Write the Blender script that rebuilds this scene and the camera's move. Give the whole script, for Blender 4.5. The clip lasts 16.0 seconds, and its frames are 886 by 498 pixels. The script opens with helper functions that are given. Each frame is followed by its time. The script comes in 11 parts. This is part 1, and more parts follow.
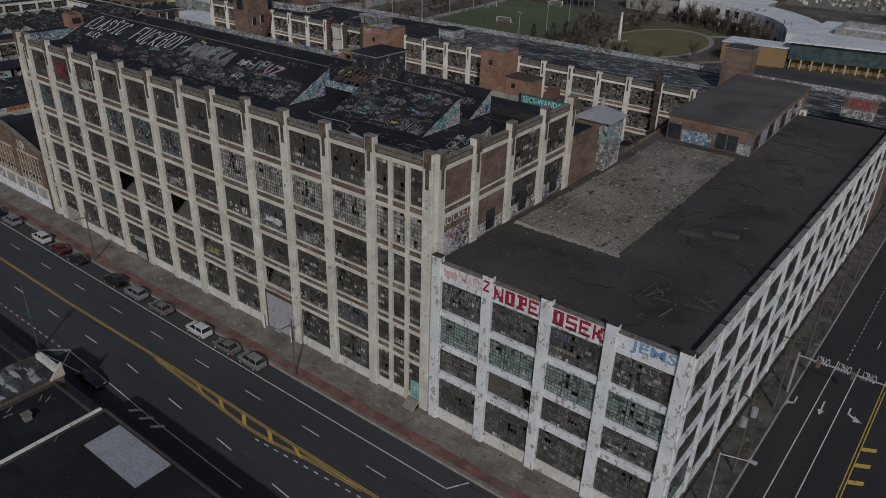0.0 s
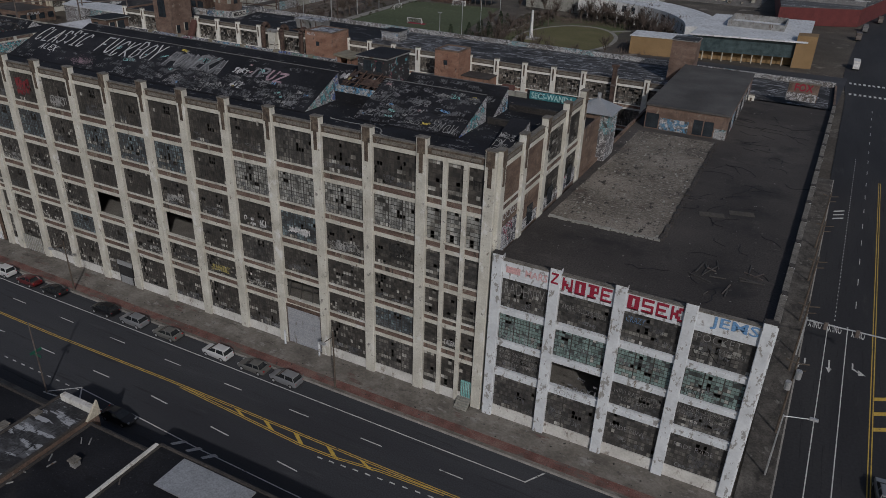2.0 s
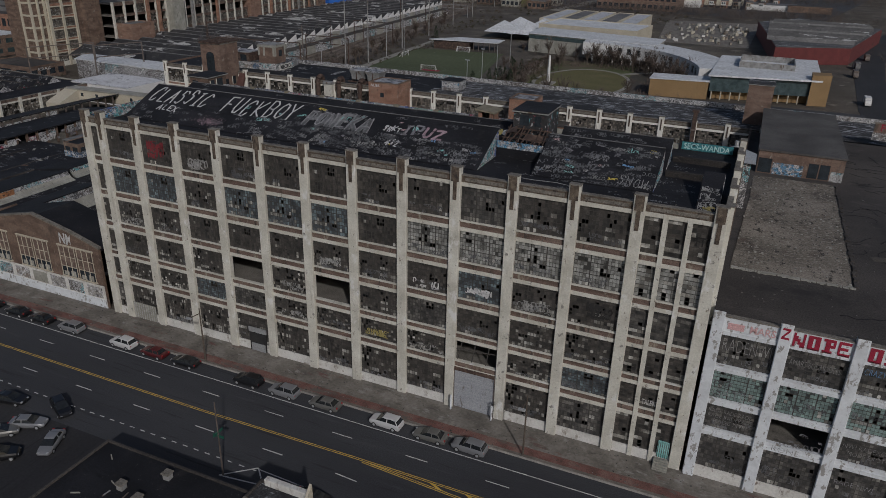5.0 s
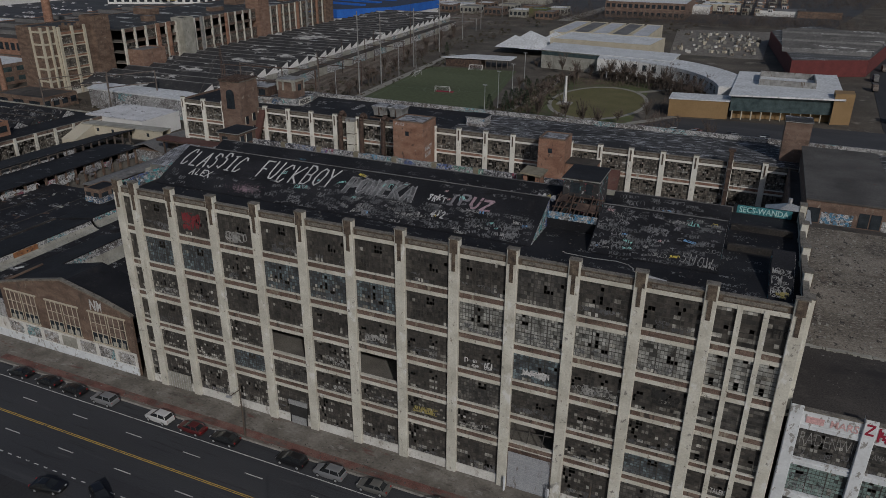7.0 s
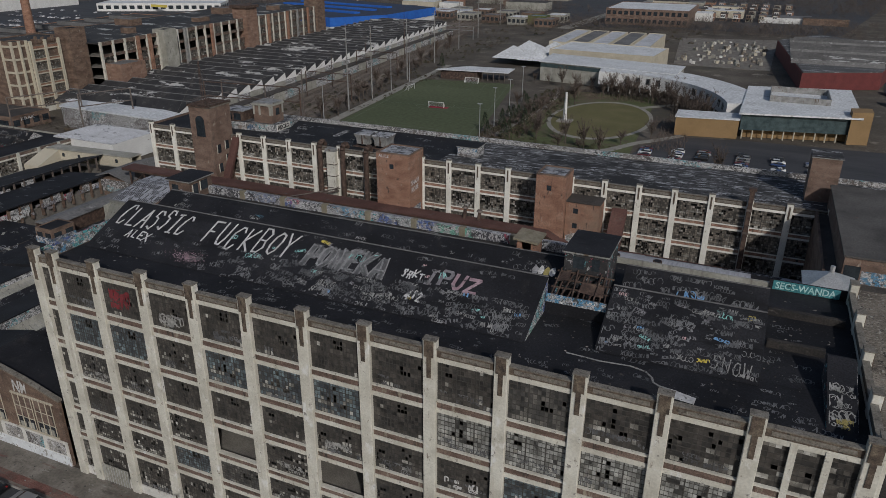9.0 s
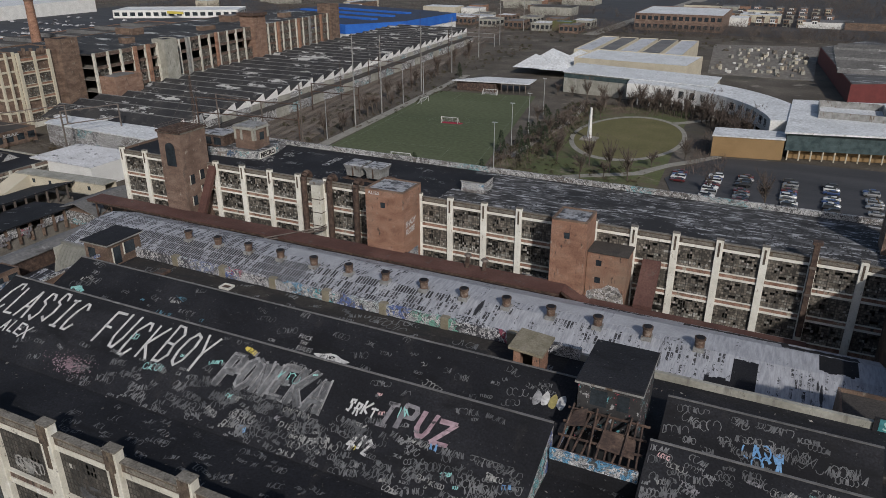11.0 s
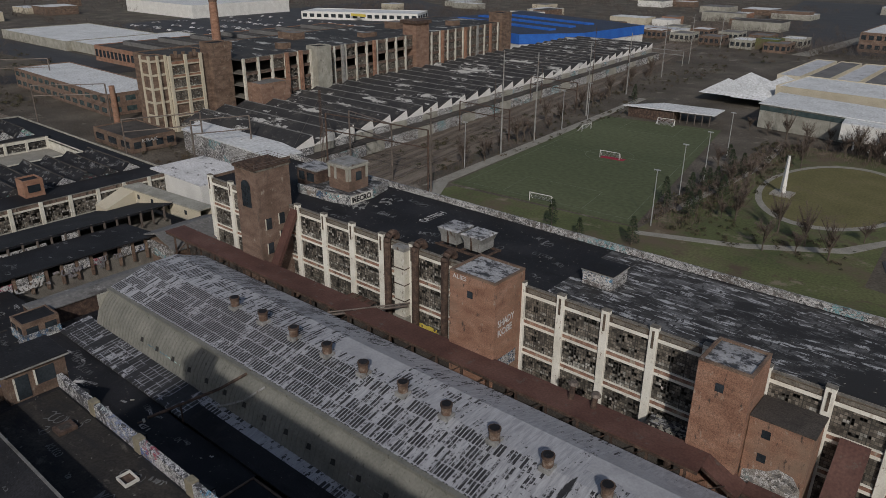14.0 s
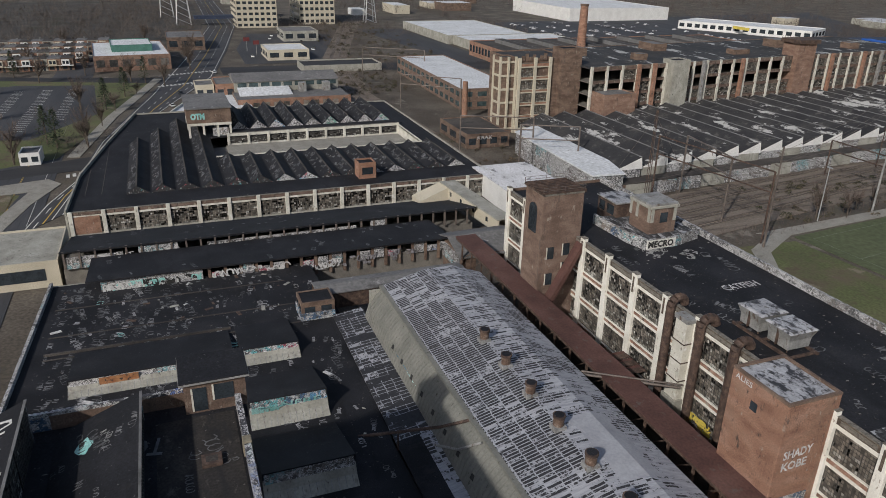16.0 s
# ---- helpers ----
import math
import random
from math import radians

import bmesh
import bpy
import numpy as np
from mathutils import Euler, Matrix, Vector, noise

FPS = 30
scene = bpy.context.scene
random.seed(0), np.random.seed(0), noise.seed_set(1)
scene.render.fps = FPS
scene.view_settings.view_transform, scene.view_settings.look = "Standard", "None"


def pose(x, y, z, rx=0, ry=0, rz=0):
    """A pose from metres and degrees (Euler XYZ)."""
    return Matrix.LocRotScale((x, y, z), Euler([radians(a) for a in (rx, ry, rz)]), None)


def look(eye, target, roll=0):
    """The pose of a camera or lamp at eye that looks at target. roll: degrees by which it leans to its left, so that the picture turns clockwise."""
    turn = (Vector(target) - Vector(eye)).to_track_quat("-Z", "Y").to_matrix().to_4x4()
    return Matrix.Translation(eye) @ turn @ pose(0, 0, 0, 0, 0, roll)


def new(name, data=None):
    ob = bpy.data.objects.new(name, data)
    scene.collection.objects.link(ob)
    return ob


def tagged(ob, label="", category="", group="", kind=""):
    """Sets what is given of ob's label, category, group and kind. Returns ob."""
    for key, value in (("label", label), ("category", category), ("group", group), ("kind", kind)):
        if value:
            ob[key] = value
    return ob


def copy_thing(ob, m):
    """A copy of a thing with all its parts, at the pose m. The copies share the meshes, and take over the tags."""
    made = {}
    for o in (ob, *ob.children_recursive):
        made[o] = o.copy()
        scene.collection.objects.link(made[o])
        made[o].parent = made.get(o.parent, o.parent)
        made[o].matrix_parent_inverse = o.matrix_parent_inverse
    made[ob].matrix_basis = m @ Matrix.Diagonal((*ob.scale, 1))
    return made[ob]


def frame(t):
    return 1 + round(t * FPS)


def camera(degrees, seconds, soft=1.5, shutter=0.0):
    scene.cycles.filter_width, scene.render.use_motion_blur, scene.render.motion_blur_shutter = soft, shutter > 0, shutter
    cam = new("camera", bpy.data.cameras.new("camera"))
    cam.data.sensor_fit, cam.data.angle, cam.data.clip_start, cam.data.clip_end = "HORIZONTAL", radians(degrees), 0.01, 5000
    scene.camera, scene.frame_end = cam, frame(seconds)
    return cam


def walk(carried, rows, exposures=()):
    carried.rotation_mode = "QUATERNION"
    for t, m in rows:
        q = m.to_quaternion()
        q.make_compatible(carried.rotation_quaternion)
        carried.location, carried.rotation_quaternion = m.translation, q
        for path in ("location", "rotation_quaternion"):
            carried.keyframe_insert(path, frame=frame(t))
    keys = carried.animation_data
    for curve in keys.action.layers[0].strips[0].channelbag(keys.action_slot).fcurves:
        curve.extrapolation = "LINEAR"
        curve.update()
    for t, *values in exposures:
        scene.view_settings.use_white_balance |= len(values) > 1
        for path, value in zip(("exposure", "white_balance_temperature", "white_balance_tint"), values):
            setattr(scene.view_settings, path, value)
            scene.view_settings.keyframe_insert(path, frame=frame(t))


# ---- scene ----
cam = camera(63.3, 16.0, soft=0.5)
PATH = [
    (0, (43.283, -56.679, 60.482), (42.229, -55.253, 59.557), 1.9),
    (0.5, (39.47, -59.557, 60.355), (38.469, -58.092, 59.433), 2.0),
    (1, (35.447, -62.324, 60.179), (34.487, -60.829, 59.26), 2.1),
    (1.5, (31.302, -64.917, 59.958), (30.41, -63.379, 59.043), 2.2),
    (2, (27.116, -67.251, 59.69), (26.325, -65.655, 58.779), 2.1),
    (2.5, (22.779, -69.267, 59.462), (22.056, -67.639, 58.552), 1.9),
    (3, (18.202, -70.977, 59.312), (17.523, -69.331, 58.402), 1.9),
    (3.5, (13.54, -72.506, 59.262), (12.862, -70.844, 58.379), 1.9),
    (4, (8.915, -73.959, 59.349), (8.224, -72.287, 58.497), 1.8),
    (4.5, (4.306, -75.342, 59.549), (3.602, -73.659, 58.731), 1.7),
    (5, (-0.028, -76.44, 60.001), (-0.742, -74.755, 59.193), 1.5),
    (7.5, (-9.717, -69.014, 68.498), (-10.442, -67.332, 67.696), 0.4),
    (8, (-11.036, -64.628, 68.885), (-11.76, -62.945, 68.085), 0.5),
    (8.5, (-12.358, -59.504, 69.202), (-13.084, -57.82, 68.404), 0.5),
    (9, (-13.729, -53.82, 69.376), (-14.455, -52.135, 68.58), 0.4),
    (11.5, (-20.873, -21.316, 68.587), (-21.703, -19.675, 67.803), -0.1),
    (12, (-22.302, -14.581, 68.579), (-23.173, -12.96, 67.796), -0.1),
    (12.5, (-23.868, -7.888, 68.576), (-24.762, -6.278, 67.794), -0.1),
    (13, (-25.551, -1.282, 68.604), (-26.489, 0.303, 67.823), -0.0),
    (13.5, (-27.308, 5.112, 68.639), (-28.327, 6.646, 67.859), 0.1),
    (14, (-28.975, 11.02, 68.674), (-30.162, 12.428, 67.896), 0.4),
    (14.5, (-30.725, 16.261, 68.681), (-32.083, 17.507, 67.905), 0.9),
    (15, (-32.529, 20.738, 68.644), (-34.035, 21.801, 67.868), 1.2),
    (15.5, (-34.414, 24.554, 68.598), (-36.035, 25.429, 67.82), 1.4),
    (16, (-36.49, 28.101, 68.576), (-38.205, 28.774, 67.797), 1.3),
]
walk(cam, [(t, look(eye, target, roll)) for t, eye, target, roll in PATH],
     [(0.0, -0.66, 6250, 12), (5.0, -0.64, 6300, 12), (7.5, -0.67, 6400, 10), (8.0, -0.61, 6400, 10), (8.5, -0.47, 6400, 10), (9.0, -0.30, 6400, 10), (11.5, 0.15, 6580, 10), (12.5, -0.14, 6680, 10), (13.0, -0.19, 6700, 10), (14.5, -0.20, 6680, 10), (15.0, -0.04, 6560, 10), (16.0, 0.31, 6600, 10)])

# ---- world, sun, exposure ----
world = bpy.data.worlds.new("world")
scene.world = world
world.use_nodes = True
wn = world.node_tree.nodes
sky = wn.new("ShaderNodeTexSky")
sky.sky_type, sky.sun_disc = "NISHITA", False
SUN_EL, SUN_AZ = 32.0, 141.0          # degrees; azimuth clockwise from +y
sky.sun_elevation, sky.sun_rotation = radians(SUN_EL), radians(SUN_AZ)
sky.air_density, sky.dust_density = 1.0, 2.0
wn["Background"].inputs["Strength"].default_value = 0.068
world.node_tree.links.new(sky.outputs[0], wn["Background"].inputs["Color"])
sun = new("sun", bpy.data.lights.new("sun", "SUN"))
sun.data.energy, sun.data.angle, sun.data.color = 2.35, radians(1.5), (1.0, 0.96, 0.91)
sun.matrix_world = look((200 * math.sin(radians(SUN_AZ)), 200 * math.cos(radians(SUN_AZ)), 200 * math.tan(radians(SUN_EL))), (0, 0, 0))


# ---- materials ----
def material(name, colours, rough=0.85, scale=0.5, fine=6.0, spread=0.35, bump=0.3, metal=0.0, stretch=(1, 1, 1), island=0.0, objrand=0.0, coat=None, grainy=0.28):
    """Two or three colours mixed by a coarse noise, with a fine grain and a bump on top. coat: (colour, amount, scale, stretch) of streaked wear."""
    m = bpy.data.materials.new(name)
    m.use_nodes = True
    n, l = m.node_tree.nodes, m.node_tree.links
    bsdf = n["Principled BSDF"]
    geo = n.new("ShaderNodeNewGeometry")
    mapping = n.new("ShaderNodeMapping")
    mapping.inputs["Scale"].default_value = stretch
    l.new(geo.outputs["Position"], mapping.inputs["Vector"])
    coarse = n.new("ShaderNodeTexNoise")
    coarse.inputs["Scale"].default_value, coarse.inputs["Detail"].default_value = scale, 6
    l.new(mapping.outputs[0], coarse.inputs["Vector"])
    ramp = n.new("ShaderNodeValToRGB")
    el = ramp.color_ramp.elements
    while len(el) < len(colours):
        el.new(0.5)
    for k, c in enumerate(colours):
        el[k].position = 0.5 + spread * ((k / max(1, len(colours) - 1)) - 0.5)
        el[k].color = (*c, 1)
    l.new(coarse.outputs["Fac"], ramp.inputs[0])
    grain = n.new("ShaderNodeTexNoise")
    grain.inputs["Scale"].default_value, grain.inputs["Detail"].default_value = fine, 4
    l.new(geo.outputs["Position"], grain.inputs["Vector"])
    hsv = n.new("ShaderNodeHueSaturation")
    l.new(ramp.outputs[0], hsv.inputs["Color"])
    val = n.new("ShaderNodeMapRange")
    val.inputs["From Min"].default_value, val.inputs["From Max"].default_value = 0.25, 0.75
    val.inputs["To Min"].default_value, val.inputs["To Max"].default_value = 1 - grainy, 1 + grainy
    l.new(grain.outputs["Fac"], val.inputs["Value"])
    last = val.outputs[0]
    for amount, sock in ((island, geo.outputs["Random Per Island"]), (objrand, None)):
        if amount:
            if sock is None:
                sock = n.new("ShaderNodeObjectInfo").outputs["Random"]
            r = n.new("ShaderNodeMapRange")
            r.inputs["To Min"].default_value, r.inputs["To Max"].default_value = 1 - amount, 1 + amount
            l.new(sock, r.inputs["Value"])
            mul = n.new("ShaderNodeMath")
            mul.operation = "MULTIPLY"
            l.new(last, mul.inputs[0]), l.new(r.outputs[0], mul.inputs[1])
            last = mul.outputs[0]
    l.new(last, hsv.inputs["Value"])
    colour = hsv.outputs[0]
    for one in ([coat] if isinstance(coat, tuple) else coat or []):
        c, amount, cs, cstretch = one[:4]
        soft = one[4] if len(one) > 4 else 0.08
        mp = n.new("ShaderNodeMapping")
        mp.inputs["Scale"].default_value = cstretch
        mp.inputs["Location"].default_value = (31 * c[0], 17 * amount, 7 * cs)
        l.new(geo.outputs["Position"], mp.inputs["Vector"])
        w = n.new("ShaderNodeTexNoise")
        w.inputs["Scale"].default_value, w.inputs["Detail"].default_value, w.inputs["Roughness"].default_value = cs, 10, 0.68
        l.new(mp.outputs[0], w.inputs["Vector"])
        wr = n.new("ShaderNodeMapRange")
        wr.inputs["From Min"].default_value, wr.inputs["From Max"].default_value = 0.62 - 0.25 * amount, 0.62 + soft - 0.25 * amount
        l.new(w.outputs["Fac"], wr.inputs["Value"])
        mix = n.new("ShaderNodeMix")
        mix.data_type = "RGBA"
        l.new(wr.outputs[0], mix.inputs["Factor"])
        l.new(colour, mix.inputs["A"])
        mix.inputs["B"].default_value = (*c, 1)
        colour = mix.outputs["Result"]
    l.new(colour, bsdf.inputs["Base Color"])
    bsdf.inputs["Roughness"].default_value, bsdf.inputs["Metallic"].default_value = rough, metal
    if bump:
        b = n.new("ShaderNodeBump")
        b.inputs["Strength"].default_value, b.inputs["Distance"].default_value = bump, 0.05
        l.new(grain.outputs["Fac"], b.inputs["Height"])
        l.new(b.outputs[0], bsdf.inputs["Normal"])
    return m


def mural(name, colours, scale, ground):
    """Overlapping sprayed shapes: blotches of several colours with dark outlines."""
    m = bpy.data.materials.new(name)
    m.use_nodes = True
    n, l = m.node_tree.nodes, m.node_tree.links
    bsdf = n["Principled BSDF"]
    geo = n.new("ShaderNodeNewGeometry")
    warp = n.new("ShaderNodeTexNoise")
    warp.inputs["Scale"].default_value = scale * 1.3
    l.new(geo.outputs["Position"], warp.inputs["Vector"])
    add = n.new("ShaderNodeVectorMath")
    add.operation = "MULTIPLY_ADD"
    add.inputs[1].default_value = (1.2, 1.2, 1.2)
    l.new(warp.outputs["Color"], add.inputs[0]), l.new(geo.outputs["Position"], add.inputs[2])
    cells = n.new("ShaderNodeTexVoronoi")
    cells.inputs["Scale"].default_value = scale
    l.new(add.outputs[0], cells.inputs["Vector"])
    sep = n.new("ShaderNodeSeparateColor")
    l.new(cells.outputs["Color"], sep.inputs[0])
    tone = n.new("ShaderNodeValToRGB")
    tone.color_ramp.interpolation = "CONSTANT"
    el = tone.color_ramp.elements
    for _ in range(3):
        el.new(0.5)
    for k, (p, c) in enumerate(((0.0, 0.50), (0.28, 0.36), (0.46, 0.62), (0.74, 0.16), (0.86, 0.06))):
        el[k].position, el[k].color = p, (c, c, c * 1.02, 1)
    l.new(sep.outputs[0], tone.inputs[0])
    slow = n.new("ShaderNodeTexVoronoi")
    slow.inputs["Scale"].default_value = 0.22
    l.new(add.outputs[0], slow.inputs["Vector"])
    sep2 = n.new("ShaderNodeSeparateColor")
    l.new(slow.outputs["Color"], sep2.inputs[0])
    accent = n.new("ShaderNodeValToRGB")
    accent.color_ramp.interpolation = "CONSTANT"
    el = accent.color_ramp.elements
    while len(el) < len(colours):
        el.new(0.5)
    for k, c in enumerate(colours):
        el[k].position, el[k].color = k / len(colours), (*c, 1)
    l.new(sep2.outputs[0], accent.inputs[0])
    pick = n.new("ShaderNodeMath")
    pick.operation = "GREATER_THAN"
    pick.inputs[1].default_value = 0.62
    l.new(sep.outputs[1], pick.inputs[0])
    ramp = n.new("ShaderNodeMix")
    ramp.data_type = "RGBA"
    l.new(pick.outputs[0], ramp.inputs["Factor"]), l.new(tone.outputs[0], ramp.inputs["A"]), l.new(accent.outputs[0], ramp.inputs["B"])
    edge = n.new("ShaderNodeTexVoronoi")
    edge.feature = "DISTANCE_TO_EDGE"
    edge.inputs["Scale"].default_value = scale * 1.7
    l.new(add.outputs[0], edge.inputs["Vector"])
    line = n.new("ShaderNodeMath")
    line.operation = "LESS_THAN"
    line.inputs[1].default_value = 0.075
    l.new(edge.outputs["Distance"], line.inputs[0])
    mix = n.new("ShaderNodeMix")
    mix.data_type = "RGBA"
    l.new(line.outputs[0], mix.inputs["Factor"]), l.new(ramp.outputs["Result"], mix.inputs["A"])
    mix.inputs["B"].default_value = (*ground, 1)
    l.new(mix.outputs["Result"], bsdf.inputs["Base Color"])
    bsdf.inputs["Roughness"].default_value = 0.75
    return m


def panes_material(name, colours, bias):
    """Dirty panes, each with its own tone."""
    m = bpy.data.materials.new(name)
    m.use_nodes = True
    n, l = m.node_tree.nodes, m.node_tree.links
    geo = n.new("ShaderNodeNewGeometry")
    info = n.new("ShaderNodeObjectInfo")
    add = n.new("ShaderNodeMath")
    l.new(geo.outputs["Random Per Island"], add.inputs[0]), l.new(info.outputs["Random"], add.inputs[1])
    fr = n.new("ShaderNodeMath")
    fr.operation = "FRACT"
    l.new(add.outputs[0], fr.inputs[0])
    patch_ = n.new("ShaderNodeTexNoise")
    patch_.inputs["Scale"].default_value, patch_.inputs["Detail"].default_value = 0.45, 3
    l.new(geo.outputs["Position"], patch_.inputs["Vector"])
    share = n.new("ShaderNodeMath")
    share.operation = "MULTIPLY_ADD"
    share.inputs[1].default_value, share.inputs[2].default_value = 1.5, -0.55
    l.new(patch_.outputs["Fac"], share.inputs[0])
    both = n.new("ShaderNodeMath")
    both.operation = "MULTIPLY_ADD"
    both.inputs[1].default_value, both.use_clamp = 0.72, True
    l.new(fr.outputs[0], both.inputs[0]), l.new(share.outputs[0], both.inputs[2])
    ramp = n.new("ShaderNodeValToRGB")
    ramp.color_ramp.interpolation = "CONSTANT"
    el = ramp.color_ramp.elements
    while len(el) < len(colours):
        el.new(0.5)
    for k, c in enumerate(colours):
        el[k].position, el[k].color = (k / len(colours)) ** bias, (*c, 1)
    l.new(both.outputs[0], ramp.inputs[0])
    dirt = n.new("ShaderNodeTexNoise")
    dirt.inputs["Scale"].default_value, dirt.inputs["Detail"].default_value = 1.6, 6
    l.new(geo.outputs["Position"], dirt.inputs["Vector"])
    hsv = n.new("ShaderNodeHueSaturation")
    mr = n.new("ShaderNodeMapRange")
    mr.inputs["From Min"].default_value, mr.inputs["From Max"].default_value = 0.3, 0.7
    mr.inputs["To Min"].default_value, mr.inputs["To Max"].default_value = 0.6, 1.4
    l.new(dirt.outputs["Fac"], mr.inputs["Value"]), l.new(mr.outputs[0], hsv.inputs["Value"])
    l.new(ramp.outputs[0], hsv.inputs["Color"])
    l.new(hsv.outputs[0], n["Principled BSDF"].inputs["Base Color"])
    n["Principled BSDF"].inputs["Roughness"].default_value = 0.35
    return m


def peeled(name, share, seed, west=0.0, sheet=(1.25, 0.52), joint=0.085, lost_from=0.615):
    """Silver paint over dark sheets laid down the slope: the paint has gone from single sheets, more of them in some stretches than in others."""
    m = bpy.data.materials.new(name)
    m.use_nodes = True
    n, l = m.node_tree.nodes, m.node_tree.links
    bsdf = n["Principled BSDF"]

    def noise(scale, detail, vector, rough=0.6):
        t = n.new("ShaderNodeTexNoise")
        t.inputs["Scale"].default_value, t.inputs["Detail"].default_value, t.inputs["Roughness"].default_value = scale, detail, rough
        l.new(vector, t.inputs["Vector"])
        return t

    def calc(op, a, b, c=None):
        t = n.new("ShaderNodeMath")
        t.operation = op
        for k, v in enumerate((a, b, c)):
            if v is None:
                continue
            if isinstance(v, float):
                t.inputs[k].default_value = v
            else:
                l.new(v, t.inputs[k])
        return t.outputs[0]

    def ramp(v, lo, hi):
        t = n.new("ShaderNodeMapRange")
        t.inputs["From Min"].default_value, t.inputs["From Max"].default_value = lo, hi
        l.new(v, t.inputs["Value"])
        return t.outputs[0]

    geo = n.new("ShaderNodeNewGeometry")
    mp = n.new("ShaderNodeMapping")
    mp.inputs["Rotation"].default_value = (0, 0, radians(90))
    mp.inputs["Location"].default_value = (seed, seed * 2.3, 0)
    l.new(geo.outputs["Position"], mp.inputs["Vector"])
    wob = noise(1.6, 4, geo.outputs["Position"])
    off = n.new("ShaderNodeVectorMath")
    off.operation = "MULTIPLY_ADD"
    off.inputs[1].default_value = (0.55, 0.13, 0)
    l.new(wob.outputs["Color"], off.inputs[0]), l.new(mp.outputs[0], off.inputs[2])
    br = n.new("ShaderNodeTexBrick")
    br.inputs["Color1"].default_value, br.inputs["Color2"].default_value, br.inputs["Mortar"].default_value = (0, 0, 0, 1), (1, 1, 1, 1), (1, 1, 1, 1)
    br.inputs["Scale"].default_value = 1.0
    br.inputs["Brick Width"].default_value, br.inputs["Row Height"].default_value = sheet
    br.inputs["Mortar Size"].default_value, br.inputs["Mortar Smooth"].default_value = joint, 0.1
    br.inputs["Bias"].default_value = 0.0
    br.offset = 0.0
    l.new(off.outputs[0], br.inputs["Vector"])
    big = noise(0.10, 8, mp.outputs[0], 0.7)
    fine = noise(2.2, 7, geo.outputs["Position"], 0.72)
    st = n.new("ShaderNodeMapping")
    st.inputs["Scale"].default_value = (2.6, 0.35, 1)
    l.new(geo.outputs["Position"], st.inputs["Vector"])
    streak = noise(1.0, 6, st.outputs[0], 0.7)
    sep = n.new("ShaderNodeSeparateXYZ")
    l.new(geo.outputs["Position"], sep.inputs[0])
    towest = ramp(sep.outputs["X"], -28.0, -112.0)
    wear = calc("MULTIPLY_ADD", calc("SUBTRACT", big.outputs["Fac"], 0.5), 2.6, calc("MULTIPLY_ADD", towest, west, share))
    worn = calc("MULTIPLY_ADD", calc("SUBTRACT", fine.outputs["Fac"], 0.5), 2.3, calc("MULTIPLY_ADD", br.outputs["Color"], -0.75, wear))
    cover = ramp(calc("MULTIPLY_ADD", towest, 0.11, streak.outputs["Fac"]), 0.40, 0.48)
    bare = calc("MULTIPLY", calc("MULTIPLY", ramp(worn, 0.02, 0.12), ramp(br.outputs["Fac"], 0.6, 0.2)), cover)
    scuff = ramp(calc("MULTIPLY_ADD", calc("SUBTRACT", streak.outputs["Fac"], 0.5), 1.0, calc("MULTIPLY", wear, 0.30)), 0.22, 0.30)
    lost = ramp(noise(0.16, 6, st.outputs[0]).outputs["Fac"], lost_from, lost_from + 0.025)
    dark = calc("MAXIMUM", calc("MAXIMUM", bare, calc("MULTIPLY", scuff, 0.18)), lost)
    tone = n.new("ShaderNodeValToRGB")
    tone.color_ramp.elements[0].position, tone.color_ramp.elements[0].color = 0.35, (0.26, 0.268, 0.295, 1)
    tone.color_ramp.elements[1].position, tone.color_ramp.elements[1].color = 0.65, (0.44, 0.452, 0.49, 1)
    l.new(streak.outputs["Fac"], tone.inputs[0])
    under_ = n.new("ShaderNodeValToRGB")
    under_.color_ramp.elements[0].position, under_.color_ramp.elements[0].color = 0.35, (0.014, 0.014, 0.017, 1)
    under_.color_ramp.elements[1].position, under_.color_ramp.elements[1].color = 0.7, (0.038, 0.038, 0.042, 1)
    l.new(fine.outputs["Fac"], under_.inputs[0])
    mix = n.new("ShaderNodeMix")
    mix.data_type = "RGBA"
    l.new(dark, mix.inputs["Factor"]), l.new(tone.outputs[0], mix.inputs["A"]), l.new(under_.outputs[0], mix.inputs["B"])
    l.new(mix.outputs["Result"], bsdf.inputs["Base Color"])
    bsdf.inputs["Roughness"].default_value = 0.65
    b = n.new("ShaderNodeBump")
    b.inputs["Strength"].default_value, b.inputs["Distance"].default_value = 0.5, 0.05
    b.invert = True
    l.new(dark, b.inputs["Height"]), l.new(b.outputs[0], bsdf.inputs["Normal"])
    return m


M = {}
M["peelmuch"] = peeled("silver_roof_peeling_in_sheets", 0.12, 3.0, 0.60, (1.9, 0.52), 0.075, 0.66)
M["peelsome"] = peeled("silver_roof_with_few_bare_sheets", -0.20, 11.0, 0.60, (1.9, 0.52), 0.085, 0.66)
M["peelall"] = peeled("nearly_bare_silver_roof", 0.75, 7.0, 0.0, (1.5, 0.85), 0.06, 0.50)
M["cream"] = material("cream_concrete", [(0.44, 0.425, 0.37), (0.54, 0.525, 0.465), (0.61, 0.60, 0.54)], scale=0.35, fine=5, grainy=0.13, coat=[((0.33, 0.295, 0.235), 0.16, 0.8, (1, 1, 0.12), 0.2), ((0.16, 0.13, 0.10), 0.04, 2.2, (1, 1, 0.5)), ((0.66, 0.66, 0.64), 0.16, 0.7, (1, 1, 0.6)), ((0.22, 0.21, 0.195), 0.03, 1.2, (1, 1, 1), 0.05)])
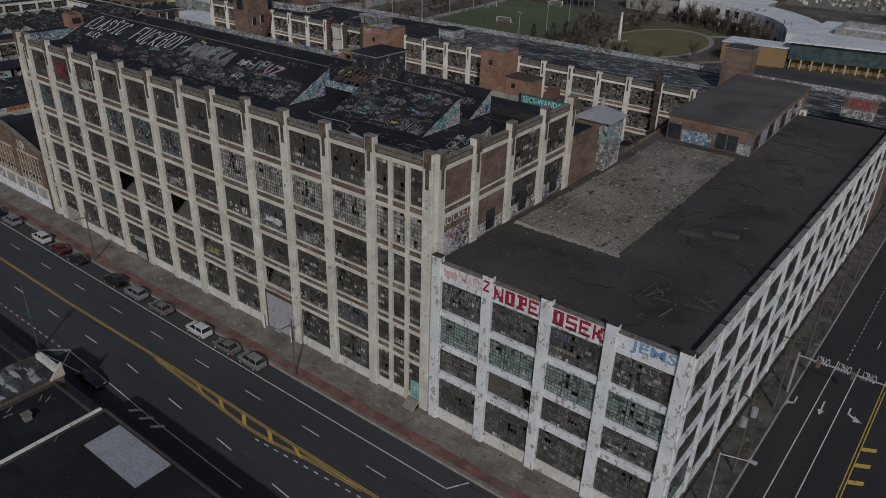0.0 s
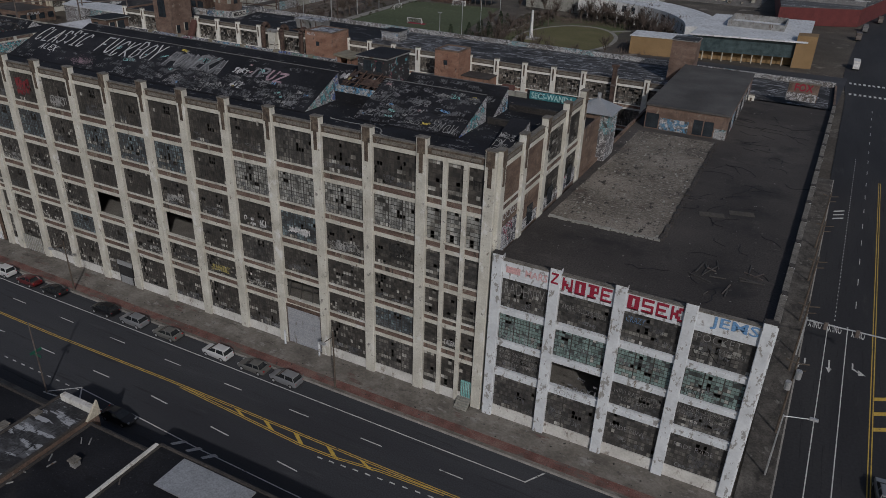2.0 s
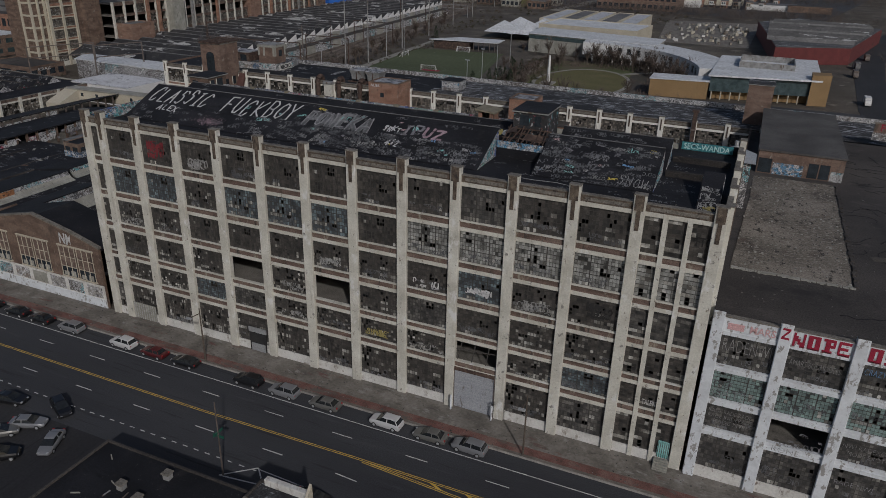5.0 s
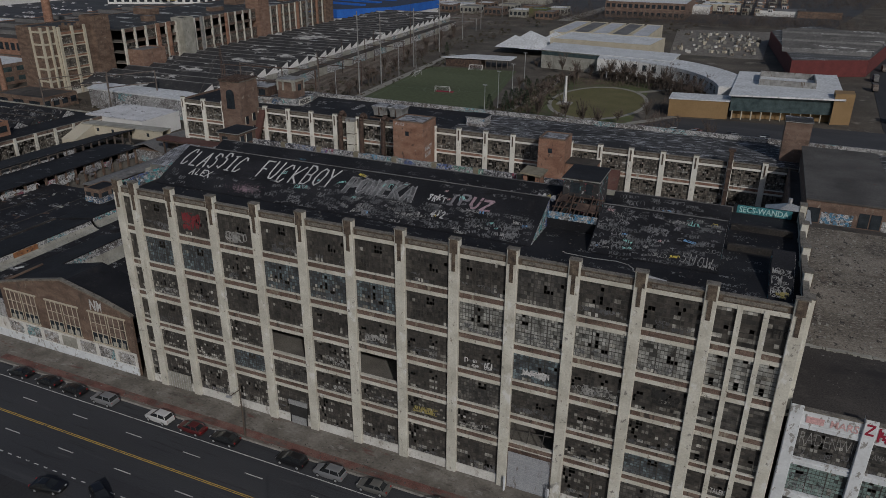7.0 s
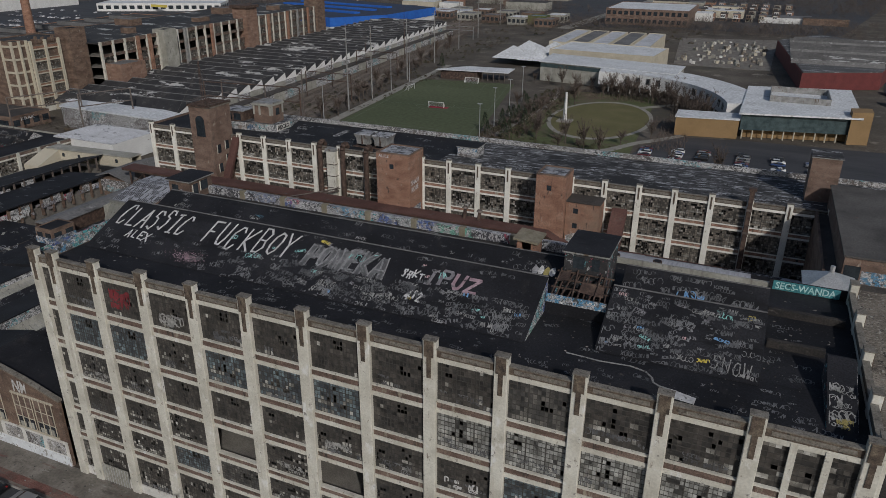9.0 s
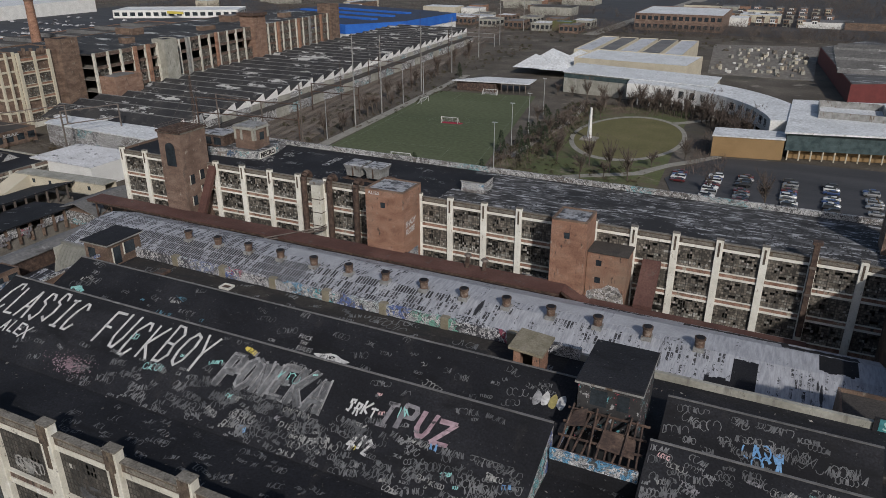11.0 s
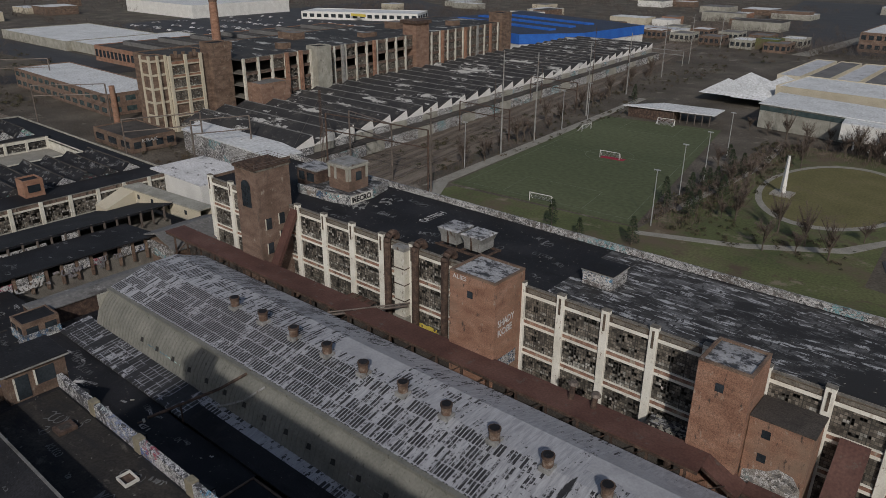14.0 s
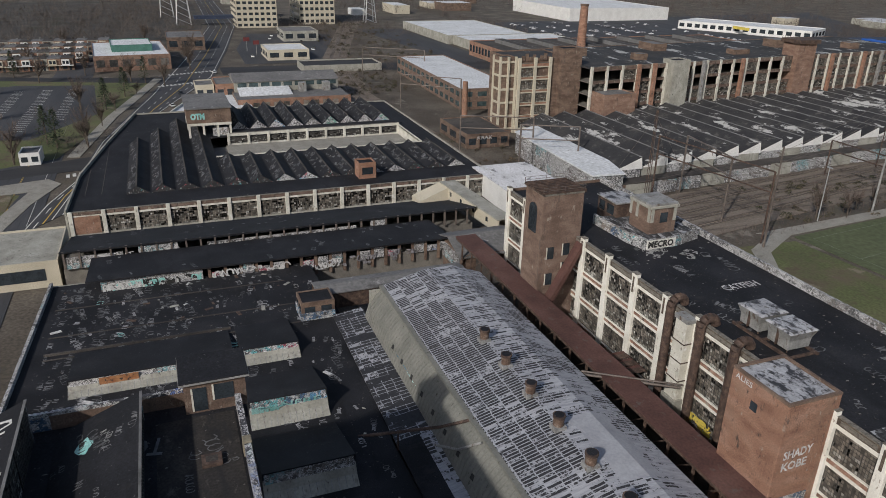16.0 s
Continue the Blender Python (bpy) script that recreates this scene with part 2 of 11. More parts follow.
M["rearcream"] = material("pale_weathered_pier_paint", [(0.60, 0.585, 0.525), (0.70, 0.685, 0.625), (0.76, 0.75, 0.695)], scale=0.35, fine=5, grainy=0.10, coat=[((0.40, 0.35, 0.28), 0.14, 0.8, (1, 1, 0.12), 0.2), ((0.22, 0.16, 0.12), 0.06, 1.8, (1, 1, 0.5))])
M["white"] = material("peeling_white_paint", [(0.55, 0.575, 0.60), (0.62, 0.648, 0.675), (0.67, 0.70, 0.725)], scale=0.6, fine=4, grainy=0.07, coat=[((0.30, 0.295, 0.285), 0.25, 1.3, (1, 1, 0.6), 0.03), ((0.22, 0.19, 0.16), 0.04, 1.7, (1, 1, 0.2))])
M["spandrel"] = material("brown_brick_spandrel", [(0.085, 0.058, 0.046), (0.14, 0.096, 0.078), (0.19, 0.14, 0.115)], scale=0.9, fine=9, grainy=0.4, stretch=(0.4, 0.4, 1.5), coat=[((0.28, 0.25, 0.20), 0.22, 0.8, (1, 1, 0.4)), ((0.045, 0.036, 0.03), 0.24, 1.0, (1, 1, 0.2))])
M["brick"] = material("red_brick", [(0.200, 0.104, 0.070), (0.262, 0.144, 0.098), (0.305, 0.182, 0.132)], scale=0.5, fine=7, grainy=0.5, stretch=(0.6, 0.6, 1.5), coat=[((0.215, 0.155, 0.115), 0.40, 0.10, (1, 1, 0.9), 0.2), ((0.06, 0.046, 0.038), 0.16, 1.4, (1, 1, 0.35)), ((0.34, 0.29, 0.24), 0.05, 1.3, (1, 1, 0.5))])
M["brickdark"] = material("sooty_brown_brick", [(0.092, 0.060, 0.046), (0.142, 0.096, 0.072), (0.19, 0.132, 0.10)], scale=0.5, fine=7, grainy=0.42, stretch=(0.6, 0.6, 1.5), coat=[((0.05, 0.04, 0.035), 0.30, 0.5, (1, 1, 0.4), 0.2), ((0.25, 0.215, 0.175), 0.10, 1.2, (1, 1, 0.5))])
M["ornament"] = material("stained_terracotta", [(0.062, 0.046, 0.037), (0.10, 0.076, 0.058), (0.155, 0.125, 0.092)], scale=1.6, fine=8, grainy=0.45, coat=[((0.035, 0.028, 0.024), 0.3, 1.8, (1, 1, 0.5), 0.1)])
M["coping"] = material("grey_stone_coping", [(0.13, 0.118, 0.10), (0.21, 0.195, 0.17)], scale=1.0, fine=6, grainy=0.4, coat=((0.07, 0.06, 0.052), 0.3, 1.5, (1, 1, 1), 0.1))
M["tar"] = material("black_tar_roofing", [(0.0070, 0.0073, 0.0098), (0.0115, 0.012, 0.0155), (0.019, 0.0193, 0.0235)], rough=0.8, scale=0.14, fine=6, spread=0.3, grainy=0.6, coat=[((0.034, 0.032, 0.032), 0.16, 0.45, (1, 0.5, 1), 0.2), ((0.0055, 0.0055, 0.007), 0.30, 0.3, (0.4, 1.2, 1), 0.12), ((0.10, 0.098, 0.096), -0.05, 3.0, (1, 1, 1), 0.05)])
M["tar"].node_tree.nodes["Principled BSDF"].inputs["Specular IOR Level"].default_value = 0.35
M["tarmat"] = material("brownish_tar_roof", [(0.036, 0.0315, 0.0295), (0.056, 0.0495, 0.0455), (0.080, 0.071, 0.0635)], rough=0.9, scale=0.06, fine=5, grainy=0.5, coat=[((0.021, 0.0193, 0.0195), 0.40, 0.14, (1, 1, 1), 0.14), ((0.095, 0.085, 0.076), 0.16, 0.4, (0.6, 1, 1), 0.2), ((0.011, 0.010, 0.010), 0.07, 2.2, (0.25, 1.4, 1))])
M["patch"] = material("worn_bare_roof_concrete", [(0.102, 0.087, 0.072), (0.172, 0.151, 0.125), (0.25, 0.222, 0.187)], rough=0.95, scale=0.16, fine=4, grainy=0.5, coat=[((0.055, 0.046, 0.039), 0.36, 0.16, (1, 1, 1), 0.16), ((0.30, 0.275, 0.235), 0.34, 2.0, (0.6, 1.5, 1), 0.06), ((0.09, 0.06, 0.045), 0.20, 0.3, (1, 1, 1), 0.15), ((0.035, 0.031, 0.027), 0.18, 0.8, (1.3, 0.7, 1), 0.06)])
M["asphalt"] = material("road_asphalt", [(0.033, 0.034, 0.040), (0.043, 0.045, 0.051), (0.057, 0.058, 0.064)], rough=0.85, scale=0.08, fine=6, grainy=0.36, stretch=(0.25, 1.4, 1), bump=0.15, coat=[((0.024, 0.025, 0.028), 0.22, 1.0, (0.08, 1.6, 1)), ((0.075, 0.075, 0.078), 0.10, 0.5, (0.15, 1.5, 1), 0.2)])
M["asphalt2"] = material("side_street_asphalt", [(0.017, 0.017, 0.0195), (0.024, 0.024, 0.027), (0.033, 0.033, 0.035)], rough=0.85, scale=0.10, fine=3, stretch=(1.4, 0.25, 1), bump=0.15, coat=[((0.013, 0.013, 0.015), 0.2, 1.2, (2, 0.1, 1)), ((0.05, 0.048, 0.047), 0.10, 0.4, (1.4, 0.2, 1), 0.2)])
M["pavement"] = material("worn_concrete_pavement", [(0.12, 0.108, 0.092), (0.17, 0.154, 0.133), (0.225, 0.208, 0.183)], scale=0.3, fine=3, grainy=0.25, coat=[((0.085, 0.075, 0.064), 0.24, 0.8, (0.5, 1.2, 1), 0.12), ((0.26, 0.25, 0.23), 0.14, 0.7, (0.6, 1.2, 1)), ((0.13, 0.06, 0.05), 0.10, 0.5, (0.3, 1.2, 1))])
M["redbrick_strip"] = material("red_brick_paving", [(0.11, 0.055, 0.046), (0.17, 0.08, 0.066), (0.20, 0.12, 0.10)], scale=0.5, fine=6, grainy=0.4, coat=[((0.12, 0.105, 0.09), 0.36, 0.5, (0.4, 1, 1), 0.1)])
M["kerb"] = material("granite_kerb", [(0.25, 0.24, 0.22), (0.36, 0.34, 0.31)], scale=1.0)
M["linewhite"] = material("worn_white_line_paint", [(0.50, 0.50, 0.48), (0.65, 0.65, 0.63)], scale=1.5, fine=9, coat=((0.07, 0.07, 0.07), 0.18, 1.5, (1, 1, 1)))
M["lineyellow"] = material("worn_yellow_line_paint", [(0.50, 0.33, 0.05), (0.60, 0.42, 0.09)], scale=1.5, fine=9, coat=((0.07, 0.07, 0.07), 0.15, 1.5, (1, 1, 1)))
M["steel"] = material("weathered_steel", [(0.12, 0.10, 0.09), (0.20, 0.17, 0.15)], rough=0.6, metal=0.4)
M["galv"] = material("galvanised_metal", [(0.42, 0.43, 0.44), (0.52, 0.53, 0.54)], rough=0.45, metal=0.5)
M["shutter"] = material("grey_roller_shutter", [(0.30, 0.315, 0.34), (0.36, 0.375, 0.40)], rough=0.5, scale=1.0, stretch=(0.2, 0.2, 2), coat=((0.16, 0.15, 0.14), 0.12, 1.2, (1, 1, 0.4)))
M["rust"] = material("rusty_metal", [(0.038, 0.026, 0.021), (0.068, 0.043, 0.034), (0.12, 0.082, 0.062)], rough=0.8, scale=1.2, grainy=0.4)
M["ventrust"] = material("brown_rusty_sheet_metal", [(0.075, 0.045, 0.032), (0.13, 0.085, 0.062), (0.24, 0.20, 0.17)], rough=0.75, scale=1.4, fine=6, grainy=0.35)
M["redroof"] = material("red_oxide_roof", [(0.065, 0.030, 0.025), (0.090, 0.042, 0.035), (0.115, 0.060, 0.050)], scale=0.2, fine=3, coat=((0.10, 0.085, 0.075), 0.12, 0.5, (1, 1, 1)))
M["silver"] = material("silver_painted_roof", [(0.28, 0.285, 0.30), (0.36, 0.365, 0.385), (0.42, 0.43, 0.45)], rough=0.6, scale=0.15, fine=2, coat=[((0.035, 0.035, 0.04), 0.50, 0.7, (0.8, 1.2, 1)), ((0.09, 0.085, 0.08), 0.30, 1.4, (1, 1, 1))])
M["silverfaded"] = material("plain_silver_roof", [(0.40, 0.41, 0.43), (0.48, 0.49, 0.52), (0.53, 0.54, 0.57)], rough=0.6, scale=0.15, fine=2, coat=((0.10, 0.10, 0.11), 0.22, 0.5, (0.5, 1.2, 1)))
M["silverclean"] = material("fresh_blue_grey_silver_paint", [(0.29, 0.298, 0.325), (0.34, 0.349, 0.378), (0.38, 0.39, 0.42)], rough=0.65, scale=0.3, fine=3, grainy=0.12)
M["concrete"] = material("pale_stained_concrete", [(0.24, 0.235, 0.205), (0.30, 0.295, 0.26), (0.36, 0.355, 0.32)], scale=0.3, fine=3, grainy=0.18, coat=[((0.15, 0.14, 0.125), 0.24, 1.1, (1, 1, 0.15), 0.15), ((0.08, 0.072, 0.064), 0.08, 1.8, (1, 1, 0.3))])
M["parapetcap"] = material("yellowed_parapet_cap", [(0.17, 0.15, 0.105), (0.25, 0.225, 0.17)], scale=1.0, fine=6)
M["floor"] = material("dim_concrete_floor", [(0.12, 0.11, 0.10), (0.18, 0.17, 0.15)], scale=0.5)
M["muntin"] = material("dark_steel_muntin", [(0.045, 0.043, 0.04), (0.07, 0.065, 0.06)], rough=0.7)
M["paint"] = material("white_spray_paint", [(0.42, 0.42, 0.42), (0.58, 0.58, 0.58)], scale=1.0, fine=3, coat=((0.10, 0.10, 0.105), 0.12, 1.8, (1, 1, 1)))
M["paintfaint"] = material("thin_grey_spray_paint", [(0.05, 0.052, 0.058), (0.115, 0.118, 0.125), (0.24, 0.242, 0.25)], scale=0.35, fine=3, spread=0.5)
M["paintgrey"] = material("grey_sprayed_block_paint", [(0.20, 0.20, 0.21), (0.34, 0.34, 0.35)], scale=0.8, fine=3)
# black for sprayed tags, and for the painted-in darkness of pits and holes
M["blackpaint_void"] = material("black_spray_paint_and_unlit_voids", [(0.015, 0.015, 0.015), (0.03, 0.03, 0.03)])
M["paintred"] = material("red_spray_paint", [(0.24, 0.010, 0.032), (0.31, 0.018, 0.045)])
M["paintpink"] = material("faded_pink_spray_paint", [(0.55, 0.30, 0.30), (0.62, 0.42, 0.42)])
M["paintblue"] = material("light_blue_spray_paint", [(0.10, 0.24, 0.46), (0.18, 0.34, 0.56)])
M["paintteal"] = material("teal_spray_paint", [(0.16, 0.42, 0.40), (0.35, 0.62, 0.60)])
M["paintrose"] = material("pale_pink_spray_paint", [(0.26, 0.17, 0.20), (0.42, 0.31, 0.35)], scale=0.8, fine=3, coat=((0.05, 0.045, 0.05), 0.25, 1.6, (1, 1, 1)))
M["paintteal2"] = material("deep_teal_spray_paint", [(0.03, 0.16, 0.18), (0.06, 0.24, 0.27)], scale=1.0, fine=3, coat=((0.02, 0.03, 0.035), 0.2, 1.6, (1, 1, 1)))
M["paintaqua"] = material("pale_aqua_spray_paint", [(0.30, 0.52, 0.52), (0.45, 0.62, 0.61)], scale=1.0, fine=3)
M["paintdullred"] = material("faded_red_spray_paint", [(0.15, 0.02, 0.028), (0.22, 0.035, 0.042)])
M["paintdullyellow"] = material("faded_yellow_spray_paint", [(0.26, 0.22, 0.08), (0.36, 0.31, 0.12)])
M["paintdullblue"] = material("faded_blue_spray_paint", [(0.05, 0.13, 0.19), (0.09, 0.20, 0.27)])
M["paintyellow"] = material("yellow_spray_paint", [(0.55, 0.42, 0.06), (0.60, 0.50, 0.12)])
M["mural"] = mural("mixed_graffiti_mural", [(0.50, 0.51, 0.53), (0.10, 0.42, 0.46), (0.60, 0.60, 0.62), (0.10, 0.16, 0.40), (0.20, 0.46, 0.36), (0.40, 0.08, 0.12), (0.42, 0.42, 0.43), (0.06, 0.06, 0.07), (0.16, 0.36, 0.52), (0.50, 0.56, 0.56), (0.26, 0.30, 0.42)], 2.6, (0.035, 0.035, 0.045))
M["muralwhite"] = mural("pale_graffiti_mural", [(0.45, 0.45, 0.45), (0.60, 0.60, 0.60), (0.10, 0.10, 0.11), (0.52, 0.52, 0.53), (0.16, 0.38, 0.42), (0.20, 0.18, 0.17), (0.14, 0.12, 0.11)], 3.0, (0.05, 0.05, 0.05))
M["grass"] = material("winter_grass", [(0.062, 0.078, 0.028), (0.088, 0.102, 0.038), (0.115, 0.118, 0.052)], rough=0.95, scale=0.05, fine=1.5, grainy=0.35, coat=[((0.112, 0.085, 0.057), 0.50, 0.045, (1, 1, 1), 0.15), ((0.082, 0.058, 0.040), 0.26, 0.12, (1, 1, 1), 0.1), ((0.19, 0.16, 0.115), 0.08, 0.09, (1, 1, 1), 0.06)])
M["turf"] = material("artificial_turf", [(0.063, 0.079, 0.036), (0.075, 0.091, 0.043), (0.088, 0.103, 0.051)], rough=0.95, scale=0.03, fine=0.7, stretch=(0.3, 1, 1))
M["dirt"] = material("dry_scrub_ground", [(0.055, 0.046, 0.036), (0.082, 0.069, 0.055), (0.118, 0.102, 0.083)], rough=0.95, scale=0.05, fine=1.5, grainy=0.45, coat=[((0.058, 0.056, 0.030), 0.32, 0.03, (1, 1, 1), 0.2), ((0.045, 0.042, 0.040), 0.16, 0.03, (1, 1, 1), 0.08), ((0.19, 0.17, 0.145), 0.14, 0.08, (1, 1, 1), 0.08)])
M["linefaint"] = material("worn_turf_line", [(0.13, 0.145, 0.10), (0.22, 0.235, 0.18)], rough=0.95, scale=0.3, fine=3)
M["ballast"] = material("railway_ballast", [(0.11, 0.088, 0.07), (0.155, 0.128, 0.104), (0.20, 0.168, 0.138)], rough=0.95, scale=0.15, fine=2, grainy=0.4, stretch=(1.5, 0.2, 1), coat=((0.07, 0.052, 0.04), 0.3, 0.5, (1.6, 0.1, 1)))
M["path"] = material("pale_concrete_path", [(0.22, 0.21, 0.185), (0.29, 0.28, 0.25)], scale=0.3, fine=3, coat=((0.14, 0.13, 0.11), 0.2, 0.5, (1, 1, 1), 0.15))
M["whiteroof"] = material("white_membrane_roof", [(0.52, 0.54, 0.56), (0.64, 0.66, 0.685)], scale=0.1, fine=1, coat=[((0.33, 0.33, 0.34), 0.22, 0.2, (1, 1, 1), 0.2), ((0.24, 0.235, 0.23), 0.06, 0.7, (1, 1, 1))])
M["greyroof"] = material("grey_roof", [(0.11, 0.11, 0.112), (0.17, 0.168, 0.168)], scale=0.1, fine=1.5, coat=[((0.06, 0.058, 0.056), 0.25, 0.25, (1, 1, 1), 0.15), ((0.28, 0.28, 0.28), 0.10, 0.5, (1, 1, 1))])
M["ochre"] = material("ochre_cladding", [(0.22, 0.142, 0.066), (0.26, 0.17, 0.082)], scale=0.2)
M["beige"] = material("beige_cladding", [(0.42, 0.38, 0.30), (0.50, 0.46, 0.37)], scale=0.2)
M["bluewall"] = material("blue_cladding", [(0.015, 0.10, 0.42), (0.02, 0.13, 0.50)], scale=0.2)
M["whitewall"] = material("white_render", [(0.58, 0.58, 0.57), (0.68, 0.68, 0.67)], scale=0.2)
# dark window panes, and the painted-in darkness of openings without glass
M["darkglass"] = material("dark_window_glass_and_unlit_openings", [(0.02, 0.025, 0.03), (0.04, 0.05, 0.06)], rough=0.15, bump=0)
M["greenglass"] = material("pale_green_glass", [(0.035, 0.055, 0.060), (0.075, 0.105, 0.110)], rough=0.2, bump=0)
M["bark"] = material("bare_bark", [(0.07, 0.055, 0.045), (0.11, 0.09, 0.07)], scale=2)
M["twigs"] = material("bare_twigs", [(0.098, 0.073, 0.060), (0.150, 0.113, 0.093)], scale=0.4, island=0.3)
M["fartwigs"] = material("grey_brown_far_twigs", [(0.070, 0.056, 0.048), (0.115, 0.094, 0.080)], scale=0.05, island=0.35)
M["needles"] = material("dark_pine_needles", [(0.020, 0.032, 0.014), (0.035, 0.050, 0.022)], scale=0.6, island=0.35)
M["tyre"] = material("black_rubber", [(0.015, 0.015, 0.015), (0.025, 0.025, 0.025)], rough=0.8)
M["carglass"] = material("tinted_car_glass", [(0.015, 0.017, 0.02), (0.025, 0.028, 0.03)], rough=0.08, bump=0)
M["sawroof"] = material("patchy_black_sawtooth_roof", [(0.016, 0.016, 0.018), (0.026, 0.026, 0.028), (0.042, 0.040, 0.039)], scale=0.1, fine=2, grainy=0.4, coat=[((0.42, 0.42, 0.41), 0.20, 0.085, (0.7, 1.8, 1), 0.02), ((0.08, 0.075, 0.07), 0.24, 0.3, (1, 1, 1))])
M["mottled"] = material("peeling_silver_tar_roof", [(0.018, 0.018, 0.020), (0.032, 0.032, 0.034), (0.052, 0.052, 0.055)], scale=0.3, fine=5, grainy=0.6, coat=[((0.12, 0.122, 0.13), 0.46, 0.42, (0.55, 1.5, 1), 0.10), ((0.36, 0.37, 0.39), 0.30, 0.62, (0.42, 1.7, 1), 0.03), ((0.016, 0.016, 0.018), 0.36, 0.12, (0.6, 1.3, 1), 0.04), ((0.018, 0.018, 0.020), 0.24, 1.3, (1.5, 0.5, 1), 0.03)])
M["panes"] = panes_material("dirty_panes", [(0.034, 0.033, 0.032), (0.044, 0.042, 0.039), (0.053, 0.049, 0.045), (0.060, 0.055, 0.050), (0.067, 0.061, 0.055), (0.076, 0.070, 0.063), (0.090, 0.083, 0.075)], 0.6)
M["paneslight"] = panes_material("milky_panes", [(0.05, 0.05, 0.048), (0.13, 0.132, 0.125), (0.20, 0.202, 0.19), (0.26, 0.264, 0.25), (0.31, 0.315, 0.30), (0.36, 0.366, 0.35)], 0.95)
M["panesteal"] = panes_material("greenish_panes", [(0.06, 0.07, 0.07), (0.15, 0.205, 0.195), (0.18, 0.25, 0.235), (0.20, 0.28, 0.265), (0.23, 0.32, 0.30)], 0.75)
M["panespale"] = panes_material("pale_replaced_panes", [(0.085, 0.080, 0.072), (0.14, 0.134, 0.12), (0.20, 0.194, 0.175), (0.26, 0.254, 0.23), (0.33, 0.325, 0.30), (0.42, 0.415, 0.39)], 0.9)
M["panesblue"] = panes_material("bluish_panes", [(0.045, 0.05, 0.055), (0.06, 0.07, 0.08), (0.08, 0.095, 0.105), (0.10, 0.13, 0.145), (0.16, 0.21, 0.23)], 0.7)
M["shedwall"] = material("grey_green_cement_sheet", [(0.142, 0.143, 0.129), (0.172, 0.173, 0.155), (0.205, 0.204, 0.183)], scale=0.25, fine=3, grainy=0.16, coat=[((0.13, 0.132, 0.115), 0.30, 1.6, (2.0, 0.3, 0.15), 0.2), ((0.07, 0.066, 0.058), 0.06, 1.8, (1, 1, 0.3))])
M["oval"] = material("yellow_green_mown_lawn", [(0.098, 0.092, 0.034), (0.120, 0.110, 0.042), (0.142, 0.124, 0.054)], rough=0.95, scale=0.08, fine=1.5, coat=((0.13, 0.10, 0.06), 0.25, 0.12, (1, 1, 1), 0.2))
M["redwall"] = material("dark_red_painted_wall", [(0.10, 0.022, 0.022), (0.135, 0.030, 0.030)], scale=0.3)
M["ridgeroof"] = material("ridged_grey_roof_with_pale_sheets", [(0.06, 0.06, 0.062), (0.10, 0.10, 0.102)], scale=0.1, fine=1.0, coat=((0.36, 0.37, 0.38), 0.16, 0.16, (0.2, 2.2, 1), 0.02))
M["zinc"] = material("stained_zinc_sheet", [(0.17, 0.17, 0.165), (0.24, 0.24, 0.235), (0.30, 0.30, 0.295)], rough=0.6, scale=0.6, fine=5, coat=((0.10, 0.07, 0.05), 0.25, 1.2, (1, 1, 0.3)))
M["paintlilac"] = material("pale_lilac_sprayed_paint", [(0.15, 0.142, 0.16), (0.25, 0.24, 0.255)], scale=0.8, fine=3, coat=((0.04, 0.04, 0.045), 0.3, 1.6, (1, 1, 1)))
M["paintorange"] = material("orange_spray_paint", [(0.26, 0.10, 0.04), (0.34, 0.17, 0.08)], scale=1.0, fine=3, coat=((0.05, 0.035, 0.03), 0.40, 1.5, (1, 1, 1)))
M["plaster"] = material("dirty_white_plaster", [(0.50, 0.49, 0.46), (0.60, 0.59, 0.56), (0.66, 0.655, 0.625)], scale=0.4, fine=4, grainy=0.12, coat=[((0.28, 0.25, 0.215), 0.22, 0.9, (1, 1, 0.6), 0.1), ((0.17, 0.14, 0.12), 0.06, 2.0, (1, 1, 0.3))])
M["panesgrey"] = panes_material("grey_dirty_panes", [(0.038, 0.038, 0.038), (0.055, 0.054, 0.052), (0.070, 0.068, 0.065), (0.085, 0.082, 0.077), (0.10, 0.096, 0.090), (0.125, 0.12, 0.11), (0.16, 0.152, 0.14)], 0.55)
M["signgreen"] = material("green_sign_enamel", [(0.015, 0.085, 0.06), (0.02, 0.10, 0.07)], rough=0.4)
M["muraldark"] = material("dark_tagged_wall", [(0.02, 0.02, 0.022), (0.035, 0.034, 0.036)], scale=0.5, fine=4, coat=[((0.34, 0.34, 0.35), 0.14, 1.5, (1, 1, 1), 0.03), ((0.10, 0.30, 0.34), 0.06, 1.1, (1, 1, 1), 0.03), ((0.32, 0.07, 0.10), 0.05, 1.3, (1, 1, 1), 0.03)])
M["painttext"] = material("thin_white_letter_paint", [(0.20, 0.20, 0.195), (0.34, 0.34, 0.33)], scale=1.0, fine=3, coat=((0.06, 0.06, 0.06), 0.25, 2.2, (1, 1, 1)))
M["flakes"] = material("loose_roof_litter", [(0.03, 0.028, 0.027), (0.09, 0.085, 0.08), (0.26, 0.25, 0.24)], scale=1.3, fine=9, spread=0.5, island=0.6, bump=0)
M["panesrust"] = panes_material("grimy_warm_panes", [(0.055, 0.050, 0.044), (0.095, 0.085, 0.072), (0.14, 0.125, 0.105), (0.185, 0.163, 0.137), (0.24, 0.215, 0.185)], 0.75)
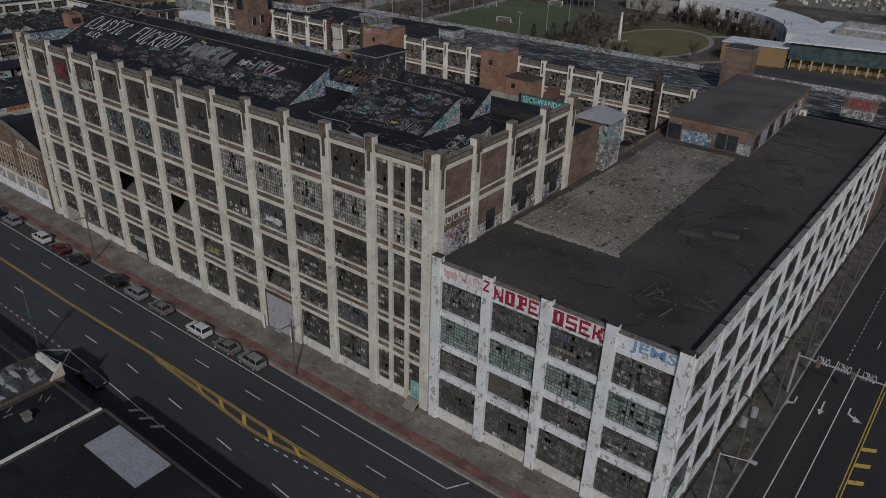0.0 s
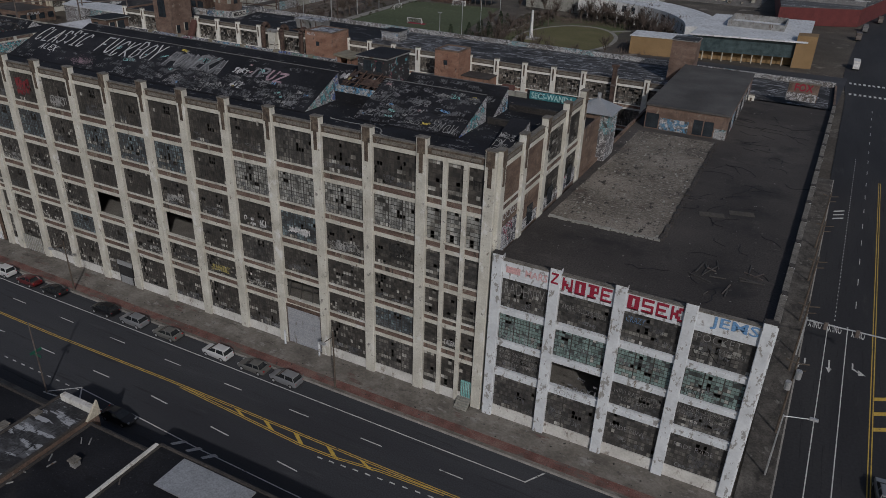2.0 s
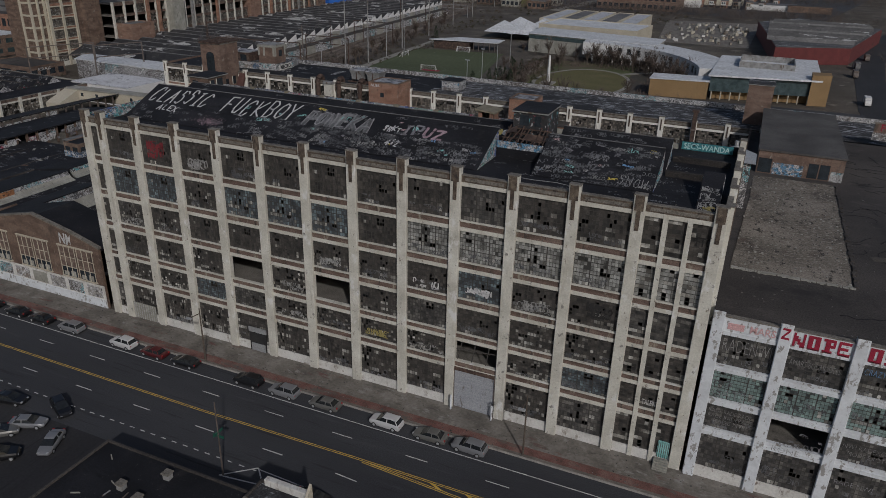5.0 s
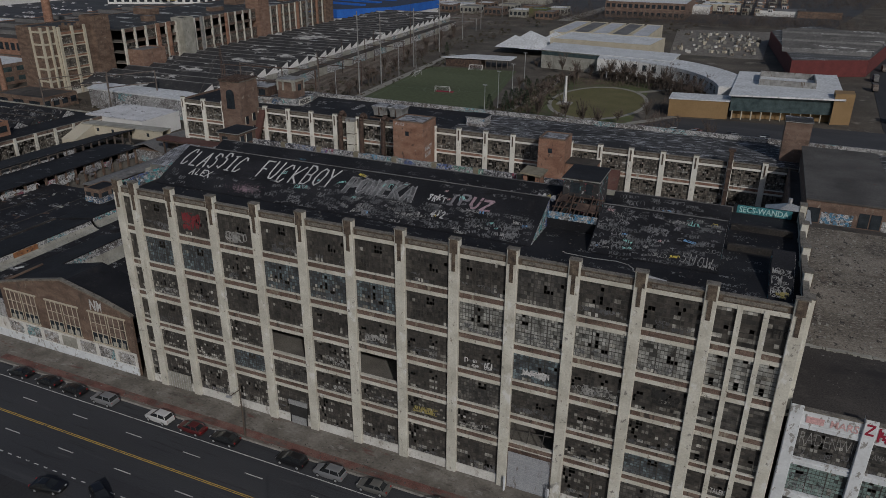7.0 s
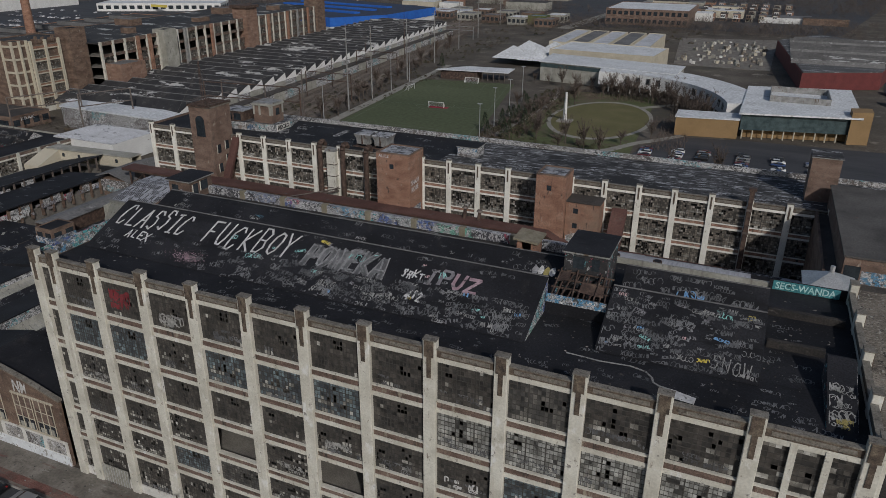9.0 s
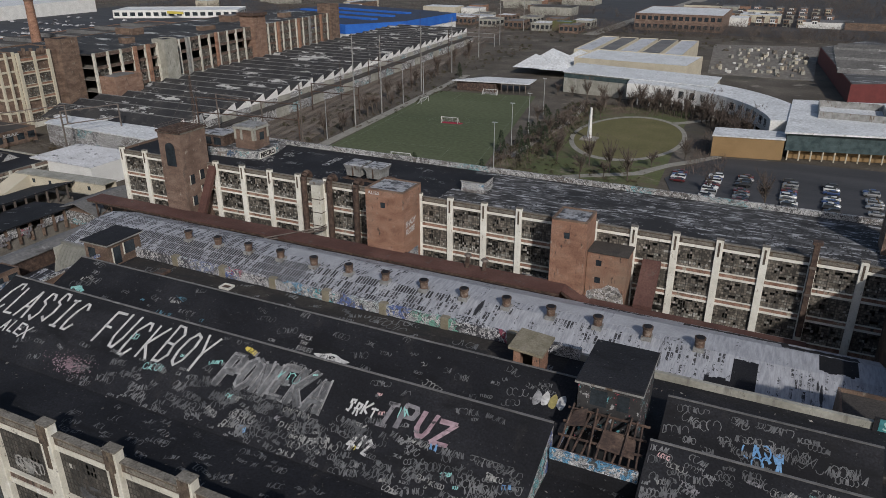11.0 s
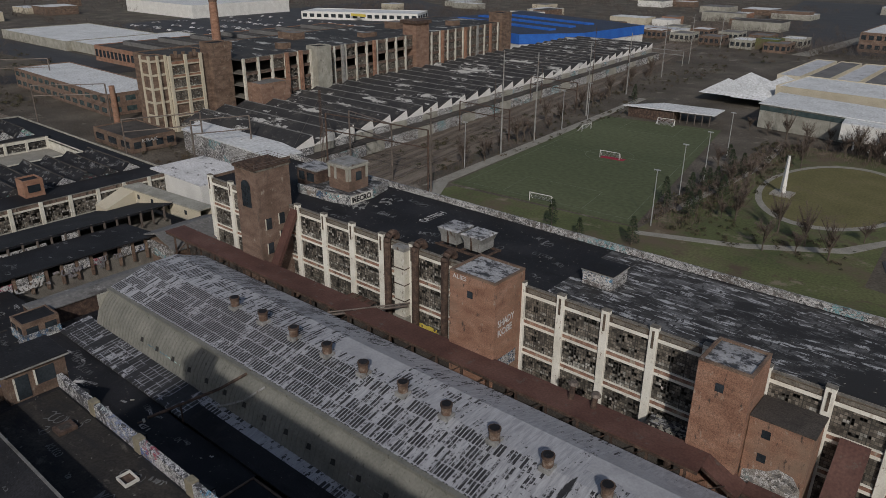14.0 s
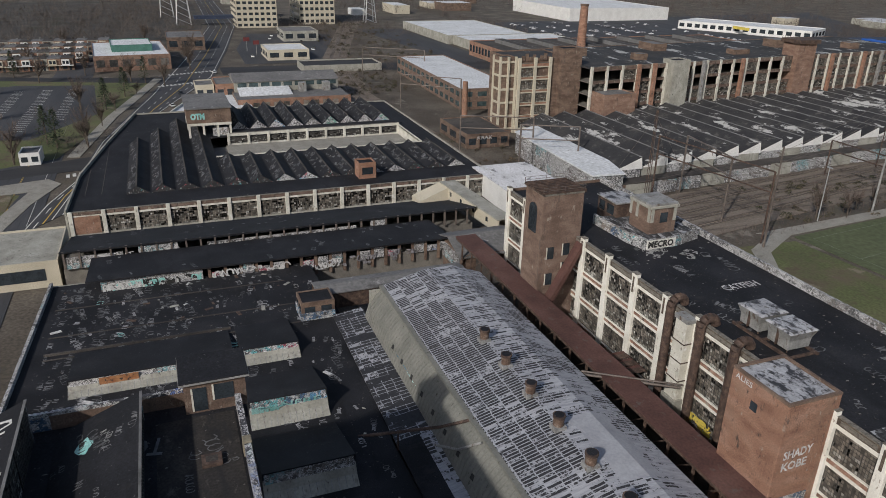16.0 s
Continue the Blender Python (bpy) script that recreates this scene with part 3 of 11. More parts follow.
M["redspandrel"] = material("rusty_red_brick_spandrel", [(0.18, 0.10, 0.074), (0.27, 0.155, 0.115), (0.35, 0.235, 0.18)], scale=0.9, fine=9, grainy=0.4, coat=[((0.36, 0.33, 0.27), 0.25, 0.8, (1, 1, 0.4)), ((0.07, 0.05, 0.04), 0.24, 1.0, (1, 1, 0.2))])
M["towerbrick"] = material("weathered_brown_brick", [(0.155, 0.093, 0.068), (0.212, 0.131, 0.097), (0.265, 0.175, 0.135)], scale=0.5, fine=7, grainy=0.42, stretch=(0.6, 0.6, 1.5), coat=[((0.06, 0.048, 0.04), 0.26, 0.6, (1, 1, 0.4), 0.2), ((0.32, 0.27, 0.22), 0.10, 1.2, (1, 1, 0.5))])
M["stairbrick"] = material("grey_brown_tower_brick", [(0.118, 0.077, 0.059), (0.160, 0.107, 0.083), (0.205, 0.145, 0.116)], scale=0.5, fine=7, grainy=0.42, stretch=(0.6, 0.6, 1.5), coat=[((0.06, 0.048, 0.04), 0.28, 0.6, (1, 1, 0.4), 0.2), ((0.30, 0.26, 0.22), 0.10, 1.2, (1, 1, 0.5))])
M["dust"] = material("brown_dust_on_tar", [(0.016, 0.0145, 0.0145), (0.026, 0.023, 0.0215), (0.042, 0.037, 0.033)], rough=0.95, scale=0.3, fine=5, grainy=0.5, coat=[((0.013, 0.013, 0.015), 0.40, 0.4, (0.5, 1.3, 1), 0.1), ((0.09, 0.08, 0.073), 0.08, 0.9, (0.6, 1, 1), 0.1)])
M["muralteal"] = mural("teal_and_white_graffiti_mural", [(0.12, 0.40, 0.42), (0.10, 0.28, 0.46), (0.45, 0.46, 0.46), (0.06, 0.12, 0.22)], 2.4, (0.04, 0.05, 0.06))
M["sidewalk"] = material("dark_dirty_pavement", [(0.045, 0.041, 0.037), (0.075, 0.068, 0.060), (0.115, 0.105, 0.094)], scale=0.4, fine=4, grainy=0.45, coat=[((0.03, 0.027, 0.025), 0.3, 0.6, (1, 0.4, 1), 0.1), ((0.19, 0.18, 0.165), 0.10, 0.8, (1, 0.6, 1))])
M["pentroof"] = material("grey_weathered_felt_roof", [(0.055, 0.052, 0.050), (0.080, 0.076, 0.073), (0.105, 0.10, 0.096)], rough=0.9, scale=0.15, fine=4, grainy=0.4, coat=[((0.035, 0.032, 0.031), 0.25, 0.2, (1, 1, 1), 0.2), ((0.12, 0.06, 0.045), 0.05, 0.6, (1, 1, 1), 0.1)])
M["bluesteel"] = material("dark_blue_steel", [(0.02, 0.03, 0.06), (0.035, 0.05, 0.09)], scale=0.3, fine=3)
M["greenwall"] = material("green_painted_metal", [(0.045, 0.13, 0.105), (0.065, 0.17, 0.14)], scale=0.3, fine=3)
M["substation"] = material("dark_gravel_and_scrub", [(0.030, 0.028, 0.026), (0.050, 0.046, 0.042), (0.075, 0.068, 0.060)], rough=0.95, scale=0.05, fine=1.5, grainy=0.5, coat=[((0.10, 0.088, 0.07), 0.25, 0.04, (1, 1, 1), 0.15), ((0.035, 0.042, 0.024), 0.25, 0.03, (1, 1, 1), 0.12)])
M["peelstrip"] = peeled("half_bare_silver_strip", 0.45, 5.0, 0.0, (1.3, 0.7), 0.09)
M["muralpale"] = mural("faded_tags_on_plaster", [(0.33, 0.315, 0.29), (0.27, 0.265, 0.25), (0.20, 0.25, 0.26), (0.36, 0.35, 0.33), (0.24, 0.20, 0.17)], 2.2, (0.16, 0.15, 0.14))


# ---- helpers for meshes ----
class Solid:
    """A mesh gathered from boxes, prisms and strips."""

    def __init__(self):
        self.v, self.f = [], []

    def add(self, verts, faces):
        k = len(self.v)
        self.v += [tuple(p) for p in verts]
        self.f += [tuple(i + k for i in f) for f in faces]
        return self

    def box(self, x0, x1, y0, y1, z0, z1, ch=0.0):
        if not ch:
            return self.add([(x, y, z) for z in (z0, z1) for y in (y0, y1) for x in (x0, x1)],
                            [(0, 2, 3, 1), (4, 5, 7, 6), (0, 1, 5, 4), (2, 6, 7, 3), (0, 4, 6, 2), (1, 3, 7, 5)])
        ring = [(x0 + ch, y0), (x1 - ch, y0), (x1, y0 + ch), (x1, y1 - ch), (x1 - ch, y1), (x0 + ch, y1), (x0, y1 - ch), (x0, y0 + ch)]
        mx, my = (x0 + x1) / 2, (y0 + y1) / 2
        top = [(mx + (x - mx) * max(0.05, 1 - 2 * ch / abs(x1 - x0)), my + (y - my) * max(0.05, 1 - 2 * ch / abs(y1 - y0)), z1) for x, y in ring]
        return self.rings([[(x, y, z0) for x, y in ring], [(x, y, z1 - ch) for x, y in ring], top])

    def rings(self, rr, cap=True):
        n, k = len(rr[0]), len(self.v)
        faces = [(a * n + i, a * n + (i + 1) % n, (a + 1) * n + (i + 1) % n, (a + 1) * n + i) for a in range(len(rr) - 1) for i in range(n)]
        if cap:
            faces += [tuple(range(n))[::-1], tuple((len(rr) - 1) * n + i for i in range(n))]
        return self.add([p for r in rr for p in r], faces)

    def prism(self, pts, z0, z1):
        return self.rings([[(x, y, z0) for x, y in pts], [(x, y, z1) for x, y in pts]])

    def along_x(self, profile, x0, x1):
        """A (y, z) outline drawn out along x."""
        return self.rings([[(x0, y, z) for y, z in profile], [(x1, y, z) for y, z in profile]])

    def along_y(self, profile, y0, y1):
        return self.rings([[(x, y0, z) for x, z in profile], [(x, y1, z) for x, z in profile]])

    def tube(self, a, b, r, n=8, r2=None):
        a, b = Vector(a), Vector(b)
        q = (b - a).to_track_quat("Z", "Y").to_matrix()
        u, w = q @ Vector((1, 0, 0)), q @ Vector((0, 1, 0))
        r2 = r if r2 is None else r2
        ring = lambda c, rad: [c + (u * math.cos(2 * math.pi * i / n) + w * math.sin(2 * math.pi * i / n)) * rad for i in range(n)]
        return self.rings([ring(a, r), ring(b, r2)])

    def quad(self, a, b, c, d):
        return self.add([a, b, c, d], [(0, 1, 2, 3)])

    def mesh(self, name):
        me = bpy.data.meshes.new(name)
        me.from_pydata(self.v, [], self.f)
        bm = bmesh.new()
        bm.from_mesh(me)
        bmesh.ops.recalc_face_normals(bm, faces=bm.faces)
        bm.to_mesh(me)
        bm.free()
        return me


def world_of(ob):
    m = ob.matrix_parent_inverse @ ob.matrix_basis if ob.parent else ob.matrix_basis
    return world_of(ob.parent) @ m if ob.parent else m


def under(ob, parent, label=""):
    """Makes ob a part of parent, at the place that it has in the world."""
    if parent is not None:
        ob.parent = parent
        ob.matrix_parent_inverse = world_of(parent).inverted()
    if label:
        ob["label"] = label
    return ob


def part(name, solid, mat, parent=None, label="", loc=None, rz=0.0):
    me = solid if isinstance(solid, bpy.types.Mesh) else solid.mesh(name)
    if not me.materials:
        me.materials.append(M[mat])
    ob = new(name, me)
    if loc is not None:
        ob.location = loc
    if rz:
        ob.rotation_euler = (0, 0, radians(rz))
    return under(ob, parent, label)


def thing(name, label, category, group="", kind="", loc=(0, 0, 0), rz=0.0):
    ob = new(name)
    ob.location, ob.rotation_euler = loc, (0, 0, radians(rz))
    return tagged(ob, label, category, group, kind)


def single(name, solid, mat, label, category, group="", kind="", loc=None, rz=0.0):
    return tagged(part(name, solid, mat, None, "", loc, rz), label, category, group, kind)


def text_mesh(words, height, width=None, slant=0.0, bold=0.012):
    """Flat letters in the plane z = 0, from the origin to the right."""
    cu = bpy.data.curves.new("letters", "FONT")
    cu.body, cu.size, cu.fill_mode, cu.resolution_u, cu.shear, cu.offset = words, height, "FRONT", 2, slant, bold * height
    ob = bpy.data.objects.new("letters", cu)
    me = bpy.data.meshes.new_from_object(ob)
    bpy.data.objects.remove(ob)
    bpy.data.curves.remove(cu)
    xs = [v.co.x for v in me.vertices]
    ys = [v.co.y for v in me.vertices]
    sx = (width / (max(xs) - min(xs))) if width else 1.0
    sy = height / (max(ys) - min(ys))
    for v in me.vertices:
        v.co.x, v.co.y = (v.co.x - min(xs)) * sx, (v.co.y - min(ys)) * sy
    me.materials.clear()
    return me


def islands(me):
    """The separate letters of a flat text mesh, each as a list of faces."""
    root = list(range(len(me.vertices)))

    def top(k):
        while root[k] != k:
            root[k] = root[root[k]]
            k = root[k]
        return k

    for f in me.polygons:
        for v in f.vertices:
            root[top(v)] = top(f.vertices[0])
    sets = {}
    for f in me.polygons:
        sets.setdefault(top(f.vertices[0]), []).append(f)
    return list(sets.values())


def letters(name, words, height, mat, parent, origin, right, up, width=None, slant=0.0, label="", bold=0.012):
    me = text_mesh(words, height, width, slant, bold)
    r, u = Vector(right).normalized(), Vector(up).normalized()
    m = Matrix((r, u, r.cross(u))).transposed().to_4x4()
    m.translation = Vector(origin)
    for faces in islands(me):
        ids = sorted({v for f in faces for v in f.vertices})
        at = {v: k for k, v in enumerate(ids)}
        one = bpy.data.meshes.new("painted_letter")
        one.from_pydata([me.vertices[v].co[:] for v in ids], [], [[at[v] for v in f.vertices] for f in faces])
        one.materials.append(M[mat])
        ob = new("painted_letter", one)
        ob.matrix_basis = m
        under(ob, parent, label)
    bpy.data.meshes.remove(me)


def scribbles(rng, count, origin, right, up, width, height, size, stroke):
    """Hand-drawn tags: loops and zigzags as thin strokes scattered over a flat area."""
    s = Solid()
    o, r, u = Vector(origin), Vector(right).normalized(), Vector(up).normalized()
    for _ in range(count):
        cx, cy = rng.uniform(0, width), rng.uniform(0, height)
        sz = size * rng.uniform(0.4, 1.5)
        ang = rng.uniform(-0.35, 0.35)
        n = rng.randint(2, 6)
        for k in range(n):
            px, py = (k - n / 2) * sz * 0.55, 0.0
            pts = []
            kind = rng.random()
            steps = rng.randint(5, 8)
            a0, a1 = rng.uniform(0, 6.28), rng.choice((-1, 1)) * rng.uniform(2.5, 6.0)
            for i in range(steps):
                f = i / (steps - 1)
                if kind < 0.55:
                    qx, qy = px + 0.32 * sz * math.cos(a0 + a1 * f), py + 0.5 * sz * math.sin(a0 + a1 * f)
                else:
                    qx, qy = px + sz * rng.uniform(-0.28, 0.28), py + sz * (0.5 if i % 2 else -0.5) * rng.uniform(0.6, 1.0)
                x, y = cx + qx * math.cos(ang) - qy * math.sin(ang), cy + qx * math.sin(ang) + qy * math.cos(ang)
                pts.append((min(max(x, 0), width), min(max(y, 0), height)))
            w = stroke * rng.uniform(0.6, 1.5)
            for (xa, ya), (xb, yb) in zip(pts, pts[1:]):
                d = math.hypot(xb - xa, yb - ya)
                if d < 0.02:
                    continue
                nx, ny = -(yb - ya) / d * w / 2, (xb - xa) / d * w / 2
                lift = r.cross(u) * (0.0012 * (len(s.f) % 40))
                c = [o + lift + r * x + u * y for x, y in ((xa - nx, ya - ny), (xa + nx, ya + ny), (xb + nx, yb + ny), (xb - nx, yb - ny))]
                s.quad(*c)
    return s


# ---- window walls ----
CACHE = {}


def box_mesh(dx, dy, dz, mat, ch=0.0):
    key = (round(dx, 2), round(dy, 2), round(dz, 2), mat, ch)
    if key not in CACHE:
        me = Solid().box(0, dx, 0, dy, 0, dz, ch).mesh("box")
        me.materials.append(M[mat])
        CACHE[key] = me
    return CACHE[key]


def block(name, f, x, y, z, dx, dy, dz, mat, parent, ch=0.0, label=""):
    ob = new(name, box_mesh(dx, dy, dz, mat, ch))
    ob.matrix_basis = f @ Matrix.Translation((x, y, z))
    return under(ob, parent, label)


def grid_meshes(nx, ny, seed, missing, mats, pale=0.12):
    """A unit window: the bars as one mesh and the panes as islands of another. Panes are gone in clusters, and runs of them have been replaced by paler ones."""
    rng = random.Random(seed)
    bars, panes = Solid(), Solid()
    cuts = lambda n, every, thin, thick: [p for i in range(n + 1) for t in [thick if i % every == 0 else thin] for p in (max(0, i / n - t / 2), min(1, i / n + t / 2))]
    xs, zs = cuts(nx, max(3, nx // 3), 0.006, 0.022), cuts(ny, 3, 0.010, 0.022)
    at = lambda i, j, k: (k * len(zs) + j) * len(xs) + i
    faces = []
    for i in range(len(xs) - 1):
        for j in range(len(zs) - 1):
            if i % 2 == 0 or j % 2 == 0:
                faces.append((at(i, j, 0), at(i + 1, j, 0), at(i + 1, j + 1, 0), at(i, j + 1, 0)))
            else:
                faces.append((at(i, j, 0), at(i + 1, j, 0), at(i + 1, j, 1), at(i, j, 1)))
                faces.append((at(i, j, 0), at(i, j + 1, 0), at(i, j + 1, 1), at(i, j, 1)))
    bars.add([(x, y, z) for y in (-0.03, 0.05) for z in zs for x in xs], faces)
    hole, light = set(), set()
    for _ in range(int(missing * nx * ny * 0.22)):
        ci, cj = rng.randrange(nx), min(ny - 1, int(ny * rng.random() ** 0.8))
        for di in range(rng.randint(1, 3)):
            for dj in range(rng.randint(1, 2)):
                if rng.random() < 0.85:
                    hole.add((ci + di, cj + dj))
    while len(light) < pale * nx * ny:
        ci, cj = rng.randrange(nx), int(ny * rng.random() ** 1.5)
        for di in range(rng.choice((1, 1, 1, 2, 3, 5))):
            if rng.random() < 0.8:
                light.add((ci + di, cj))
    slots = []
    for i in range(nx):
        for j in range(ny):
            if (i, j) in hole or rng.random() < missing * 0.3:
                continue
            x0, x1, z0, z1 = i / nx, (i + 1) / nx, j / ny, (j + 1) / ny
            ya, yb = rng.uniform(-0.012, 0.012), rng.uniform(-0.012, 0.012)
            panes.add([(x0, ya, z0), (x1, yb, z0), (x1, yb, z1), (x0, ya, z1)], [(0, 1, 2, 3)])
            slots.append(1 if (i, j) in light else 0)
    out = {}
    bm_ = bars.mesh("bars")
    bm_.materials.append(M["muntin"])
    for m in mats:
        me = panes.mesh("panes")
        me.materials.append(M[m])
        me.materials.append(M["panespale"])
        me.polygons.foreach_set("material_index", slots)
        out[m] = me
    return bm_, out


PANE_KINDS = ("panesrust", "panesgrey", "panes", "paneslight", "panesteal", "panesblue")
GRIDS = [grid_meshes(15, 8, 40 + k, miss, PANE_KINDS, pale) for k, (miss, pale) in enumerate(((0.05, 0.04), (0.08, 0.10), (0.11, 0.16), (0.15, 0.12), (0.22, 0.22), (0.06, 0.24), (0.09, 0.07), (0.18, 0.30), (0.04, 0.02), (0.13, 0.15)))]
TALL = [grid_meshes(15, 8, 80 + k, miss, PANE_KINDS, pale) for k, (miss, pale) in enumerate(((0.15, 0.16), (0.24, 0.24), (0.36, 0.30), (0.18, 0.10), (0.50, 0.22), (0.28, 0.18)))]
SMALL = [grid_meshes(4, 8, 60 + k, miss, PANE_KINDS, pale) for k, (miss, pale) in enumerate(((0.06, 0.04), (0.12, 0.12), (0.20, 0.20), (0.10, 0.26)))]
QUIET = [GRIDS[k] for k in (0, 1, 6, 8)]
BUSY = [GRIDS[k] for k in (2, 4, 5, 7, 9)]
CALM = [GRIDS[k] for k in (0, 1, 3, 6, 8)]


def window(f, x, y, z, w, h, parent, rng, kind="panes", narrow=False, level=2):
    bars, panes = rng.choice(SMALL if narrow else (BUSY if level < 2 else CALM if level > 2 else GRIDS) if kind == "panes" else TALL if kind == "panesrust" else QUIET)
    ob = new("window", bars)
    ob.matrix_basis = f @ Matrix.Translation((x, y, z)) @ Matrix.Diagonal((w, 1, h, 1))
    under(ob, parent)
    p = new("panes", panes[kind])
    p.matrix_basis = ob.matrix_basis
    p["kind"] = "stuff"
    under(p, ob)
    return ob


def frame_at(o, degrees):
    return Matrix.Translation(o) @ Matrix.Rotation(radians(degrees), 4, "Z")


def facade(b, f, piers, storeys, top, pw, rng, pier="cream", band="spandrel", sill="cream", plinth="cream", lintel=0.5, kinds=None, skip=(), base=0.0, depth=0.5, split=None, ornate=False, pier_top=1.0, proj=0.35):
    """One wall of piers, brick bands and window bays. f: from the wall's own axes (x along it, y inward) to the world."""
    for c in piers:
        block("pier", f, c - pw / 2, -proj, base, pw, depth + proj, top + pier_top - base, pier, b, 0.06)
        if pier == "white":
            block("pier_cap", f, c - pw * 0.5, -proj, top + pier_top, pw, depth + proj, 0.1, "tarmat", b)
        if ornate == "slim":
            block("pendant", f, c - pw * 0.14, -proj - 0.07, top - 2.4, pw * 0.28, 0.09, 2.6, "ornament", b)
            block("pier_cap", f, c - pw * 0.52, -proj - 0.04, top + pier_top, pw * 1.04, depth + proj + 0.08, 0.12, "coping", b)
        elif ornate:
            block("ornament", f, c - pw * 0.36, -proj - 0.10, top - 0.75, pw * 0.72, 0.12, 1.75, "ornament", b)
            block("pendant", f, c - pw * 0.17, -proj - 0.08, top - 3.1, pw * 0.34, 0.10, 2.35, "ornament", b)
            block("pier_cap", f, c - pw * 0.52, -proj - 0.04, top + pier_top, pw * 1.04, depth + proj + 0.08, 0.12, "coping", b)
    for k, (a, c) in enumerate(zip(piers, piers[1:])):
        x0, x1 = a + pw / 2, c - pw / 2
        w = x1 - x0
        zs = [base] + [z for s in storeys for z in s]
        for s, (z0, z1) in enumerate(storeys):
            below = base if s == 0 else storeys[s - 1][1]
            h = z0 - below
            if s == 0:
                if (k, 0) not in skip:
                    block("plinth", f, x0, 0.0, below, w, 0.45, h, plinth, b)
            else:
                block("lintel", f, x0, -0.06, below, w, 0.5, min(lintel, h * 0.5), sill, b)
                block("spandrel", f, x0, 0.04, below + min(lintel, h * 0.5), w, 0.4, h - min(lintel, h * 0.5) - 0.16, band, b)
                block("sill", f, x0, -0.12, z0 - 0.16, w, 0.55, 0.16, sill, b)
            if (k, s) in skip:
                continue
            kind = kinds(k, s) if kinds else "panes"
            if split and k in split:
                n = split[k]
                g = 0.55
                ww = (w - (n - 1) * g) / n
                for j in range(n):
                    window(f, x0 + j * (ww + g), 0.22, z0, ww, z1 - z0, b, rng, kind, True)
                    if j < n - 1 and s == 0:
                        block("mullion", f, x0 + j * (ww + g) + ww, -0.15, base, g, 0.6, top - 0.9 - base, pier, b)
            else:
                window(f, x0, 0.22, z0, w, z1 - z0, b, rng, kind, False, s)
        zt = storeys[-1][1]
        block("lintel", f, x0, -0.06, zt, w, 0.5, 0.5, sill, b)
        block("parapet", f, x0, 0.0, zt + 0.5, w, 0.45, top - zt - 0.5, "ornament" if ornate else band if band != "white" else "white", b)
        if ornate:
            block("frieze_panel", f, x0 + 0.5, -0.05, zt + 0.68, w - 1.0, 0.08, top - zt - 0.9, "coping", b)
        block("coping", f, x0, -0.10, top, w, 0.65, 0.13, "coping", b)


# ---- ground and streets ----
single("ground", Solid().quad((-1500, -900, -0.12), (900, -900, -0.12), (900, 2200, -0.12), (-1500, 2200, -0.12)), "dirt", "dry scrubby winter ground between buildings", "ground", kind="structure")
SK = 0.033            # how far the side street leans from the plan's y axis
single("road", Solid().prism([(-600, -25.5), (70, -25.5), (70, -6.3), (-600, -6.3)], -0.10, 0.0), "asphalt", "dark asphalt avenue with worn lane lines", "road", kind="structure")
single("side_road", Solid().prism([(34.2, -6.3), (39.6, 205), (38.6, 244), (42, 305), (45.4, 369), (52.6, 431), (68, 500), (104, 640), (124, 640), (86, 520), (72, 458), (61.8, 380), (56, 322), (55.6, 266), (55.8, 210), (56, -6.3)], -0.10, 0.004), "asphalt2", "grey asphalt side street with turn lanes", "road", kind="structure")
single("pavement", Solid().box(-140, 30.5, -6.1, 0.0, -0.1, 0.16), "pavement", "stained concrete pavement along the avenue", "pavement", kind="structure")
single("kerb", Solid().box(-140, 34.0, -6.3, -6.1, -0.1, 0.18), "kerb", "pale stone kerb of the avenue", "kerb", kind="structure")
single("brick_strip", Solid().box(-120, 33.0, -5.6, -4.2, 0.1, 0.166), "redbrick_strip", "faded red brick strip in the pavement", "paving", kind="structure")
single("side_pavement", Solid().prism([(30.5, -6.1), (34.0, -6.1), (34.0 + SK * 120, 116), (30.5 + SK * 120, 116)], -0.1, 0.15), "sidewalk", "dirty concrete pavement along the side street", "pavement", kind="structure")
single("side_kerb", Solid().prism([(34.0, -6.1), (34.2, -6.1), (34.2 + SK * 120, 116), (34.0 + SK * 120, 116)], -0.1, 0.17), "kerb", "pale stone kerb of the side street", "kerb", kind="structure")
single("near_pavement", Solid().box(-62, 70, -28.5, -25.5, -0.1, 0.15), "pavement", "worn concrete pavement before the low shops", "pavement", kind="structure")
single("parking_lot", Solid().prism([(-140, -60), (-62, -60), (-62, -25.5), (-140, -25.5)], -0.1, 0.02), "asphalt2", "cracked grey asphalt car lot", "parking lot", kind="structure")

marks = thing("road_markings", "worn white and yellow road markings", "road marking", kind="structure")
for k in range(-16, 6):
    x = -10.4 + 10.65 * k
    if -400 < x < 60:
        part("dash", Solid().box(x, x + 3.0, -12.0, -11.87, 0.0, 0.006), "linewhite", marks)
        xa = x - 6.2
        ya = -18.5 - 0.065 * max(0.0, xa + 38)
        part("dash", Solid().prism([(xa, ya), (xa + 3.0, ya - (0.2 if xa > -38 else 0)), (xa + 3.0, ya + 0.15 - (0.2 if xa > -38 else 0)), (xa, ya + 0.15)], 0.0, 0.006), "linewhite", marks)
part("edge_line", Solid().box(-400, 9.5, -9.0, -8.87, 0, 0.006), "linewhite", marks)
part("edge_line", Solid().prism([(-46.5, -21.85), (-34.8, -22.3), (-26, -22.75), (-8, -23.1), (-8, -22.96), (-26, -22.61), (-34.8, -22.16), (-46.5, -21.71)], 0, 0.006), "linewhite", marks)
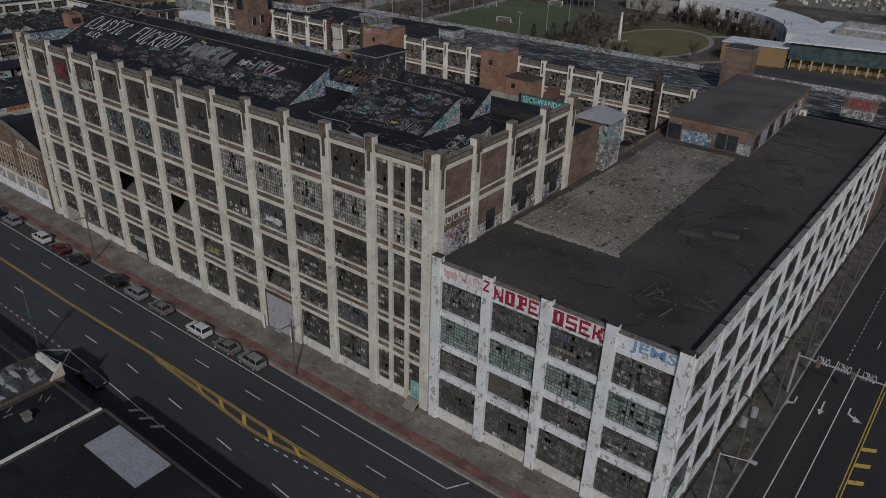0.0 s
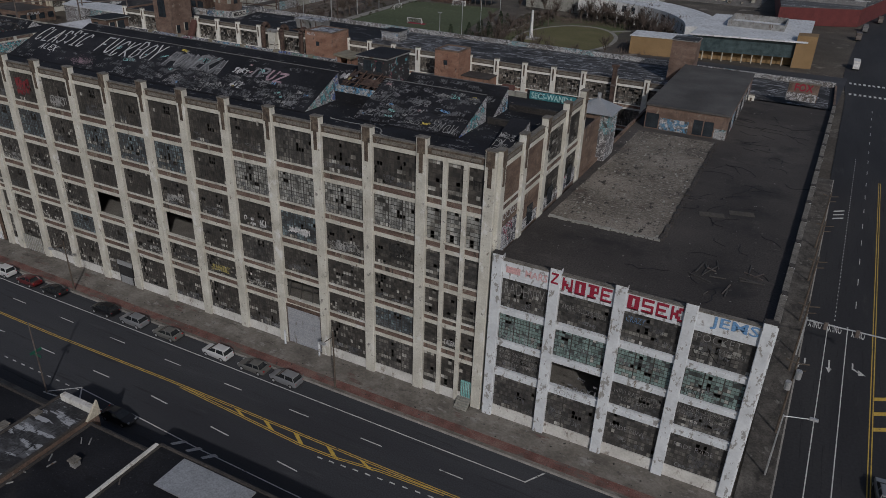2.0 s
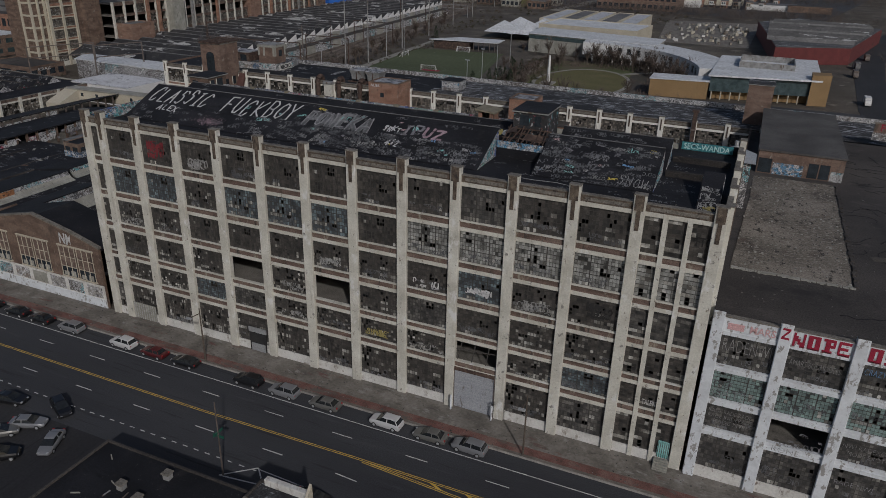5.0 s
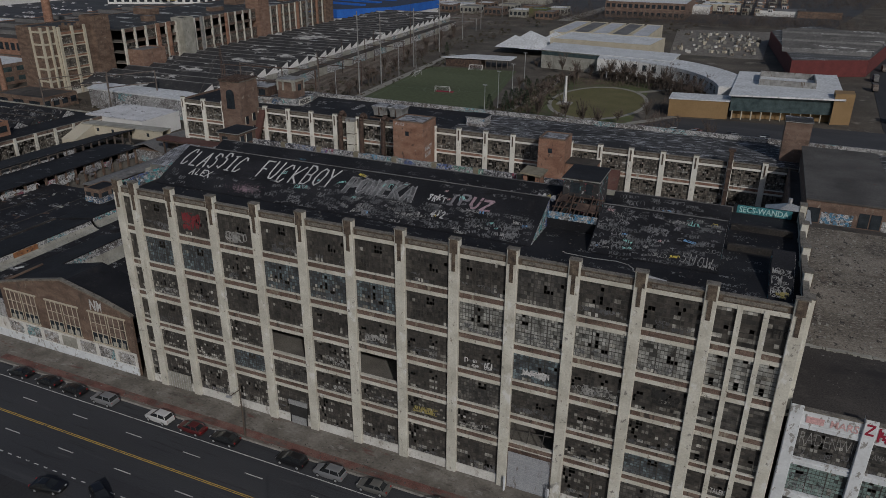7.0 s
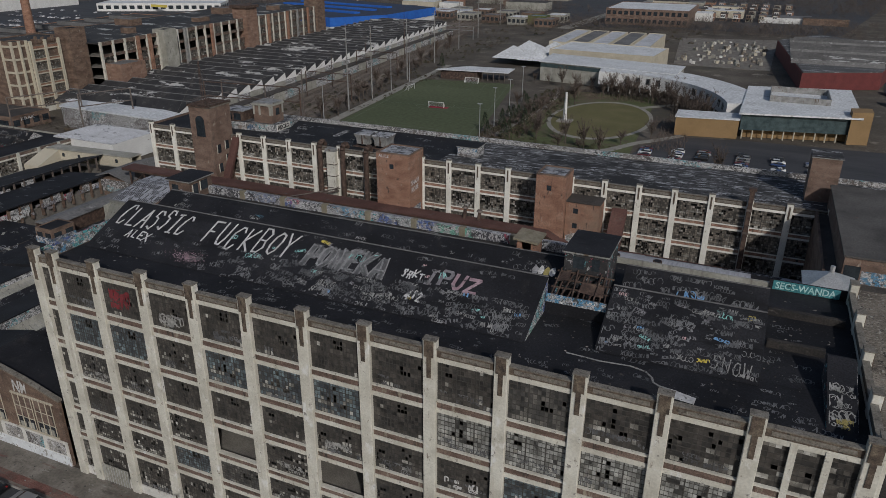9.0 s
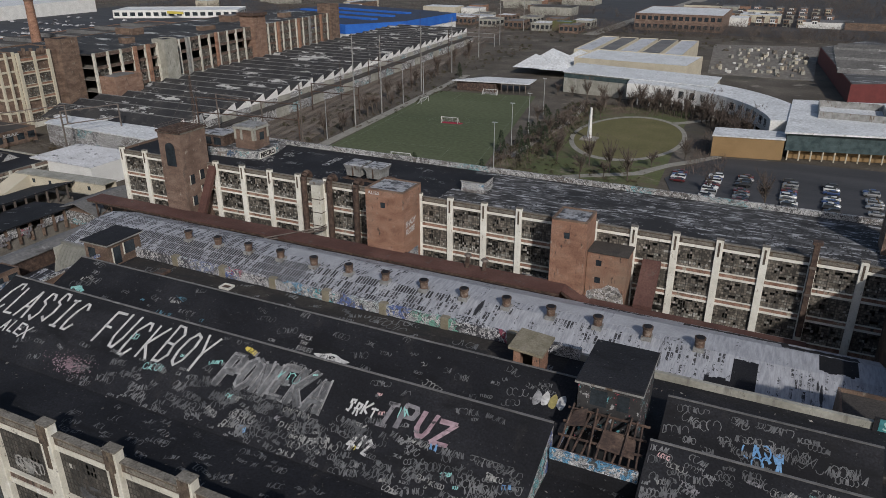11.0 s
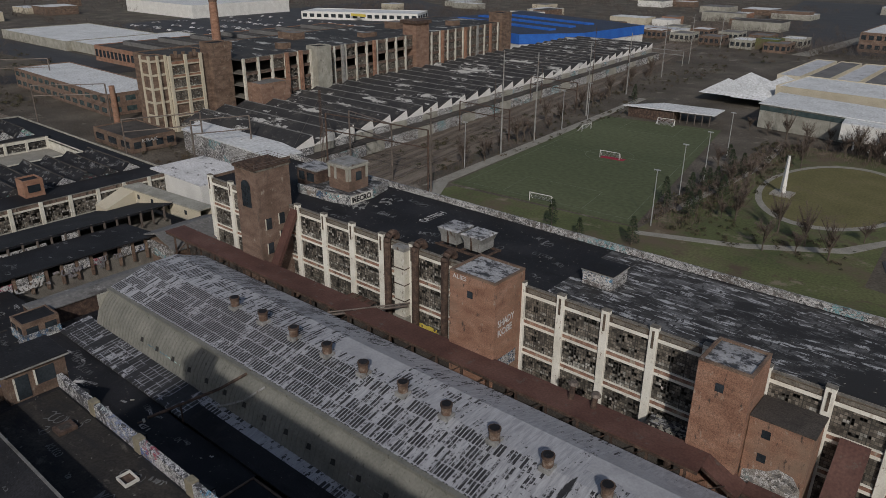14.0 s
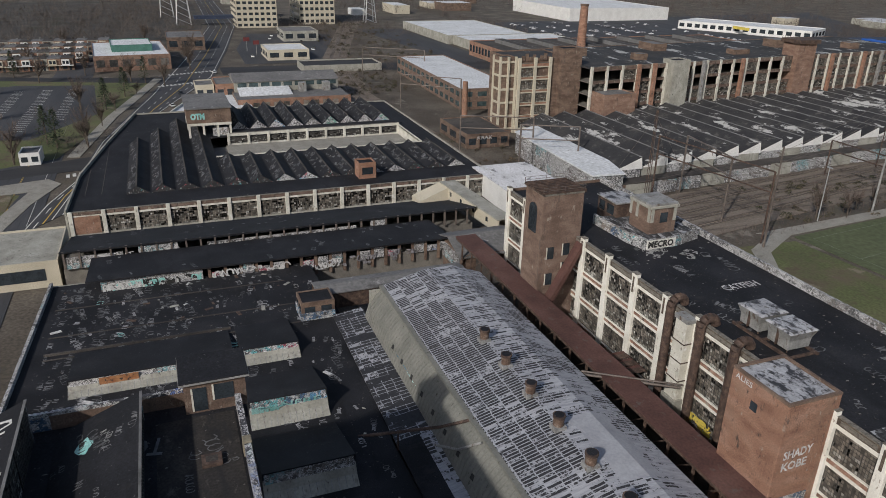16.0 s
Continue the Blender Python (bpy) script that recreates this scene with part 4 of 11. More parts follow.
for k in range(46):
    x = -100 + 1.75 * k
    if x < -47:
        part("dash", Solid().box(x, x + 0.75, -22.2, -22.05, 0, 0.006), "linewhite", marks)
    x = -13 + 1.55 * k
    if x < 12:
        part("dash", Solid().box(x, x + 0.7, -17.1 + 0.075 * (x + 13), -16.94 + 0.075 * (x + 13), 0, 0.006), "linewhite", marks)
UPPER = [(-400, -15.5), (-60, -15.4), (-38, -14.95), (-27, -14.9), (-8, -14.8), (8, -14.6)]
LOWER = [(-36, -15.2), (-25, -15.8), (-16, -16.3), (-11, -16.1), (-5.6, -15.35), (2.5, -14.95)]
for line in (UPPER, LOWER):
    for off in (0.0, 0.26):
        part("yellow_line", Solid().prism([(x, y - off) for x, y in line] + [(x, y + 0.11 - off) for x, y in line[::-1]], 0, 0.006 if line is UPPER else 0.008), "lineyellow", marks)
for x, yb in ((-27.3, -15.75), (-22.6, -16.0), (-18.0, -16.25), (-13.2, -16.2), (-8.6, -15.8)):
    part("yellow_bar", Solid().prism([(x, -15.05), (x + 0.75, -15.05), (x + 2.5, yb), (x + 1.75, yb)], 0, 0.007), "lineyellow", marks)
for x in (-29.3, -26.95, -24.6):
    part("hatch_bar", Solid().prism([(x, -23.6), (x + 0.5, -23.7), (x + 1.7, -22.5), (x + 1.1, -22.4)], 0, 0.006), "linewhite", marks)
for (xa, ya), (xb, yb) in (((-50.3, -24.6), (-46.8, -21.6)), ((-46.8, -21.6), (-43, -25.3)), ((-50.3, -24.6), (-41, -23.4)), ((9.5, -9.0), (11, -6.6))):
    d = Vector((xb - xa, yb - ya)).normalized() * 0.09
    part("hatch_bar", Solid().prism([(xa - d.y, ya + d.x), (xb - d.y, yb + d.x), (xb + d.y, yb - d.x), (xa + d.y, ya - d.x)], 0, 0.006), "linewhite", marks)


def side(x, y):
    return x + SK * y, y


def side_line(name, xa, ya, yb, w, mat):
    part(name, Solid().prism([side(xa, ya), side(xa + w, ya), side(xa + w, yb), side(xa, yb)], 0.0, 0.012), mat, marks)


for x in (37.35, 40.1):
    side_line("lane_line", x, -2, 46, 0.13, "linewhite")
for k in range(60):
    side_line("dash", 38.2, 47 + 1.5 * k, 47.6 + 1.5 * k, 0.12, "linewhite")
for k in range(16):
    side_line("dash", 41.0, 53 + 9.0 * k, 55.6 + 9.0 * k, 0.12, "linewhite")
for k in range(9):
    for ya in (209.5, 227):
        part("crosswalk_bar", Solid().box(40.6 + 1.5 * k, 41.4 + 1.5 * k, ya, ya + 2.6, 0, 0.012), "linewhite", marks)
single("east_pavement", Solid().prism([(56.2, -6), (60, -6), (59.6, 240), (55.9, 240)], -0.1, 0.15), "pavement", "grey concrete pavement across the side street", "pavement", kind="structure")
single("vacant_lot", Solid().prism([(60.2, -6), (150, -6), (150, 560), (94, 525), (78, 458), (67, 380), (60.5, 322), (59.7, 240)], -0.1, 0.01), "dirt", "bare vacant lot behind the side street", "lot", kind="structure")
for x in (43.6, 43.95):
    side_line("yellow_line", x, -4, 120, 0.13, "lineyellow")
for y in (20.5, 24.0, 27.5):
    part("yellow_bar", Solid().prism([side(44.1, y), side(44.1, y + 0.8), side(45.6, y + 1.6), side(45.6, y + 0.8)], 0, 0.012), "lineyellow", marks)
for k in range(3):
    part("hatch_bar", Solid().prism([side(35.4, 91 + 2.2 * k), side(35.4, 91.7 + 2.2 * k), side(37.4, 93.2 + 2.2 * k), side(37.4, 92.5 + 2.2 * k)], 0, 0.012), "linewhite", marks)
for x, y, turn in ((35.2, 31.4, 1), (38.3, 32.6, 0), (41.3, 33.4, -1)):
    a = Solid()
    sx, sy = side(x, y)
    if turn == 0:
        a.prism([(sx - 0.1, sy), (sx + 0.1, sy), (sx + 0.1, sy + 2.2), (sx - 0.1, sy + 2.2)], 0, 0.014)
        a.prism([(sx - 0.4, sy), (sx, sy - 1.2), (sx + 0.4, sy)], 0, 0.014)
    else:
        a.prism([(sx - 0.1, sy + 0.4), (sx + 0.1, sy + 0.4), (sx + 0.1, sy + 2.2), (sx - 0.1, sy + 2.2)], 0, 0.014)
        a.prism([(sx + 0.1, sy + 0.4), (sx + 0.1, sy + 0.8), (sx - turn * 0.8, sy + 0.2), (sx - turn * 0.8, sy - 0.2)][::turn], 0, 0.014)
        a.prism([(sx - turn * 0.7, sy + 0.7), (sx - turn * 0.7, sy - 0.7), (sx - turn * 1.7, sy - 0.3)], 0, 0.014)
    part("turn_arrow", a, "linewhite", marks)
for x in (36.6, 39.4, 42.6):
    sx, sy = side(x, 43.2)
    letters("lane_word", "ONLY", 2.4, "linewhite", marks, (sx, sy + 2.4, 0.014), (-1, 0, 0), (0, -1, 0), 1.9)

# ---- the six-storey factory ----
rng = random.Random(7)
T_PIERS = [-91.3, -88.25] + [-9.2 - 7.24 * k for k in range(10, -1, -1)] + [-0.75]
T_ST = [(1.5, 6.2), (7.6, 10.6), (11.9, 15.6), (17.0, 20.8), (22.2, 26.3), (27.7, 32.1)]
tall = thing("factory_building", "six-storey abandoned concrete-frame factory with broken windows", "factory", loc=(-46, 15, 0))


def tall_kinds(k, s):
    if s == 4 and k >= 8:
        return "paneslight"
    if s == 4 and k in (1, 2, 4, 5, 6) or (k, s) in ((9, 3), (11, 1), (3, 1)):
        return "panesblue"
    if (k * 7 + s * 5) % 11 == 0:
        return "panesgrey"
    return "panes"


facade(tall, frame_at((0, 0, 0), 0), T_PIERS, T_ST, 33.4, 1.35, rng, plinth="plaster", kinds=tall_kinds, ornate=True, split={12: 3, 0: 1},
       skip={(4, 2), (6, 2), (9, 1), (9, 0)})
E_PIERS = [0.9, 7.6, 15.0, 23.0, 30.3]
facade(tall, frame_at((0, 0, 0), 90), E_PIERS, [(22.0, 26.3), (27.7, 32.1)], 33.4, 1.3, rng, ornate=True, base=20.5, plinth="spandrel",
       skip={(0, 0), (0, 1), (1, 0), (1, 1)})
part("brick_infill", Solid().box(-0.4, -0.05, 1.5, 14.4, 20.5, 32.2), "brickdark", tall, "dark brown brick infill wall")
WX = lambda y: -92.4 - 0.0 * y
part("side_wall", Solid().prism([(WX(0.5), 0.5), (WX(0.5) + 0.4, 0.5), (WX(31) + 0.4, 31), (WX(31), 31)], 0, 33.2), "brickdark", tall)
part("back_wall", Solid().box(-92.4, 0, 30.7, 31.1, 0, 31.6), "concrete", tall)
part("lower_side_wall", Solid().box(-0.5, -0.1, 0.5, 31, 0, 20.5), "concrete", tall)
for z in (0.3, 6.9, 11.2, 16.3, 21.5, 27.0):
    part("floor_slab", Solid().prism([(-91.6, 0.5), (-0.5, 0.5), (-0.5, 30.7), (-92.0, 30.7)], z - 0.25, z), "floor", tall)
for k in range(11):
    x = -9.2 - 7.24 * k
    for y in (8.0, 15.5, 23.0):
        part("column", Solid().tube((x, y, 0), (x, y, 31.5), 0.4, 10), "floor", tall)
part("roof_deck", Solid().prism([(-91.8, 0.45), (-0.4, 0.45), (-0.4, 31), (-92.2, 31)], 31.5, 31.9), "tar", tall, "black tarred roof deck")
part("dust_strip", Solid().box(-90, -34, 24.2, 30.4, 31.85, 31.925), "dust", tall, "dusty brown strip of the roof")
part("back_parapet", Solid().box(-90.9, -33, 30.6, 31.1, 31.5, 33.1), "mural", tall, "parapet covered in coloured graffiti")
for x in (-84, -76.6, -69.2, -61.9, -54.6, -47.3, -40):
    part("parapet_pier", Solid().box(x - 0.45, x + 0.45, 30.5, 31.2, 31.6, 33.25, 0.05), "parapetcap", tall)
part("back_parapet", Solid().box(-33, 0, 30.6, 31.0, 31.5, 32.6), "concrete", tall)
part("side_parapet", Solid().prism([(WX(1), 1), (WX(1) + 0.35, 1), (WX(30.6) + 0.35, 30.6), (WX(30.6), 30.6)], 33.2, 33.5), "mural", tall)
part("painted_inner_wall", Solid().box(-92.02, -91.96, 1.6, 16.4, 31.95, 33.2), "muralteal", tall)

# roof monitors: a slope that climbs from the street side and a glazed back
def monitor(x0, x1, y0, y1, z1, parent=None):
    m = thing("roof_monitor", "long black-tarred roof monitor scrawled with graffiti", "roof monitor", "monitors on the factory roof", loc=((x0 + x1) / 2, y0, 31.9))
    part("roof_slope", Solid().along_x([(y0, 31.85), (y1, z1), (y1, z1 + 0.12), (y0 - 0.2, 31.98)], x0, x1), "tar", m)
    for x in (x0, x1 - 0.25):
        part("gable", Solid().along_x([(y0 + 0.2, 31.9), (y1 - 0.05, 31.9), (y1 - 0.05, z1)], x, x + 0.25), "muralwhite" if x == x0 else "mural", m)
    n = max(1, int((x1 - x0) / 6))
    w = (x1 - x0) / n
    for k in range(n):
        window(frame_at((x0 + w * (k + 1), y1 - 0.1, 31.95), 180), 0.15, 0, 0, w - 0.3, z1 - 32.0, m, rng)
    part("ridge_strip", Solid().box(x0, x1, y1 - 0.1, y1 + 0.1, z1 + 0.09, z1 + 0.16), "greyroof", m)
    return m


mon_a = monitor(-91.0, -31.0, 7.2, 15.3, 35.6)
mon_b = monitor(-91.0, -31.0, 17.0, 23.4, 34.6)
mon_c = monitor(-24.2, -9.0, 8.6, 16.8, 35.3)
mon_d = monitor(-24.0, -8.8, 18.4, 23.6, 34.9)

# ---- the four-storey white factory ----
low = thing("white_factory_building", "four-storey abandoned factory with peeling white paint", "factory", loc=(15, 50, 0))
L_ST = [(1.7, 6.4), (7.5, 10.7), (11.6, 15.2), (16.1, 19.9)]


def low_kinds(k, s):
    return "panesteal" if s == 2 else "panesgrey"


facade(low, frame_at((0, -0.3, 0), 0), [0.95, 7.8, 15.0, 22.2, 29.5], L_ST, 22.1, 1.25, rng, pier="white", band="white", sill="white", plinth="plaster", kinds=low_kinds, skip={(1, 1)}, pier_top=0.75)
SA = 90 - math.degrees(math.atan(SK))
facade(low, frame_at((30.2, 0.0, 0), SA), [0.5 + 7.25 * k for k in range(14)], L_ST, 22.1, 0.85, rng, proj=0.12, pier="white", band="white", sill="white", plinth="white", pier_top=0.16,
       kinds=lambda k, s: "panesteal" if (k * 3 + s) % 7 == 0 else "panesgrey")
roof_pts = [(0.1, 0.1), (29.9, 0.1), (29.9 + SK * 94, 94), (0.6, 94), (0.6, 31)]
part("roof_deck", Solid().prism(roof_pts, 21.0, 21.4), "tarmat", low, "brown-black tarred roof deck")
part("roof_patch", Solid().prism([(1.2, 15.4), (4, 15.7), (6, 15.3), (9, 15.9), (11.5, 15.4), (15.2, 15.6), (15.6, 22), (15.5, 30), (15.7, 38), (15.6, 47), (15.8, 59), (2.6, 59), (2.4, 45), (1.9, 33)], 21.3, 21.48), "patch", low, "worn brown concrete area of the roof")
rb = random.Random(31)
edge_ = Solid()
for k in range(62):
    y = 15.6 + 0.7 * k
    edge_.box(15.5 + rb.uniform(0, 0.25), 15.95 + rb.uniform(0, 0.3), y, y + rb.uniform(0.5, 0.9), 21.3, 21.52 + rb.uniform(0, 0.22))
part("crumbled_edge", edge_, "tarmat", low, "crumbled dark curb along the bare concrete")["kind"] = "stuff"
edge_ = Solid()
for k in range(40):
    x = 1.3 + 0.36 * k
    edge_.box(x, x + rb.uniform(0.2, 0.5), 15.2 + rb.uniform(-0.25, 0.1), 15.6 + rb.uniform(0, 0.3), 21.3, 21.49 + rb.uniform(0, 0.05))
for k in range(150):
    x, y, w = rb.uniform(1.2, 15.4), rb.uniform(15.6, 58.5), rb.uniform(0.06, 0.3)
    edge_.box(x, x + w, y, y + w * rb.uniform(0.5, 2), 21.48, 21.5 + 0.25 * w)
part("rubble", edge_, "concrete", low, "pale crumbs of broken concrete")["kind"] = "stuff"
stain_ = Solid()
for k in range(46):
    x, y = rb.uniform(17, 28), rb.uniform(3, 80)
    a, n = rb.uniform(0, 6.28), rb.randint(3, 7)
    for _ in range(n):
        a += rb.uniform(-0.9, 0.9)
        q = (x + 0.9 * math.cos(a), y + 0.9 * math.sin(a))
        e = (-0.05 * math.sin(a), 0.05 * math.cos(a))
        stain_.prism([(x - e[0], y - e[1]), (q[0] - e[0], q[1] - e[1]), (q[0] + e[0], q[1] + e[1]), (x + e[0], y + e[1])], 21.42, 21.44 + 0.001 * (k % 9))
        x, y = q
part("crack", stain_, "tar", low, "black tar-filled cracks in the roof")["kind"] = "stuff"
part("inner_wall", Solid().prism([(0.2, 31), (0.6, 31), (1.0, 94), (0.6, 94)], 0, 21.9), "brickdark", low)
for z in (6.9, 11.1, 15.6):
    part("floor_slab", Solid().prism([(0.6, 0.4), (29.6, 0.4), (29.6 + SK * 94, 94), (1.0, 94)], z - 0.25, z), "floor", low)
pent = thing("roof_penthouse", "low brown brick penthouse with a tarred flat roof", "penthouse", loc=(9, 80, 21.4))
part("wall", Solid().box(2.8, 16.8, 61.4, 98.0, 21.4, 25.5), "stairbrick", pent)
part("roof", Solid().box(2.6, 17.0, 61.2, 98.3, 25.5, 25.8), "pentroof", pent)
# openings are dark boxes on the solid wall, interior shade as colour
for x0, x1, m in ((3.0, 5.2, "darkglass"), (11.2, 12.8, "darkglass"), (13.0, 14.6, "darkglass")):
    part("opening", Solid().box(x0, x1, 61.32, 61.5, 21.6, 24.2), m, pent)
part("mural_panel", Solid().box(5.4, 10.4, 61.34, 61.5, 21.5, 23.6), "muralteal", pent)
part("mural_panel", Solid().box(14.8, 16.8, 61.34, 61.5, 21.4, 23.2), "muralwhite", pent)
for k in range(4):
    part("opening", Solid().box(16.75, 16.88, 63 + 8 * k, 66 + 8 * k, 21.8, 24.2), "darkglass", pent)
    part("mural_panel", Solid().box(16.8, 16.86, 66.3 + 8 * k, 70.6 + 8 * k, 21.5, 24.4), ("mural", "muralwhite", "muralteal")[k % 3], pent)

# ---- rear factory wing ----
rear = thing("rear_factory_building", "long four-storey rear factory wing with white piers", "factory", loc=(-65, 104, 0))
R_Y = 92.9
R_PIERS = [-164.4, -156.9, -149.6, -142.3, -134.9, -127.2, -119.6, -112.0, -104.7, -97.4, -90.0, -82.4] + [-75.6 + 7.17 * k for k in range(14)]
facade(rear, frame_at((0, R_Y, 0), 0), R_PIERS, [(1.2, 5.2), (6.6, 10.4), (11.6, 15.4), (16.6, 20.4)], 21.8, 1.2, rng, pier="rearcream", band="redspandrel", sill="rearcream", pier_top=0.7, lintel=0.4, ornate="slim", kinds=lambda k, s: "panesrust")
part("roof_deck", Solid().box(-165, 33, R_Y + 0.4, 115.6, 21.0, 21.4), "tar", rear)
part("back_wall", Solid().box(-165, 33, 115.2, 115.6, 0, 21.9), "concrete", rear)
for x in (-165.3, 32.9):
    part("end_wall", Solid().box(x, x + 0.4, R_Y, 115.6, 0, 21.9), "brickdark", rear)
for z in (6.0, 11.0, 16.0):
    part("floor_slab", Solid().box(-165, 33, R_Y + 0.4, 115.2, z - 0.2, z), "floor", rear)

tower = thing("stair_tower", "tall brick stair tower with an arched opening", "tower", loc=(-140.5, 89, 0))
tw = Solid()
tw.box(-143.9, -137.4, 85.8, 93.6, 0, 29.9)
part("brick_shaft", tw, "stairbrick", tower)
for a in ((-144.0, -137.3, 85.7, 86.0), (-144.0, -137.3, 93.4, 93.7), (-144.0, -143.7, 86.0, 93.4), (-137.6, -137.3, 86.0, 93.4)):
    part("tower_cap", Solid().box(*a, 29.9, 30.25, 0.04), "coping", tower, "stained stone rim on the tower")
arch = Solid()
arch.rings([[(-140.7 + 1.3 * c, y, z) for c, z in [(-1, 22.6), (1, 22.6)] + [(math.cos(a), 26.6 + 1.3 * math.sin(a)) for a in [math.pi * i / 8 for i in range(9)]]] for y in (85.6, 85.85)])
# dark slab on the solid shaft paints the shaded depth of the arch
part("arch_opening", arch, "darkglass", tower)


def brick_tower(x0, x1, y0, y1, top):
    b = thing("brick_stair_tower", "square red brick stair tower on the rear wing", "tower", "brick towers of the rear wing", loc=((x0 + x1) / 2, y0, 0))
    part("wall", Solid().box(x0, x1, y0, y1, 0, top, 0.05), "brick", b)
    part("roof", Solid().box(x0 + 0.4, x1 - 0.4, y0 + 0.4, y1 - 0.4, top - 0.1, top + 0.05), "silver", b)
    for k, (xa, xb, ya, yb) in enumerate(((x0, x1, y0, y0 + 0.35), (x0, x1, y1 - 0.35, y1), (x0, x0 + 0.35, y0 + 0.35, y1 - 0.35), (x1 - 0.35, x1, y0 + 0.35, y1 - 0.35))):
        part("coping", Solid().box(xa, xb, ya, yb, top, top + 0.3), "brickdark", b)
    return b


brick_a = brick_tower(-90.6, -82.2, 85.7, 93.2, 24.4)
brick_b = brick_tower(-52.8, -46.5, 85.8, 92.4, 24.2)
annex = thing("brick_annex", "lower brick annex beside the stair tower", "annex", loc=(-42.4, 90, 0))
part("wall", Solid().box(-46.4, -39.4, 87.4, R_Y - 0.5, 0, 18.6), "brick", annex)
part("roof", Solid().box(-46.4, -39.2, 87.2, R_Y - 0.5, 18.6, 18.85), "tarmat", annex)
part("plaster_patch", Solid().rings([[(x, y, z) for x, z in ((-46.1, 9.0), (-39.3, 9.0), (-39.6, 11.2), (-40.6, 12.6), (-42.3, 12.9), (-43.4, 12.0), (-44.6, 11.7), (-46.1, 11.0))] for y in (87.36, 87.44)]), "muralpale", annex, "pale plaster patch with faded tags")
rch = thing("red_chute", "rust-red sloping metal chute against the wall", "chute", loc=(-36, 90, 9))
part("casing", Solid().along_x([(86.6, 9.0), (92.2, 15.6), (92.2, 17.0), (86.6, 10.6)], -37.6, -34.4), "redroof", rch)
part("leg", Solid().box(-37.4, -37.0, 88.5, 88.9, 0, 11.5), "rust", rch)

# ---- long silver shed ----
shed = thing("silver_shed", "long low shed with a peeling silver-painted roof", "shed", loc=(-75, 69, 0))
SX0, SX1 = -146.5, -1.0
part("roof_slope", Solid().along_x([(60.0, 12.9), (67.9, 15.0), (67.9, 15.2), (59.7, 13.1)], SX0, SX1), "peelmuch", shed)
part("roof_top", Solid().along_x([(67.9, 15.0), (73.0, 15.0), (78.6, 12.8), (78.8, 13.0), (73.0, 15.2), (67.9, 15.2)], SX0, SX1), "peelsome", shed)
part("curved_wall", Solid().along_x([(59.9, 12.9), (58.6, 11.6), (57.4, 9.9), (56.6, 7.5), (57.0, 7.5), (58.0, 10.0), (59.2, 11.6), (60.4, 12.7)], SX0, SX1), "shedwall", shed)
part("eave", Solid().box(SX0, SX1, 59.4, 60.2, 12.75, 13.2), "shedwall", shed)
part("back_wall", Solid().box(SX0, SX1, 78.2, 78.6, 0, 12.8), "concrete", shed)
ribs = Solid()
for k in range(158):
    x = SX0 + 0.5 + 0.92 * k
    ribs.along_x([(59.86, 12.93), (58.55, 11.65), (57.34, 9.93), (56.53, 7.52), (56.6, 7.5), (57.4, 9.9), (58.6, 11.6), (59.9, 12.9)], x, x + 0.09)
tagged(part("sheet_rib", ribs, "shedwall", shed), kind="stuff")


def shed_height(y):
    return 13.1 + 2.1 * (y - 59.7) / 8.2 if y < 67.9 else 15.2 if y < 73 else 15.2 - 2.2 * (y - 73) / 5.8


def shed_patch(x0, x1, y0, y1, mat, seed, label):
    """A stretch of roofing laid in rows down the slope, with ragged ends."""
    q, patch_ = random.Random(seed), Solid()
    n = max(2, int((x1 - x0) / 0.5))
    for k in range(n):
        xa, xb = x0 + (x1 - x0) * k / n, x0 + (x1 - x0) * (k + 1) / n
        ya, yb = y0 + q.uniform(-0.35, 0.35), y1 + q.uniform(-0.35, 0.35)
        stops = [ya] + [y for y in (67.9, 73.0) if ya + 0.05 < y < yb - 0.05] + [yb]
        for a, b in zip(stops, stops[1:]):
            za, zb = shed_height(a), shed_height(b - 0.001)
            patch_.along_x([(a, za), (b, zb), (b, zb + 0.03), (a, za + 0.03)], xa, xb)
    tagged(part("roof_patch", patch_, mat, shed, label), kind="stuff")


for k, (x0, x1, y0, y1, mat) in enumerate(((-19.9, -16.7, 61.2, 67.4, "tar"), (-23.2, -19.9, 60.1, 62.9, "tar"), (-9.2, -4.4, 68.6, 73.2, "tar"), (-28.0, -13.0, 76.6, 78.2, "tar"), (-14.0, -4.0, 74.0, 76.6, "tar"), (-44.0, -33.0, 77.2, 78.3, "tar"),
                                              (-99.5, -87.0, 69.6, 75.2, "silverclean"), (-58.0, -41.0, 70.2, 75.6, "silverclean"), (-38.0, -24.0, 69.6, 76.0, "silverclean"))):
    shed_patch(x0, x1, y0, y1, mat, 300 + k, "bare black roofing" if mat == "tar" else "freshly painted silver roofing")
part("drain_pipe", Solid().tube((-103.5, 57.0, 10.6), (-108.8, 55.9, 7.7), 0.16, 8).tube((-101.4, 59.2, 12.6), (-103.5, 57.0, 10.6), 0.16, 8), "zinc", shed, "crooked grey drain pipe")
part("end_wall", Solid().along_y([(SX0, 0), (SX0 + 0.3, 0), (SX0 + 0.3, 12.6), (SX0, 12.6)], 57.5, 78.4), "concrete", shed)
part("lean_to_roof", Solid().along_x([(51.6, 6.6), (57.0, 7.4), (57.0, 7.6), (51.6, 6.9)], -150, -112), "peelall", shed)
part("lean_to_roof", Solid().along_x([(51.6, 6.6), (54.9, 7.1), (54.9, 7.35), (51.6, 6.9)], -112, SX1), "tar", shed, "black tarred lean-to roof")
